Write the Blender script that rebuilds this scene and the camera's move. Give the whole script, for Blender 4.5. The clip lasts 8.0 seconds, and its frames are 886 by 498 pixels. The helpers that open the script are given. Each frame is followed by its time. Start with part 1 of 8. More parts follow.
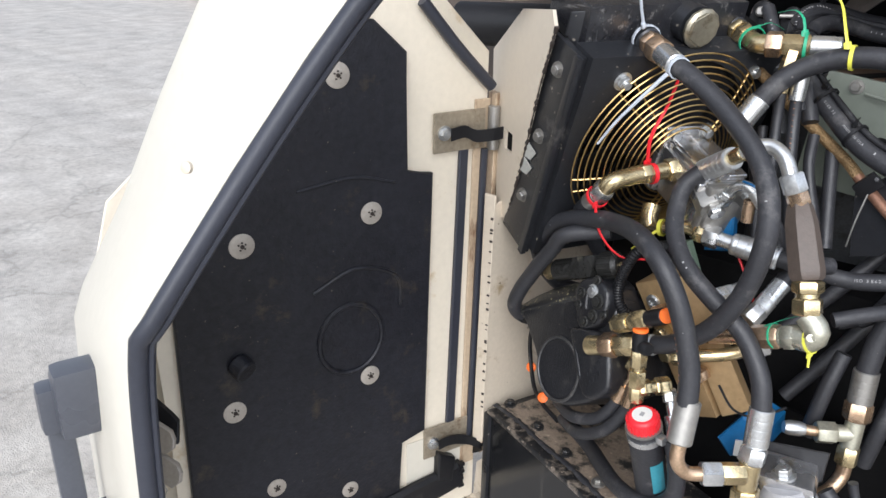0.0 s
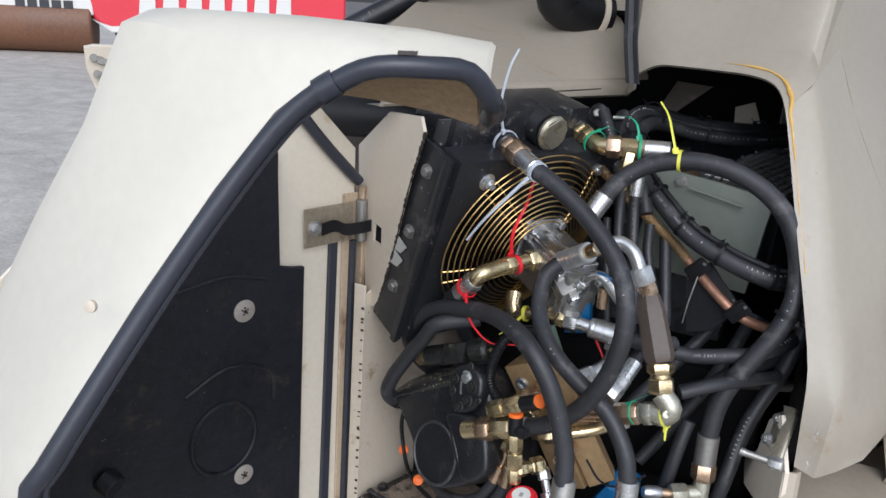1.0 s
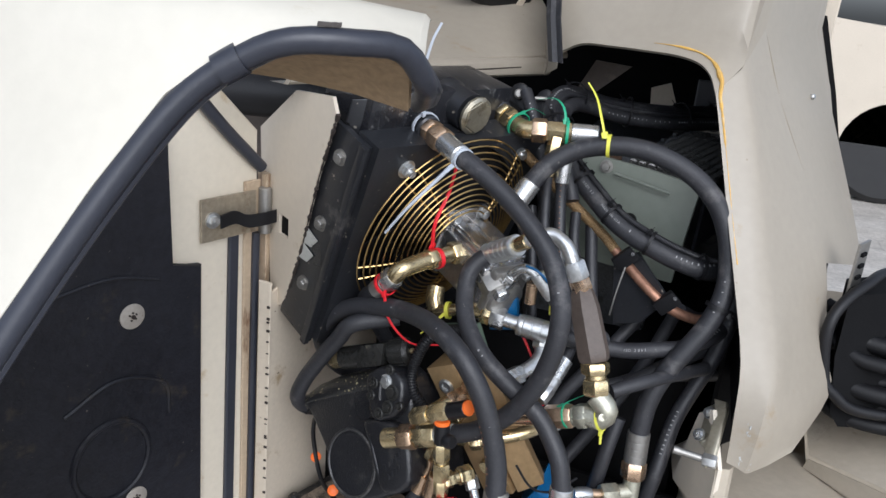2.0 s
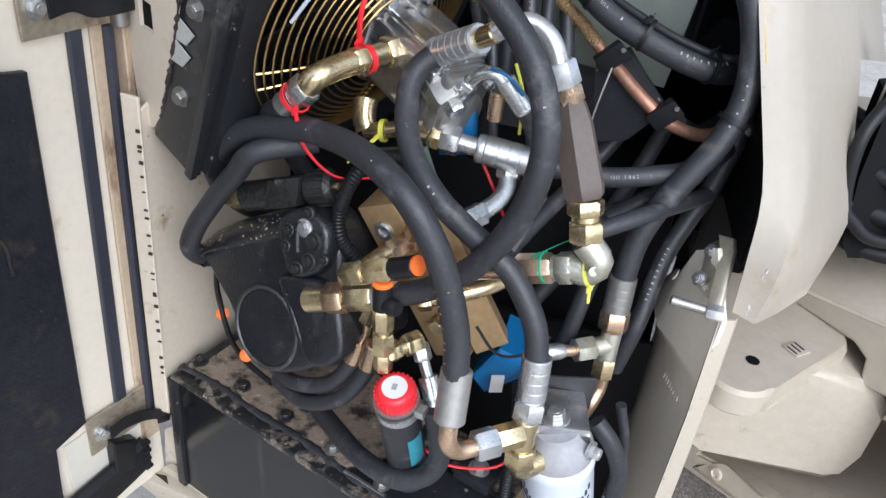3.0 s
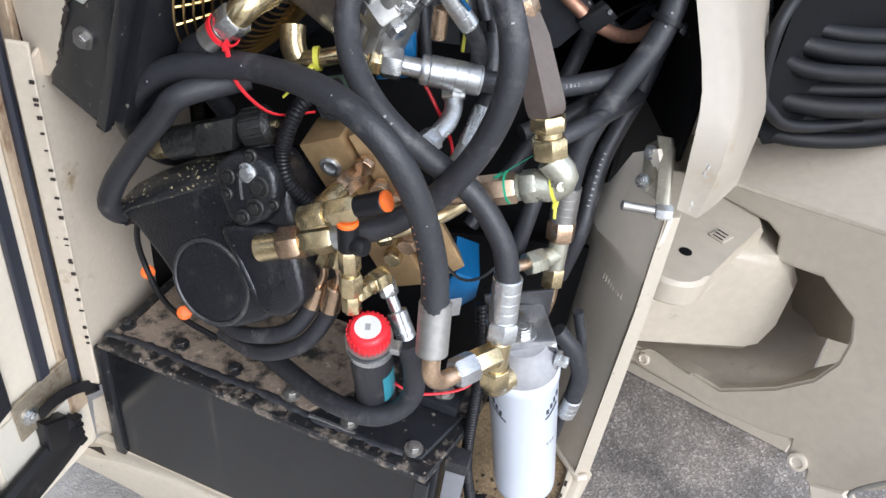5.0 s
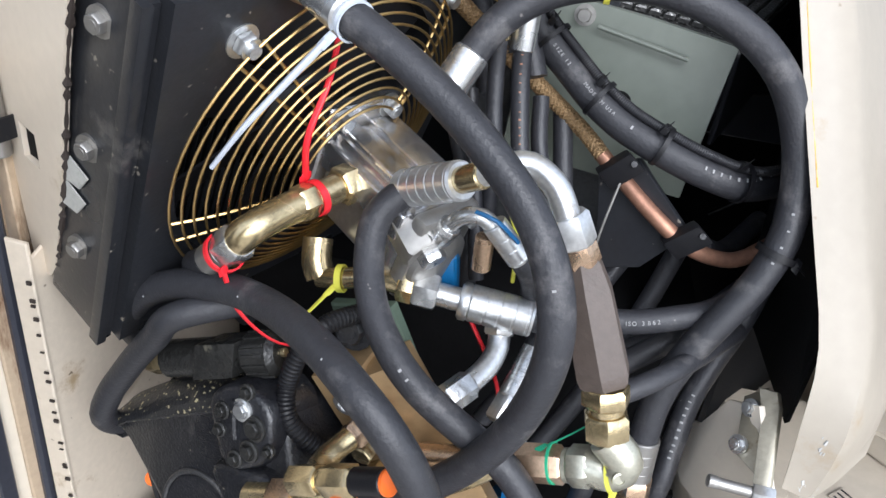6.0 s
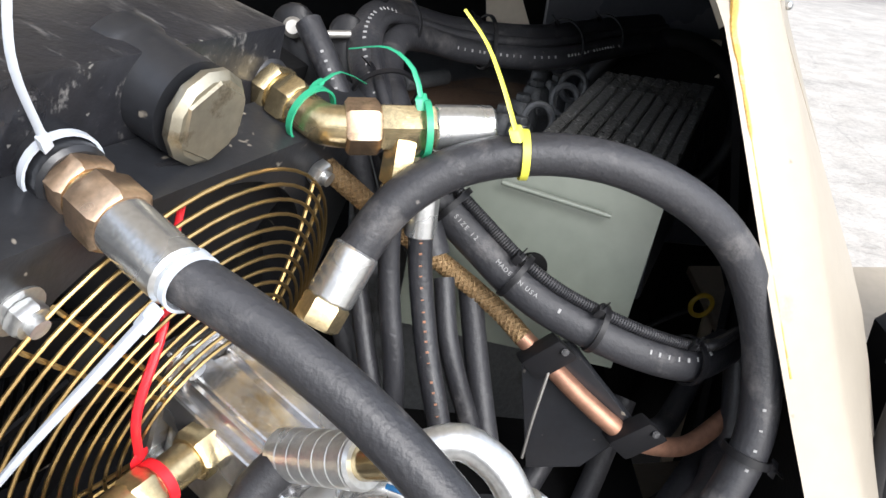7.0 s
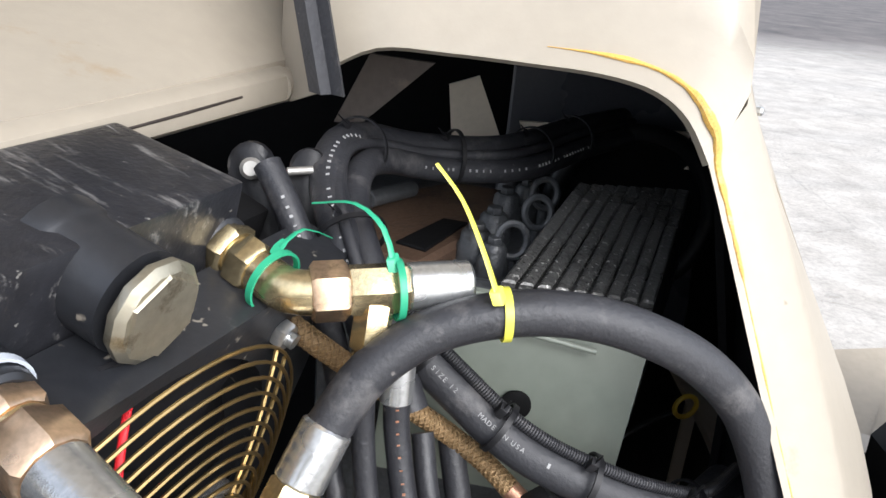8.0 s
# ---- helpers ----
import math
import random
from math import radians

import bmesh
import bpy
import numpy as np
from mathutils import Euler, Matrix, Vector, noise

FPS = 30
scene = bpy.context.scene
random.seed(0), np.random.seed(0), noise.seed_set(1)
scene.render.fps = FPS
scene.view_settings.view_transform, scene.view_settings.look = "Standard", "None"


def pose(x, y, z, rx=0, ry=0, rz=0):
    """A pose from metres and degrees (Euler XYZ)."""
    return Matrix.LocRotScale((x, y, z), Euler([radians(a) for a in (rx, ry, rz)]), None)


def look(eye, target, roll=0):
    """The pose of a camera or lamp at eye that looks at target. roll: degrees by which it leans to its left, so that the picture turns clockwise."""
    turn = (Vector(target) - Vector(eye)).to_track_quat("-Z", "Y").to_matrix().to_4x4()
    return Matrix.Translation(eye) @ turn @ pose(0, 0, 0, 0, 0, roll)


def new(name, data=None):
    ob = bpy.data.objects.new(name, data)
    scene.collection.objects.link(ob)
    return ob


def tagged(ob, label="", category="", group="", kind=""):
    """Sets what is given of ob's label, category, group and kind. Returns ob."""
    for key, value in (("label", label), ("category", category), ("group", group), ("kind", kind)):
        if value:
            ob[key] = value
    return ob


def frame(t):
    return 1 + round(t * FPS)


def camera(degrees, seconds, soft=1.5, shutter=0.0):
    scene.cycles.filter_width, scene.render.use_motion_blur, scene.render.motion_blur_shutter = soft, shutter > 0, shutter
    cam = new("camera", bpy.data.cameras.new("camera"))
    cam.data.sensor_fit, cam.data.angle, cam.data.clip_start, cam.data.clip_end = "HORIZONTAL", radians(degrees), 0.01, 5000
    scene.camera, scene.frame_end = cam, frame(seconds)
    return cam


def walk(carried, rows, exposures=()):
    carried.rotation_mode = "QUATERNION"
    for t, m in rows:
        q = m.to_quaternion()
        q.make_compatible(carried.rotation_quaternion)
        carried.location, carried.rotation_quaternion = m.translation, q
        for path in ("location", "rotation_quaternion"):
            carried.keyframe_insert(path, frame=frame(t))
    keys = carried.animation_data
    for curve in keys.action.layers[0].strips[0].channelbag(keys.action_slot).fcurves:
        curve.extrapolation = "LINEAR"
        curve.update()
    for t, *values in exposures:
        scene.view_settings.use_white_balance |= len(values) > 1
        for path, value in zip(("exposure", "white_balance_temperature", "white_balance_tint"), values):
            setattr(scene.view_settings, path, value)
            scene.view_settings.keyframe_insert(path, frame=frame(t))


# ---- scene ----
cam = camera(59.7, 8.0)
PATH = [
    (0, (0.79, -1.029, 1.563), (-0.396, 0.393, 0.806), 1.1),
    (0.5, (0.807, -1.039, 1.598), (-0.238, 0.519, 0.905), 1.7),
    (1, (0.732, -1.087, 1.64), (-0.117, 0.617, 1.026), 3.5),
    (1.2, (0.717, -1.099, 1.642), (-0.07, 0.641, 1.047), 4.1),
    (2.3, (0.626, -0.891, 1.613), (0.077, 0.885, 0.875), 5.6),
    (2.5, (0.606, -0.805, 1.583), (0.08, 0.931, 0.74), 6.1),
    (3, (0.549, -0.729, 1.524), (0.253, 0.924, 0.439), 7.5),
    (3.5, (0.468, -0.731, 1.487), (0.478, 0.858, 0.272), 9.0),
    (4, (0.439, -0.741, 1.473), (0.564, 0.782, 0.182), 10.2),
    (4.2, (0.433, -0.743, 1.475), (0.574, 0.771, 0.175), 10.4),
    (5.3, (0.439, -0.663, 1.522), (0.472, 0.952, 0.342), 7.3),
    (5.5, (0.456, -0.616, 1.524), (0.406, 1.025, 0.382), 7.2),
    (6, (0.488, -0.495, 1.544), (0.247, 1.203, 0.514), 6.9),
    (6.5, (0.458, -0.384, 1.554), (0.313, 1.371, 0.606), 6.4),
    (7, (0.435, -0.281, 1.581), (0.501, 1.515, 0.704), 6.5),
    (7.5, (0.426, -0.225, 1.602), (0.565, 1.603, 0.803), 6.4),
    (8, (0.423, -0.208, 1.633), (0.568, 1.641, 0.883), 5.3),
]
walk(cam, [(t, look(eye, target, roll)) for t, eye, target, roll in PATH],
     [(0.0, -0.59, 5950, 10), (0.5, -0.82, 5850, 10), (1.0, -1.14, 5750, 10), (1.2, -1.16, 5750, 10), (2.5, -0.80, 5800, 10), (3.0, -0.58, 5620, 10), (3.5, -0.44, 5650, 10), (4.0, -0.52, 5680, 10), (5.5, -0.44, 5720, 10), (6.0, -0.36, 5740, 10), (6.5, -0.12, 5980, 10), (7.5, 0.02, 6200, 10), (8.0, -0.08, 6060, 10)])

# ---- light ----
world = bpy.data.worlds.new("overcast_sky")
scene.world = world
world.use_nodes = True
_n = world.node_tree.nodes
_l = world.node_tree.links
_sky = _n.new("ShaderNodeTexSky")
_sky.sky_type = "NISHITA"
_sky.sun_disc = False
_sky.sun_elevation, _sky.sun_rotation = radians(38), radians(150)
_sky.air_density, _sky.dust_density, _sky.ozone_density = 1.0, 4.0, 1.0
_hsv = _n.new("ShaderNodeHueSaturation")
_hsv.inputs["Saturation"].default_value = 0.35
_l.new(_sky.outputs[0], _hsv.inputs["Color"])
_l.new(_hsv.outputs[0], _n["Background"].inputs[0])
_n["Background"].inputs[1].default_value = 0.41
sun = new("sun", bpy.data.lights.new("sun", "SUN"))
sun.data.energy, sun.data.angle, sun.data.color = 0.8, radians(130), (1.0, 0.98, 0.95)
sun.matrix_world = look((2.5, -3.9, 2.9), (0, 0, 0))

# ---- materials ----


def mat(name, color, rough=0.5, metal=0.0, vary=0.12, scale=30.0, bump=0.0, bump_scale=200.0, dirt=None, dirt_amount=0.0, dirt_scale=6.0,
        spec=0.5, coat=0.0, rough_vary=0.1, streak=None, turn=0.0, specks=None, speck_scale=110.0, speck_at=0.66):
    """Procedural surface: colour varied at two scales, optional dirt in patches, fine bump."""
    m = bpy.data.materials.new(name)
    m.use_nodes = True
    t = m.node_tree
    N, L = t.nodes, t.links
    b = N["Principled BSDF"]
    co = N.new("ShaderNodeTexCoord")
    big = N.new("ShaderNodeTexNoise")
    big.inputs["Scale"].default_value, big.inputs["Detail"].default_value = scale * 0.25, 3
    fine = N.new("ShaderNodeTexNoise")
    fine.inputs["Scale"].default_value, fine.inputs["Detail"].default_value = scale * 6, 5
    for q in (big, fine):
        L.new(co.outputs["Object"], q.inputs["Vector"])
    add = N.new("ShaderNodeMath")
    add.operation = "ADD"
    L.new(big.outputs["Fac"], add.inputs[0])
    L.new(fine.outputs["Fac"], add.inputs[1])
    ramp = N.new("ShaderNodeMapRange")
    ramp.inputs["From Min"].default_value, ramp.inputs["From Max"].default_value = 0.6, 1.4
    ramp.inputs["To Min"].default_value, ramp.inputs["To Max"].default_value = 1 - vary, 1 + vary
    L.new(add.outputs[0], ramp.inputs["Value"])
    mul = N.new("ShaderNodeMix")
    mul.data_type, mul.blend_type = "RGBA", "MULTIPLY"
    mul.inputs["Factor"].default_value = 1.0
    mul.inputs["A"].default_value = (*color, 1)
    comb = N.new("ShaderNodeCombineColor")
    for i in range(3):
        L.new(ramp.outputs[0], comb.inputs[i])
    L.new(comb.outputs[0], mul.inputs["B"])
    last = mul.outputs["Result"]
    if dirt is not None:
        dn = N.new("ShaderNodeTexNoise")
        dn.inputs["Scale"].default_value, dn.inputs["Detail"].default_value, dn.inputs["Roughness"].default_value = dirt_scale, 8, 0.7
        if streak is not None:
            mp = N.new("ShaderNodeMapping")
            mp.vector_type = "TEXTURE"
            mp.inputs["Scale"].default_value = streak
            mp.inputs["Rotation"].default_value = (0, 0, turn)
            L.new(co.outputs["Object"], mp.inputs["Vector"])
            L.new(mp.outputs[0], dn.inputs["Vector"])
        else:
            L.new(co.outputs["Object"], dn.inputs["Vector"])
        dr = N.new("ShaderNodeMapRange")
        dr.inputs["From Min"].default_value, dr.inputs["From Max"].default_value = 0.72 - dirt_amount * 0.4, 0.80 - dirt_amount * 0.3
        L.new(dn.outputs["Fac"], dr.inputs["Value"])
        mx = N.new("ShaderNodeMix")
        mx.data_type = "RGBA"
        mx.inputs["B"].default_value = (*dirt, 1)
        L.new(dr.outputs[0], mx.inputs["Factor"])
        L.new(last, mx.inputs["A"])
        last = mx.outputs["Result"]
    if specks is not None:
        sn = N.new("ShaderNodeTexNoise")
        sn.inputs["Scale"].default_value, sn.inputs["Detail"].default_value = speck_scale, 2
        L.new(co.outputs["Object"], sn.inputs["Vector"])
        sr = N.new("ShaderNodeMapRange")
        sr.inputs["From Min"].default_value, sr.inputs["From Max"].default_value = speck_at, speck_at + 0.05
        L.new(sn.outputs["Fac"], sr.inputs["Value"])
        sx = N.new("ShaderNodeMix")
        sx.data_type = "RGBA"
        sx.inputs["B"].default_value = (*specks, 1)
        L.new(sr.outputs[0], sx.inputs["Factor"])
        L.new(last, sx.inputs["A"])
        last = sx.outputs["Result"]
    L.new(last, b.inputs["Base Color"])
    rr = N.new("ShaderNodeMapRange")
    rr.inputs["From Min"].default_value, rr.inputs["From Max"].default_value = 0.3, 0.7
    rr.inputs["To Min"].default_value, rr.inputs["To Max"].default_value = max(rough - rough_vary, 0.03), min(rough + rough_vary, 1)
    L.new(big.outputs["Fac"], rr.inputs["Value"])
    L.new(rr.outputs[0], b.inputs["Roughness"])
    b.inputs["Metallic"].default_value = metal
    b.inputs["Specular IOR Level"].default_value = spec
    b.inputs["Coat Weight"].default_value = coat
    if bump > 0:
        bn = N.new("ShaderNodeTexNoise")
        bn.inputs["Scale"].default_value, bn.inputs["Detail"].default_value = bump_scale, 4
        L.new(co.outputs["Object"], bn.inputs["Vector"])
        bp = N.new("ShaderNodeBump")
        bp.inputs["Strength"].default_value, bp.inputs["Distance"].default_value = bump, 0.002
        L.new(bn.outputs["Fac"], bp.inputs["Height"])
        L.new(bp.outputs[0], b.inputs["Normal"])
    return m


M = {}
M["cream"] = mat("cream_paint", (0.60, 0.53, 0.43), 0.42, vary=0.05, scale=14, bump=0.05, bump_scale=350, dirt=(0.44, 0.36, 0.25), dirt_amount=0.27, dirt_scale=9, specks=(0.24, 0.18, 0.11), speck_scale=55, speck_at=0.755)
# stained cream, its base lightened to make up for light the door lacks
M["cream_stained"] = mat("yellow_stained_lightened_cream_paint", (0.70, 0.635, 0.52), 0.42, vary=0.06, scale=14, bump=0.06, bump_scale=300, dirt=(0.46, 0.32, 0.12), dirt_amount=0.31, dirt_scale=5)
# the frame's cream darkened in its base, so the hood looks less lit
M["cream_hood"] = mat("darkened_cream_fibreglass", (0.335, 0.297, 0.240), 0.42, vary=0.06, scale=10, bump=0.05, bump_scale=250, dirt=(0.30, 0.235, 0.155), dirt_amount=0.27, dirt_scale=7, specks=(0.15, 0.11, 0.07), speck_scale=50, speck_at=0.76)
M["cream_worn"] = mat("worn_cream_paint", (0.61, 0.535, 0.43), 0.5, vary=0.08, scale=20, bump=0.08, bump_scale=300, dirt=(0.36, 0.27, 0.16), dirt_amount=0.33, dirt_scale=10, specks=(0.15, 0.11, 0.07), speck_scale=70, speck_at=0.735)
M["cream_light"] = mat("pale_cream_paint", (0.62, 0.585, 0.50), 0.38, vary=0.04, scale=10, bump=0.04, bump_scale=300, dirt=(0.56, 0.51, 0.40), dirt_amount=0.2, dirt_scale=8)
# soiled cream, with the front light toned down in its base colour
M["cream_sill"] = mat("soiled_darkened_cream_sill_paint", (0.47, 0.415, 0.33), 0.5, vary=0.08, scale=16, bump=0.08, bump_scale=300, dirt=(0.36, 0.24, 0.12), dirt_amount=0.30, dirt_scale=13, specks=(0.13, 0.10, 0.07), speck_scale=70, speck_at=0.74)
M["foam"] = mat("black_foam_sheet", (0.014, 0.0145, 0.019), 0.42, vary=0.5, scale=12, bump=0.5, bump_scale=160, dirt=(0.045, 0.037, 0.029), dirt_amount=0.33, dirt_scale=14, spec=0.3, specks=(0.13, 0.11, 0.09), speck_scale=130, speck_at=0.735)
M["rubber"] = mat("black_hose_rubber", (0.024, 0.0245, 0.0285), 0.5, vary=0.3, scale=30, bump=0.3, bump_scale=300, dirt=(0.082, 0.079, 0.080), dirt_amount=0.40, dirt_scale=18, rough_vary=0.14, specks=(0.16, 0.15, 0.14), speck_scale=120, speck_at=0.745)
# hose rubber darkened in its colour for the shade beside the hood
M["hosedark"] = mat("darkened_black_hose", (0.007, 0.007, 0.008), 0.55, vary=0.3, scale=30, bump=0.2, bump_scale=300, spec=0.28, dirt=(0.03, 0.029, 0.028), dirt_amount=0.3, dirt_scale=20)
M["seal"] = mat("rubber_seal", (0.030, 0.033, 0.045), 0.4, vary=0.15, scale=20, bump=0.2, bump_scale=120, dirt=(0.09, 0.085, 0.08), dirt_amount=0.1)
M["black"] = mat("black_painted_steel", (0.017, 0.018, 0.021), 0.33, vary=0.25, scale=20, bump=0.1, bump_scale=200, dirt=(0.09, 0.085, 0.08), dirt_amount=0.22, dirt_scale=10, specks=(0.20, 0.18, 0.15), speck_scale=90, speck_at=0.70)
M["blackdirty"] = mat("dirty_black_steel", (0.022, 0.022, 0.024), 0.45, vary=0.3, scale=20, bump=0.3, bump_scale=120, dirt=(0.20, 0.165, 0.13), dirt_amount=0.32, dirt_scale=11)
M["casting"] = mat("black_painted_casting", (0.0115, 0.012, 0.0145), 0.34, coat=0.15, vary=0.35, scale=30, bump=0.55, bump_scale=330, dirt=(0.034, 0.033, 0.033), dirt_amount=0.40, dirt_scale=26, specks=(0.17, 0.155, 0.12), speck_scale=230, speck_at=0.725)
M["palerim"] = mat("paler_black_casting_edge", (0.035, 0.035, 0.036), 0.35, vary=0.4, scale=30, bump=0.3, bump_scale=300, dirt=(0.13, 0.12, 0.11), dirt_amount=0.45, dirt_scale=24)
M["rustcover"] = mat("rusty_brown_engine_cover", (0.085, 0.052, 0.034), 0.5, vary=0.4, scale=26, bump=0.5, bump_scale=200, dirt=(0.02, 0.019, 0.018), dirt_amount=0.46, dirt_scale=18)
M["greyengine"] = mat("oily_grey_engine_casting", (0.055, 0.058, 0.062), 0.38, vary=0.4, scale=30, bump=0.5, bump_scale=240, dirt=(0.018, 0.017, 0.016), dirt_amount=0.42, dirt_scale=24)
M["dustycasting"] = mat("dust_speckled_black_casting", (0.014, 0.0145, 0.016), 0.35, coat=0.2, vary=0.35, scale=24, bump=0.35, bump_scale=420, dirt=(0.065, 0.058, 0.045), dirt_amount=0.45, dirt_scale=22, specks=(0.36, 0.32, 0.19), speck_scale=210, speck_at=0.63)
M["scraped"] = mat("scraped_black_steel", (0.017, 0.0175, 0.021), 0.30, vary=0.4, scale=14, bump=0.2, bump_scale=220, dirt=(0.17, 0.165, 0.16), dirt_amount=0.38, dirt_scale=22, streak=(3.0, 0.30, 0.4), turn=radians(-25), specks=(0.16, 0.155, 0.145), speck_scale=190, speck_at=0.72)
M["streaked"] = mat("streaked_black_tank_steel", (0.011, 0.0115, 0.013), 0.22, vary=0.35, scale=9, bump=0.1, bump_scale=120, dirt=(0.046, 0.043, 0.039), dirt_amount=0.34, dirt_scale=9, streak=(0.5, 0.5, 3.0), specks=(0.15, 0.13, 0.11), speck_scale=120, speck_at=0.755)
M["greasy"] = mat("greasy_dark_casting", (0.018, 0.018, 0.017), 0.28, vary=0.4, scale=24, bump=0.5, bump_scale=240, dirt=(0.16, 0.15, 0.11), dirt_amount=0.3, dirt_scale=20)
M["washer"] = mat("dull_pale_washer_steel", (0.40, 0.365, 0.32), 0.55, metal=0.25, vary=0.15, scale=30, dirt=(0.2, 0.16, 0.12), dirt_amount=0.25, dirt_scale=40)
# grimy cream whose base is also darkened against the light on the joint
M["cream_cast"] = mat("grimy_darkened_cream_casting", (0.44, 0.385, 0.305), 0.45, vary=0.10, scale=10, bump=0.25, bump_scale=90, dirt=(0.20, 0.15, 0.10), dirt_amount=0.20, dirt_scale=10)
M["braid"] = mat("brown_wire_braid", (0.30, 0.20, 0.10), 0.45, metal=0.5, vary=0.5, scale=60, bump=0.8, bump_scale=700)
# whitish specks paint the sparkle of the oily fins into the colour
M["finmetal"] = mat("oily_fins_with_sparkle", (0.10, 0.10, 0.097), 0.26, metal=0.35, vary=0.5, scale=40, bump=0.7, bump_scale=260, dirt=(0.025, 0.025, 0.025), dirt_amount=0.35, dirt_scale=26, specks=(0.36, 0.355, 0.34), speck_scale=190, speck_at=0.64)
M["crusted"] = mat("dust_crusted_black_steel", (0.016, 0.016, 0.017), 0.4, vary=0.3, scale=30, bump=0.6, bump_scale=140, dirt=(0.24, 0.20, 0.16), dirt_amount=0.52, dirt_scale=34, specks=(0.30, 0.25, 0.20), speck_scale=150, speck_at=0.68)
M["zincdull"] = mat("matt_zinc_sleeve", (0.56, 0.57, 0.57), 0.36, metal=0.75, vary=0.22, scale=40, dirt=(0.26, 0.23, 0.19), dirt_amount=0.24, dirt_scale=30, bump=0.08, bump_scale=500)
M["hingestain"] = mat("rust_stained_cream_paint", (0.46, 0.36, 0.25), 0.55, vary=0.15, scale=20, bump=0.1, bump_scale=300, dirt=(0.17, 0.095, 0.05), dirt_amount=0.52, dirt_scale=16, streak=(0.5, 0.5, 2.0))
# cream raised in its base, standing in for light missing on the end panel
M["cream_end"] = mat("lightened_cream_end_paint", (0.74, 0.67, 0.56), 0.4, vary=0.05, scale=12, bump=0.05, bump_scale=300, dirt=(0.5, 0.43, 0.33), dirt_amount=0.18, dirt_scale=8)
M["hingezinc"] = mat("stained_zinc_hinge", (0.36, 0.31, 0.235), 0.42, metal=0.55, vary=0.3, scale=22, dirt=(0.16, 0.095, 0.05), dirt_amount=0.45, dirt_scale=22, bump=0.1)
M["label"] = mat("grubby_torn_paper", (0.40, 0.40, 0.37), 0.6, vary=0.15, scale=40, dirt=(0.12, 0.12, 0.11), dirt_amount=0.35, dirt_scale=40)
M["plug"] = mat("dull_olive_plug_steel", (0.40, 0.37, 0.29), 0.36, metal=0.85, vary=0.2, scale=20, dirt=(0.16, 0.13, 0.08), dirt_amount=0.4, dirt_scale=26, bump=0.15)
M["plastic"] = mat("black_plastic", (0.0085, 0.0085, 0.010), 0.45, vary=0.2, scale=30, bump=0.15, spec=0.35, dirt=(0.03, 0.028, 0.026), dirt_amount=0.3, dirt_scale=20)
# near-black steel: the shade of deep gaps is put into its colour
M["dark"] = mat("shade_black_steel", (0.0045, 0.0045, 0.005), 0.75, vary=0.3, scale=10, bump=0.2, spec=0.15)
M["gold"] = mat("yellow_zinc_plating", (0.58, 0.475, 0.28), 0.26, metal=0.92, vary=0.3, scale=44, dirt=(0.30, 0.235, 0.14), dirt_amount=0.34, dirt_scale=34, bump=0.08, bump_scale=500, rough_vary=0.10)
M["goldred"] = mat("coppery_zinc_plating", (0.56, 0.40, 0.27), 0.28, metal=0.9, vary=0.3, scale=44, dirt=(0.30, 0.22, 0.14), dirt_amount=0.34, dirt_scale=34, bump=0.08, bump_scale=500, rough_vary=0.10)
M["brass"] = mat("anodised_gold_block", (0.42, 0.285, 0.145), 0.42, metal=0.45, vary=0.2, scale=16, dirt=(0.2, 0.12, 0.05), dirt_amount=0.25, dirt_scale=12, bump=0.08)
M["olivezinc"] = mat("dull_olive_zinc_plating", (0.50, 0.49, 0.40), 0.36, metal=0.8, vary=0.25, scale=40, dirt=(0.30, 0.25, 0.17), dirt_amount=0.28, dirt_scale=36, bump=0.08, bump_scale=500)
M["zinc"] = mat("bright_zinc_steel", (0.60, 0.61, 0.61), 0.30, metal=0.88, vary=0.22, scale=46, dirt=(0.24, 0.21, 0.17), dirt_amount=0.24, dirt_scale=34, bump=0.08, bump_scale=500, rough_vary=0.10)
M["alu"] = mat("cast_aluminium", (0.56, 0.56, 0.57), 0.28, metal=0.92, vary=0.22, scale=24, dirt=(0.42, 0.32, 0.15), dirt_amount=0.50, dirt_scale=15, bump=0.10, bump_scale=380, rough_vary=0.12)
M["greysteel"] = mat("bare_grey_steel", (0.34, 0.33, 0.31), 0.42, metal=0.8, vary=0.2, scale=18, dirt=(0.25, 0.2, 0.14), dirt_amount=0.25)
M["copper"] = mat("copper_tube", (0.36, 0.195, 0.13), 0.45, metal=0.7, vary=0.35, scale=24, dirt=(0.15, 0.075, 0.045), dirt_amount=0.40, dirt_scale=20)
M["bronze"] = mat("bronzed_wire", (0.52, 0.36, 0.15), 0.3, metal=0.95, vary=0.3, scale=10)
M["brownblock"] = mat("brown_painted_steel", (0.085, 0.066, 0.055), 0.5, vary=0.2, scale=20, bump=0.3, bump_scale=260, dirt=(0.16, 0.12, 0.09), dirt_amount=0.2)
M["panel"] = mat("grey_green_panel", (0.18, 0.20, 0.17), 0.4, vary=0.12, scale=8, dirt=(0.17, 0.12, 0.06), dirt_amount=0.22, dirt_scale=7)
M["orange"] = mat("orange_plastic", (0.90, 0.17, 0.02), 0.45, vary=0.05)
M["red"] = mat("red_plastic", (0.72, 0.02, 0.03), 0.35, vary=0.06)
M["redpaint"] = mat("red_paint", (0.62, 0.03, 0.05), 0.4, vary=0.05, scale=2)
M["white"] = mat("white_plastic", (0.66, 0.65, 0.62), 0.4, vary=0.03)
M["whitepaint"] = mat("white_filter_enamel", (0.60, 0.64, 0.71), 0.25, vary=0.03, scale=10, dirt=(0.5, 0.47, 0.42), dirt_amount=0.05)
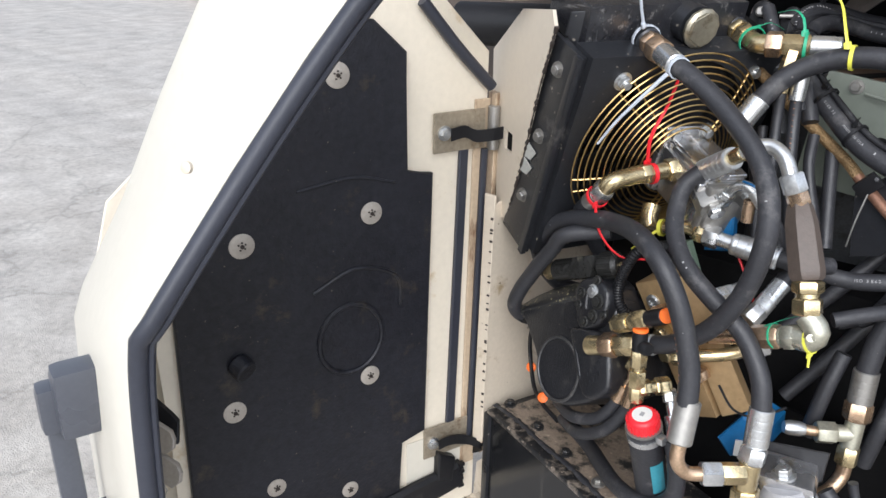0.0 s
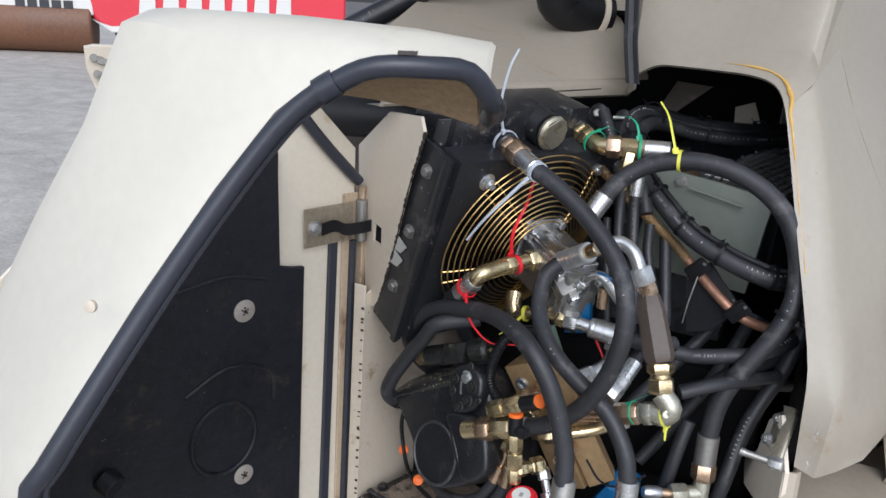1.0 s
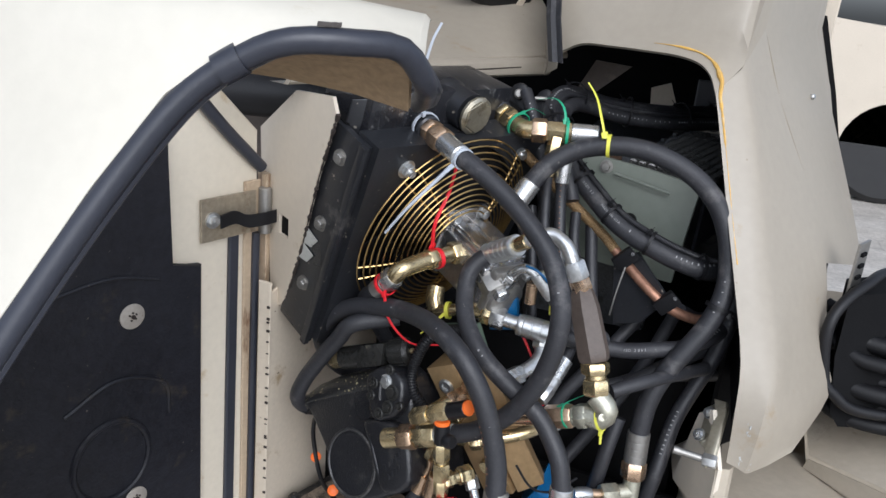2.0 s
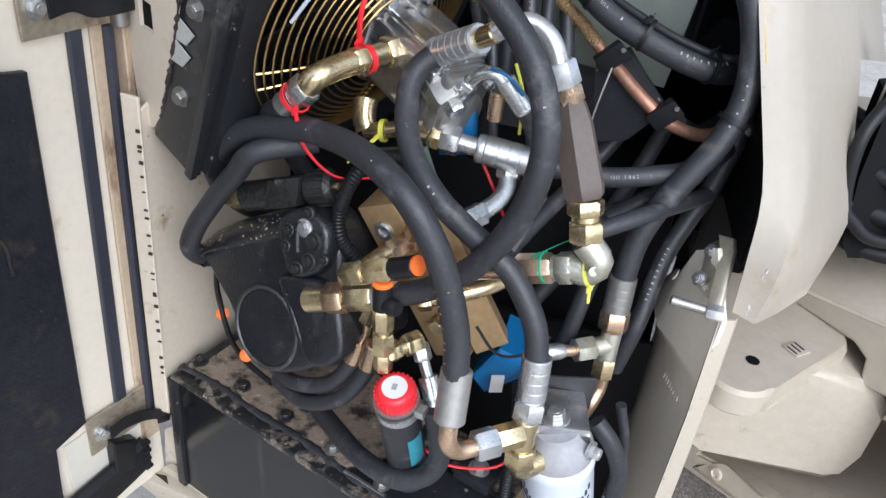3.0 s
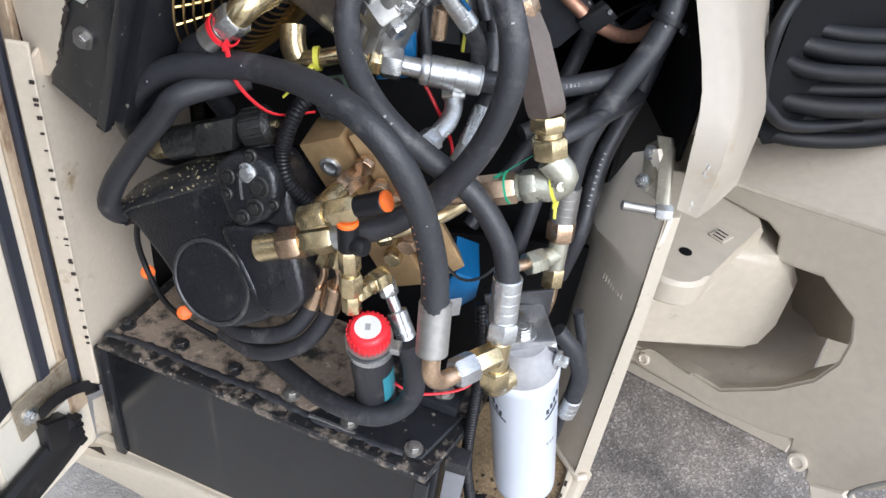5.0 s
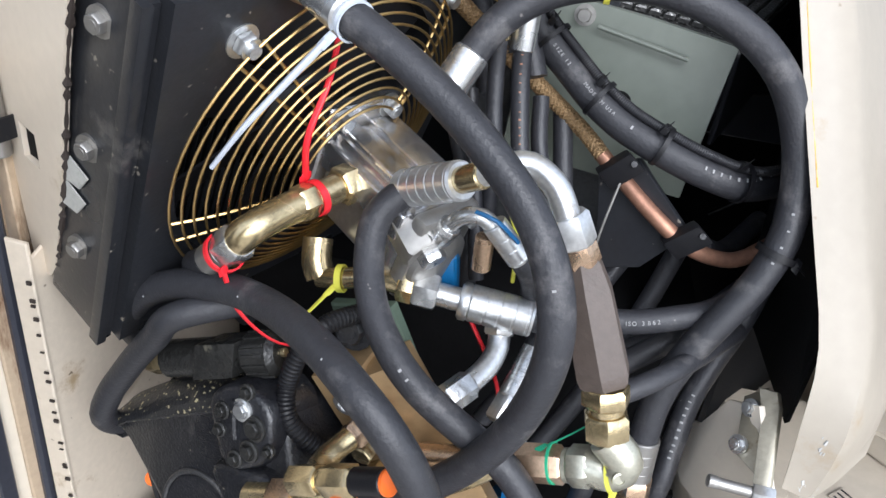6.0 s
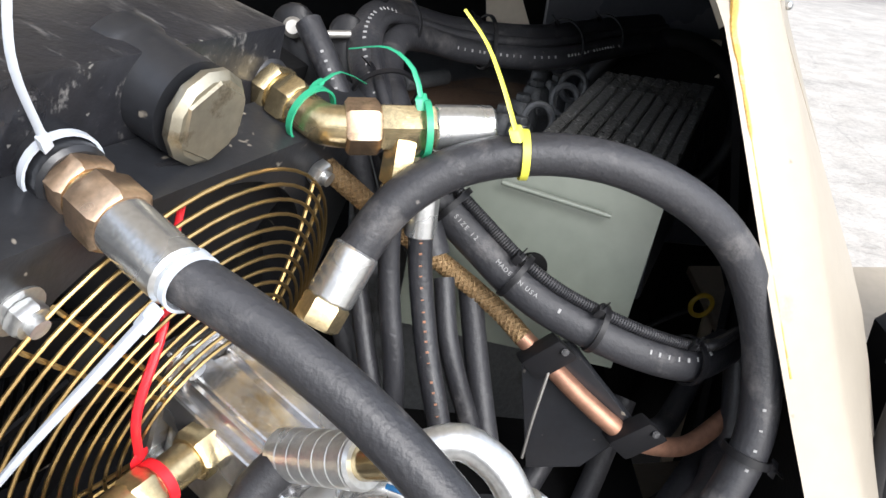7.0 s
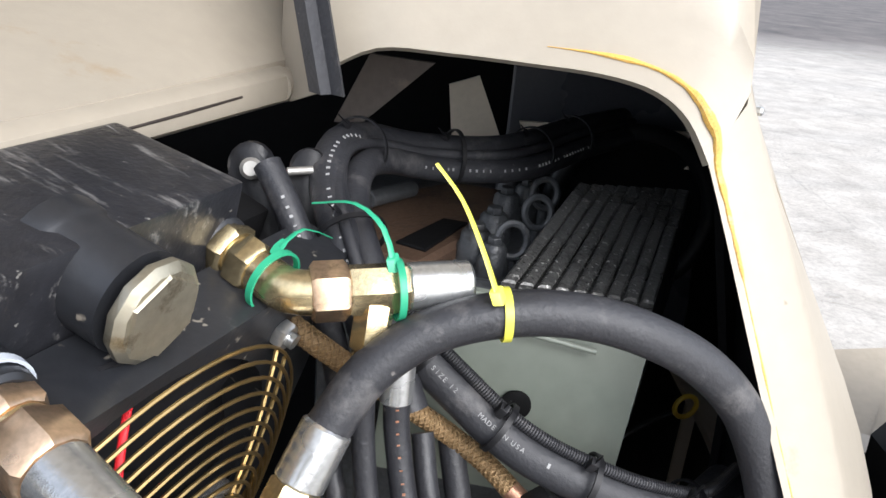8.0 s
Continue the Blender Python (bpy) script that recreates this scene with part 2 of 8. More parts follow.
M["blue"] = mat("blue_paint", (0.012, 0.12, 0.30), 0.42, vary=0.15, scale=20, dirt=(0.01, 0.03, 0.06), dirt_amount=0.2)
M["teal"] = mat("dark_teal_label", (0.05, 0.24, 0.30), 0.4, vary=0.2)
M["greenpaint"] = mat("drab_green_steel", (0.07, 0.10, 0.075), 0.5, vary=0.2, dirt=(0.03, 0.03, 0.025), dirt_amount=0.35)
M["green"] = mat("green_nylon", (0.03, 0.32, 0.17), 0.4, vary=0.05)
M["yellow"] = mat("yellow_nylon", (0.70, 0.68, 0.08), 0.4, vary=0.05)
M["dipyellow"] = mat("ochre_plastic", (0.62, 0.42, 0.04), 0.4, vary=0.05)
M["tie"] = mat("white_nylon", (0.50, 0.54, 0.60), 0.35, vary=0.04)
M["glass"] = mat("clear_grey_plastic", (0.30, 0.30, 0.31), 0.25, vary=0.15, scale=20, dirt=(0.3, 0.25, 0.2), dirt_amount=0.3)
M["oily"] = mat("oily_dirt_floor", (0.27, 0.195, 0.11), 0.6, vary=0.55, scale=40, bump=0.8, bump_scale=170, dirt=(0.075, 0.05, 0.03), dirt_amount=0.47, dirt_scale=32, specks=(0.42, 0.34, 0.22), speck_scale=160, speck_at=0.68)
M["tandirt"] = mat("dust_covered_steel", (0.235, 0.185, 0.14), 0.6, vary=0.3, scale=30, bump=0.5, bump_scale=150, dirt=(0.022, 0.021, 0.020), dirt_amount=0.56, dirt_scale=30, specks=(0.40, 0.33, 0.25), speck_scale=90, speck_at=0.70)
M["ink"] = mat("black_ink", (0.03, 0.03, 0.035), 0.5, vary=0.0)
M["whiteink"] = mat("white_ink", (0.30, 0.30, 0.30), 0.6, vary=0.1, scale=80)
M["orangeink"] = mat("rust_coloured_ink", (0.27, 0.12, 0.065), 0.6, vary=0.1)
M["chip"] = mat("bare_chipped_metal", (0.03, 0.022, 0.018), 0.6, vary=0.3)
M["glue"] = mat("yellowed_sealant", (0.62, 0.37, 0.08), 0.55, vary=0.35, scale=90, bump=0.3, bump_scale=300, dirt=(0.60, 0.50, 0.33), dirt_amount=0.4, dirt_scale=40)
M["lampgrey"] = mat("grey_galvanised_box", (0.21, 0.215, 0.23), 0.45, metal=0.1, vary=0.1, scale=12, dirt=(0.13, 0.11, 0.09), dirt_amount=0.22, dirt_scale=24)
M["chippale"] = mat("pale_bare_fibreglass", (0.40, 0.40, 0.385), 0.8, vary=0.5, scale=160, dirt=(0.15, 0.13, 0.11), dirt_amount=0.3, dirt_scale=200)
M["ochredirt"] = mat("dusty_foam_backing", (0.30, 0.21, 0.12), 0.8, vary=0.3, scale=20, bump=0.5, bump_scale=120, dirt=(0.12, 0.08, 0.05), dirt_amount=0.35)
M["drumrust"] = mat("rusty_drum_steel", (0.16, 0.075, 0.04), 0.55, vary=0.3, scale=3)
M["lens"] = mat("grey_lamp_plastic", (0.075, 0.08, 0.095), 0.3, vary=0.1)
M["tyre"] = mat("tyre_rubber", (0.02, 0.02, 0.021), 0.6, vary=0.2)


def ground_material():
    m = bpy.data.materials.new("worn_asphalt_yard")
    m.use_nodes = True
    N, L = m.node_tree.nodes, m.node_tree.links
    b = N["Principled BSDF"]
    co = N.new("ShaderNodeTexCoord")

    def noise_tex(scale, detail=4, rough=0.5, vec=None):
        q = N.new("ShaderNodeTexNoise")
        q.inputs["Scale"].default_value, q.inputs["Detail"].default_value, q.inputs["Roughness"].default_value = scale, detail, rough
        L.new(vec or co.outputs["Object"], q.inputs["Vector"])
        return q

    def ramp(src, stops):
        r = N.new("ShaderNodeValToRGB")
        r.color_ramp.elements[0].position, r.color_ramp.elements[0].color = stops[0][0], (*stops[0][1], 1)
        r.color_ramp.elements[1].position, r.color_ramp.elements[1].color = stops[-1][0], (*stops[-1][1], 1)
        for pos, col in stops[1:-1]:
            e = r.color_ramp.elements.new(pos)
            e.color = (*col, 1)
        L.new(src, r.inputs[0])
        return r

    def mix(a, c, fac, kind="MIX"):
        q = N.new("ShaderNodeMix")
        q.data_type, q.blend_type = "RGBA", kind
        L.new(a, q.inputs["A"])
        L.new(c, q.inputs["B"])
        if isinstance(fac, float):
            q.inputs["Factor"].default_value = fac
        else:
            L.new(fac, q.inputs["Factor"])
        return q.outputs["Result"]

    stones = N.new("ShaderNodeTexVoronoi")
    stones.inputs["Scale"].default_value = 190
    L.new(co.outputs["Object"], stones.inputs["Vector"])
    agg = ramp(stones.outputs["Color"], [(0.15, (0.185, 0.166, 0.150)), (0.6, (0.25, 0.228, 0.210)), (0.95, (0.46, 0.43, 0.40))])
    fine = ramp(noise_tex(420, 4).outputs["Fac"], [(0.3, (0.6, 0.6, 0.6)), (0.7, (1.25, 1.25, 1.25))])
    asphalt = mix(agg.outputs[0], fine.outputs[0], 1.0, "MULTIPLY")
    dusty = ramp(noise_tex(7.0, 7, 0.65).outputs["Fac"], [(0.35, (0.72, 0.71, 0.70)), (0.5, (1.0, 0.99, 0.97)), (0.66, (1.38, 1.34, 1.28))])
    asphalt = mix(asphalt, dusty.outputs[0], 1.0, "MULTIPLY")
    pale = ramp(noise_tex(3.0, 8, 0.65).outputs["Fac"], [(0.3, (0.385, 0.352, 0.312)), (0.5, (0.495, 0.460, 0.412)), (0.72, (0.625, 0.588, 0.532))])
    grit = ramp(noise_tex(28, 9, 0.7).outputs["Fac"], [(0.32, (0.72, 0.71, 0.70)), (0.5, (0.98, 0.98, 0.98)), (0.68, (1.16, 1.16, 1.15))])
    pale2 = mix(mix(pale.outputs[0], grit.outputs[0], 0.9, "MULTIPLY"), fine.outputs[0], 0.6, "MULTIPLY")
    # dark asphalt round the machine; past its wandering edge wet glare pales the colour
    sep = N.new("ShaderNodeSeparateXYZ")
    L.new(co.outputs["Object"], sep.inputs[0])
    wob = noise_tex(0.9, 5)
    dist = N.new("ShaderNodeVectorMath")
    dist.operation = "DISTANCE"
    dist.inputs[1].default_value = (1.35, 0.8, 0)
    L.new(co.outputs["Object"], dist.inputs[0])
    s1 = N.new("ShaderNodeMath")
    s1.operation = "MULTIPLY_ADD"
    L.new(wob.outputs["Fac"], s1.inputs[0])
    s1.inputs[1].default_value = 1.2
    L.new(dist.outputs["Value"], s1.inputs[2])
    edge = N.new("ShaderNodeMapRange")
    edge.inputs["From Min"].default_value, edge.inputs["From Max"].default_value = 1.7, 2.4
    L.new(s1.outputs[0], edge.inputs["Value"])
    base = mix(asphalt, pale2, edge.outputs[0])
    # long wet and dusty streaks
    mp = N.new("ShaderNodeMapping")
    mp.inputs["Scale"].default_value, mp.inputs["Rotation"].default_value = (0.22, 1.1, 1), (0, 0, radians(35))
    L.new(co.outputs["Object"], mp.inputs["Vector"])
    st = ramp(noise_tex(1.0, 9, 0.62, mp.outputs[0]).outputs["Fac"], [(0.36, (0.72, 0.73, 0.75)), (0.5, (0.97, 0.97, 0.97)), (0.68, (1.12, 1.11, 1.09))])
    base = mix(base, st.outputs[0], 0.4, "MULTIPLY")
    # the darker far stretch of the yard
    far_d = N.new("ShaderNodeVectorMath")
    far_d.operation = "DOT_PRODUCT"
    far_d.inputs[1].default_value = (0.2, 1.0, 0.0)
    L.new(co.outputs["Object"], far_d.inputs[0])
    s2 = N.new("ShaderNodeMath")
    s2.operation = "MULTIPLY_ADD"
    L.new(noise_tex(0.35, 7, 0.65).outputs["Fac"], s2.inputs[0])
    s2.inputs[1].default_value = 5.0
    L.new(far_d.outputs["Value"], s2.inputs[2])
    brown = ramp(noise_tex(0.8, 8, 0.7).outputs["Fac"], [(0.35, (0.06, 0.052, 0.048)), (0.65, (0.17, 0.145, 0.13))])
    reach = N.new("ShaderNodeMapRange")
    reach.inputs["From Min"].default_value, reach.inputs["From Max"].default_value = 18.0, 25.0
    L.new(s2.outputs[0], reach.inputs["Value"])
    base = mix(base, brown.outputs[0], reach.outputs[0])
    # cracks
    cr = N.new("ShaderNodeTexVoronoi")
    cr.feature = "DISTANCE_TO_EDGE"
    cr.inputs["Scale"].default_value = 1.1
    warp = mix(co.outputs["Object"], noise_tex(3.5, 6, 0.7).outputs["Color"], 0.22)
    L.new(warp, cr.inputs["Vector"])
    line = ramp(cr.outputs["Distance"], [(0.0, (0.25, 0.25, 0.25)), (0.012, (1, 1, 1))])
    base = mix(base, line.outputs[0], 0.3, "MULTIPLY")
    L.new(base, b.inputs["Base Color"])
    b.inputs["Roughness"].default_value = 0.62
    bp = N.new("ShaderNodeBump")
    bp.inputs["Strength"].default_value, bp.inputs["Distance"].default_value = 0.5, 0.004
    L.new(stones.outputs["Distance"], bp.inputs["Height"])
    L.new(bp.outputs[0], b.inputs["Normal"])
    return m


M["ground"] = ground_material()

# ---- building blocks ----
V = Vector


def thing(name, base, label, category, group="", kind=""):
    ob = new(name)
    ob.empty_display_size = 0.02
    ob.matrix_world = Matrix.Translation(base)
    return tagged(ob, label, category, group, kind)


def root_of(ob):
    m = ob.matrix_basis.copy()
    while ob.parent is not None:
        m = ob.parent.matrix_basis @ ob.matrix_parent_inverse @ m
        ob = ob.parent
    return m


def part(name, bm, material, parent=None, label="", sharp=38):
    me = bpy.data.meshes.new(name)
    bmesh.ops.recalc_face_normals(bm, faces=bm.faces)
    for fc in bm.faces:
        fc.smooth = True
    bm.to_mesh(me)
    bm.free()
    me.set_sharp_from_angle(angle=radians(sharp))
    me.materials.append(M[material] if isinstance(material, str) else material)
    ob = new(name, me)
    if parent is not None:
        ob.parent = parent
        ob.matrix_parent_inverse = root_of(parent).inverted()
    if label:
        tagged(ob, label)
    return ob


def solo(name, bm, material, label, category, group="", kind="", sharp=38):
    return tagged(part(name, bm, material, None, "", sharp), label, category, group, kind)


def spline(pts, step=0.012, closed=False):
    """Catmull-Rom points at about even steps."""
    P = [V(p) for p in pts]
    if len(P) == 2:
        k = max(2, int((P[1] - P[0]).length / step))
        return [P[0].lerp(P[1], i / k) for i in range(k + 1)]
    out = []
    n = len(P)
    segs = range(n if closed else n - 1)
    for i in segs:
        if closed:
            a, b, c, d = P[(i - 1) % n], P[i], P[(i + 1) % n], P[(i + 2) % n]
        else:
            b, c = P[i], P[i + 1]
            a = P[i - 1] if i else b * 2 - c
            d = P[i + 2] if i + 2 < n else c * 2 - b
        k = max(1, int((c - b).length / step))
        for j in range(k):
            u = j / k
            out.append(0.5 * (2 * b + (c - a) * u + (2 * a - 5 * b + 4 * c - d) * u * u + (3 * b - a - 3 * c + d) * u ** 3))
    if not closed:
        out.append(P[-1])
    return out


def sweep(bm, path, r, sides=12, closed=False, flat=1.0, radii=None, up=None):
    """A tube along the path. flat squeezes it in one direction; radii gives each ring its own radius."""
    n = len(path)
    prev = None
    rings = []
    for i, p in enumerate(path):
        a = path[(i - 1) % n] if closed or i else p
        b = path[(i + 1) % n] if closed or i < n - 1 else p
        t = (b - a).normalized()
        if prev is None:
            s = t.cross(V(up) if up is not None else (V((0, 0, 1)) if abs(t.z) < 0.9 else V((0, 1, 0)))).normalized()
        else:
            s = (prev - t * prev.dot(t)).normalized()
        prev = s
        w = t.cross(s)
        rr = radii[i] if radii else r
        rings.append([bm.verts.new(p + (s * math.cos(2 * math.pi * k / sides) + w * flat * math.sin(2 * math.pi * k / sides)) * rr) for k in range(sides)])
    for i in range(n if closed else n - 1):
        A, B = rings[i], rings[(i + 1) % n]
        for k in range(sides):
            bm.faces.new((A[k], A[(k + 1) % sides], B[(k + 1) % sides], B[k]))
    if not closed:
        bm.faces.new(rings[0][::-1])
        bm.faces.new(rings[-1])
    return bm


def frame_of(axis):
    t = V(axis).normalized()
    s = t.cross(V((0, 0, 1)) if abs(t.z) < 0.9 else V((0, 1, 0))).normalized()
    return t, s, t.cross(s)


def lathe(bm, base, axis, prof, sides=20, turn=0.0):
    """A body of revolution: prof is rows of (distance along the axis, radius)."""
    t, s, w = frame_of(axis)
    base = V(base)
    rings = []
    for d, r in prof:
        rings.append([bm.verts.new(base + t * d + (s * math.cos(turn + 2 * math.pi * k / sides) + w * math.sin(turn + 2 * math.pi * k / sides)) * max(r, 1e-4)) for k in range(sides)])
    for A, B in zip(rings[:-1], rings[1:]):
        for k in range(sides):
            bm.faces.new((A[k], A[(k + 1) % sides], B[(k + 1) % sides], B[k]))
    bm.faces.new(rings[0][::-1])
    bm.faces.new(rings[-1])
    return bm


def cyl(bm, a, b, r, sides=18, edge=0.12):
    a, b = V(a), V(b)
    d = (b - a).length
    e = min(r * edge, d * 0.3)
    return lathe(bm, a, b - a, [(0, r - e), (e, r), (d - e, r), (d, r - e)], sides)


def hexa(bm, a, b, r, turn=0.3):
    """A hexagon nut from a to b, r across its corners, its corners turned down to a cone at both ends."""
    a, b = V(a), V(b)
    t, s, w = frame_of(b - a)
    d = (b - a).length
    c = min(0.13 * r, d * 0.22)
    rings = []
    for u, body in ((0, False), (c, True), (d - c, True), (d, False)):
        ring = []
        for k in range(12):
            rr = (r if k % 2 == 0 else r * 0.866) if body else r * 0.84
            ang = turn + math.pi * k / 6
            ring.append(bm.verts.new(a + t * u + (s * math.cos(ang) + w * math.sin(ang)) * rr))
        rings.append(ring)
    for A, B in zip(rings[:-1], rings[1:]):
        for k in range(12):
            bm.faces.new((A[k], A[(k + 1) % 12], B[(k + 1) % 12], B[k]))
    bm.faces.new(rings[0][::-1])
    bm.faces.new(rings[-1])
    return bm


def obox(bm, center, ex, ey, ez, size, bevel=0.004, segs=2):
    """A bevelled box with its own axes."""
    m = Matrix((V(ex).normalized(), V(ey).normalized(), V(ez).normalized())).transposed().to_4x4()
    m.translation = V(center)
    r = bmesh.ops.create_cube(bm, size=1.0, matrix=m @ Matrix.Diagonal((*size, 1)))
    if bevel > 0:
        es = list({e for v in r["verts"] for e in v.link_edges})
        bmesh.ops.bevel(bm, geom=es, offset=bevel, segments=segs, profile=0.7, affect="EDGES", clamp_overlap=True)
    return bm


def box(bm, lo, hi, bevel=0.004):
    lo, hi = V(lo), V(hi)
    return obox(bm, (lo + hi) / 2, (1, 0, 0), (0, 1, 0), (0, 0, 1), hi - lo, bevel)


def plate(bm, poly, back, bevel=0.0015):
    """A flat or folded sheet: the outline poly, thickened by the vector back."""
    back = V(back)
    A = [bm.verts.new(V(p)) for p in poly]
    B = [bm.verts.new(V(p) + back) for p in poly]
    fs = [bm.faces.new(A), bm.faces.new(B[::-1])]
    n = len(A)
    for i in range(n):
        fs.append(bm.faces.new((A[i], B[i], B[(i + 1) % n], A[(i + 1) % n])))
    if bevel > 0:
        es = list({e for q in fs[:2] for e in q.edges})
        bmesh.ops.bevel(bm, geom=es, offset=bevel, segments=1, affect="EDGES", clamp_overlap=True)
    return bm


def skin(bm, rows, back, smooth=0):
    """A sheet of metal over rows of points (all rows alike in length), thickened by the vector back."""
    back = V(back)
    F = [[bm.verts.new(V(p)) for p in r] for r in rows]
    B = [[bm.verts.new(V(p) + back) for p in r] for r in rows]
    h, w = len(rows), len(rows[0])
    for G, flip in ((F, False), (B, True)):
        for i in range(h - 1):
            for j in range(w - 1):
                q = (G[i][j], G[i][j + 1], G[i + 1][j + 1], G[i + 1][j])
                bm.faces.new(q[::-1] if flip else q)
    for i in range(h - 1):
        bm.faces.new((F[i][0], F[i + 1][0], B[i + 1][0], B[i][0]))
        bm.faces.new((F[i][-1], B[i][-1], B[i + 1][-1], F[i + 1][-1]))
    for j in range(w - 1):
        bm.faces.new((F[0][j], B[0][j], B[0][j + 1], F[0][j + 1]))
        bm.faces.new((F[-1][j], F[-1][j + 1], B[-1][j + 1], B[-1][j]))
    return bm


def BM():
    return bmesh.new()


def bolt(parent, at, axis, r=0.009, h=0.007, material="zinc", washer=True, name="bolt", label=""):
    """A hexagon-headed bolt with its washer, standing on a surface at the point at."""
    t = V(axis).normalized()
    at = V(at)
    bm = BM()
    lathe(bm, at - t * 0.003, t, [(0, r * 1.5), (0.0045, r * 1.5)], 18) if washer else None
    hexa(bm, at, at + t * (h + 0.002), r)
    lathe(bm, at + t * (h + 0.0005), t, [(0, r * 0.55), (0.0022, r * 0.5)], 12)
    return part(name, bm, material, parent, label)

# ---- ground and the closing walls ----
bm = BM()
G = 24
gv = [[bm.verts.new((-150 + 300 * i / G, -150 + 300 * j / G, 0)) for j in range(G + 1)] for i in range(G + 1)]
for i in range(G):
    for j in range(G):
        bm.faces.new((gv[i][j], gv[i + 1][j], gv[i + 1][j + 1], gv[i][j + 1]))
solo("ground", bm, "ground", "cracked grey asphalt yard with pale dusty streaks", "ground", kind="structure")

# ---- machine frame round the engine bay ----
frame_ob = thing("machine_frame", (0.35, 0.1, 0.36), "cream-painted steel frame of a road roller around an open engine bay", "machine frame")

# hinge jamb: a long folded plate with chipped front edge
bm = BM()
plate(bm, [(-0.006, 0.066, 0.585), (0.0, 0.066, 1.10), (0.022, 0.24, 1.16), (0.05, 0.42, 1.18), (0.05, 0.42, 0.40), (0.016, 0.125, 0.40), (0.010, 0.105, 0.56)], (-0.005, 0.001, 0))
part("jamb_panel", bm, "cream_worn", frame_ob, "cream jamb sheet with yellow grease stains")
bm = BM()
plate(bm, [(-0.030, 0.062, 0.575), (-0.004, 0.060, 0.575), (0.002, 0.062, 1.12), (-0.024, 0.064, 1.12)], (0, 0.006, 0))
part("jamb_flange", bm, "cream_worn", frame_ob, "narrow cream flange with chipped edge")
bm = BM()
plate(bm, [(-0.052, 0.098, 0.52), (-0.030, 0.090, 0.52), (-0.026, 0.090, 1.30), (-0.050, 0.098, 1.30)], (0.002, 0.05, 0))
part("hinge_post", bm, "hingestain", frame_ob, "rust-stained hinge channel")
for k in range(26):
    if random.random() < 0.4:
        continue
    bm = BM()
    z = 0.66 + 0.0165 * k + random.uniform(-0.008, 0.008)
    h = random.uniform(0.0008, 0.0045)
    x = -0.0045 + 0.006 * (z - 0.575) / 0.545
    box(bm, (x - 0.004, 0.0575, z), (x + random.uniform(0.0, 0.002), 0.0595, z + h), 0)
    part("paint_chip", bm, "chip", frame_ob)

# corner plate with a square hole, standing proud of the jamb
bm = BM()
nrm = V((-0.527, -0.85, 0)).normalized()
outer = [(-0.056, 0, 1.372), (0.048, 0, 1.452), (0.140, 0, 1.460), (0.150, 0, 1.437), (0.110, 0, 1.335), (0.068, 0, 1.200),
         (0.028, 0, 1.095), (0.014, 0, 1.076), (-0.016, 0, 1.068), (-0.024, 0, 1.180), (-0.046, 0, 1.185)]
hx, hz = 0.020, 1.222
hole = [(hx - 0.014, 0, hz - 0.016), (hx + 0.014, 0, hz - 0.018), (hx + 0.014, 0, hz + 0.017), (hx - 0.014, 0, hz + 0.019)]


def on_corner(x, z):
    return V((x, 0.0915 - 0.62 * x, z))


ov = [bm.verts.new(on_corner(p[0], p[2])) for p in outer]
hv = [bm.verts.new(on_corner(p[0], p[2])) for p in hole]
es = [bm.edges.new((ov[i], ov[(i + 1) % len(ov)])) for i in range(len(ov))] + [bm.edges.new((hv[i], hv[(i + 1) % 4])) for i in range(4)]
bmesh.ops.triangle_fill(bm, use_beauty=True, edges=es)
gone = [f for f in bm.faces if all(v in hv for v in f.verts)]
bmesh.ops.delete(bm, geom=gone, context="FACES_ONLY")
ex = bmesh.ops.extrude_face_region(bm, geom=list(bm.faces))
bmesh.ops.translate(bm, verts=[g for g in ex["geom"] if isinstance(g, bmesh.types.BMVert)], vec=nrm * 0.006)
part("corner_plate", bm, "cream", frame_ob, "cream corner plate with a square hole")
# ragged black rubber edge along the corner plate
bm = BM()
edge_line = []
for a, b in zip(outer[3:6], outer[4:7]):
    for k in range(24):
        u = k / 24
        edge_line.append(on_corner(a[0] + (b[0] - a[0]) * u + 0.001, a[2] + (b[2] - a[2]) * u) + nrm * 0.003)
sweep(bm, edge_line, 0.002, 6, radii=[random.choice((0.0012, 0.002, 0.0035, 0.0042)) for _ in edge_line])
part("ragged_edge", bm, "chip", frame_ob, "ragged black edge of old seal")

# sill: an upstand all along the front with a bent corner
sill_line = [V(p) for p in [(-0.071, 0.058, 0.40), (0.02, 0.0465, 0.40), (0.106, 0.0235, 0.40), (0.212, -0.017, 0.40), (0.518, -0.136, 0.40), (0.740, 0.026, 0.40), (0.800, 0.130, 0.40)]]
inner_line = [V(p) for p in [(-0.030, 0.094, 0.40), (0.02, 0.0755, 0.40), (0.106, 0.0425, 0.40), (0.212, 0.0015, 0.40), (0.512, -0.114, 0.40), (0.728, 0.040, 0.40), (0.756, 0.118, 0.40)]]
sill_depth = [0.012, 0.060, 0.100, 0.132, 0.130, 0.052, 0.012]
bm = BM()
rows = []
for a, b, h in zip(sill_line, inner_line, sill_depth):
    away = (a - b).normalized() * 0.006
    rows.append([a + away + V((0, 0, -h)), a + away * 0.4 + V((0, 0, -0.006)), a + V((0, 0, 0.0)), a.lerp(b, 0.25) + V((0, 0, 0.003)), a.lerp(b, 0.62) + V((0, 0, 0.002)), a.lerp(b, 0.74) + V((0, 0, 0.010)), b + V((0, 0, 0.012)), b + V((0, 0, -0.03))])
skin(bm, rows, (0, 0.002, -0.006))
part("sill", bm, "cream_sill", frame_ob, "chipped cream sill with a bent lip")
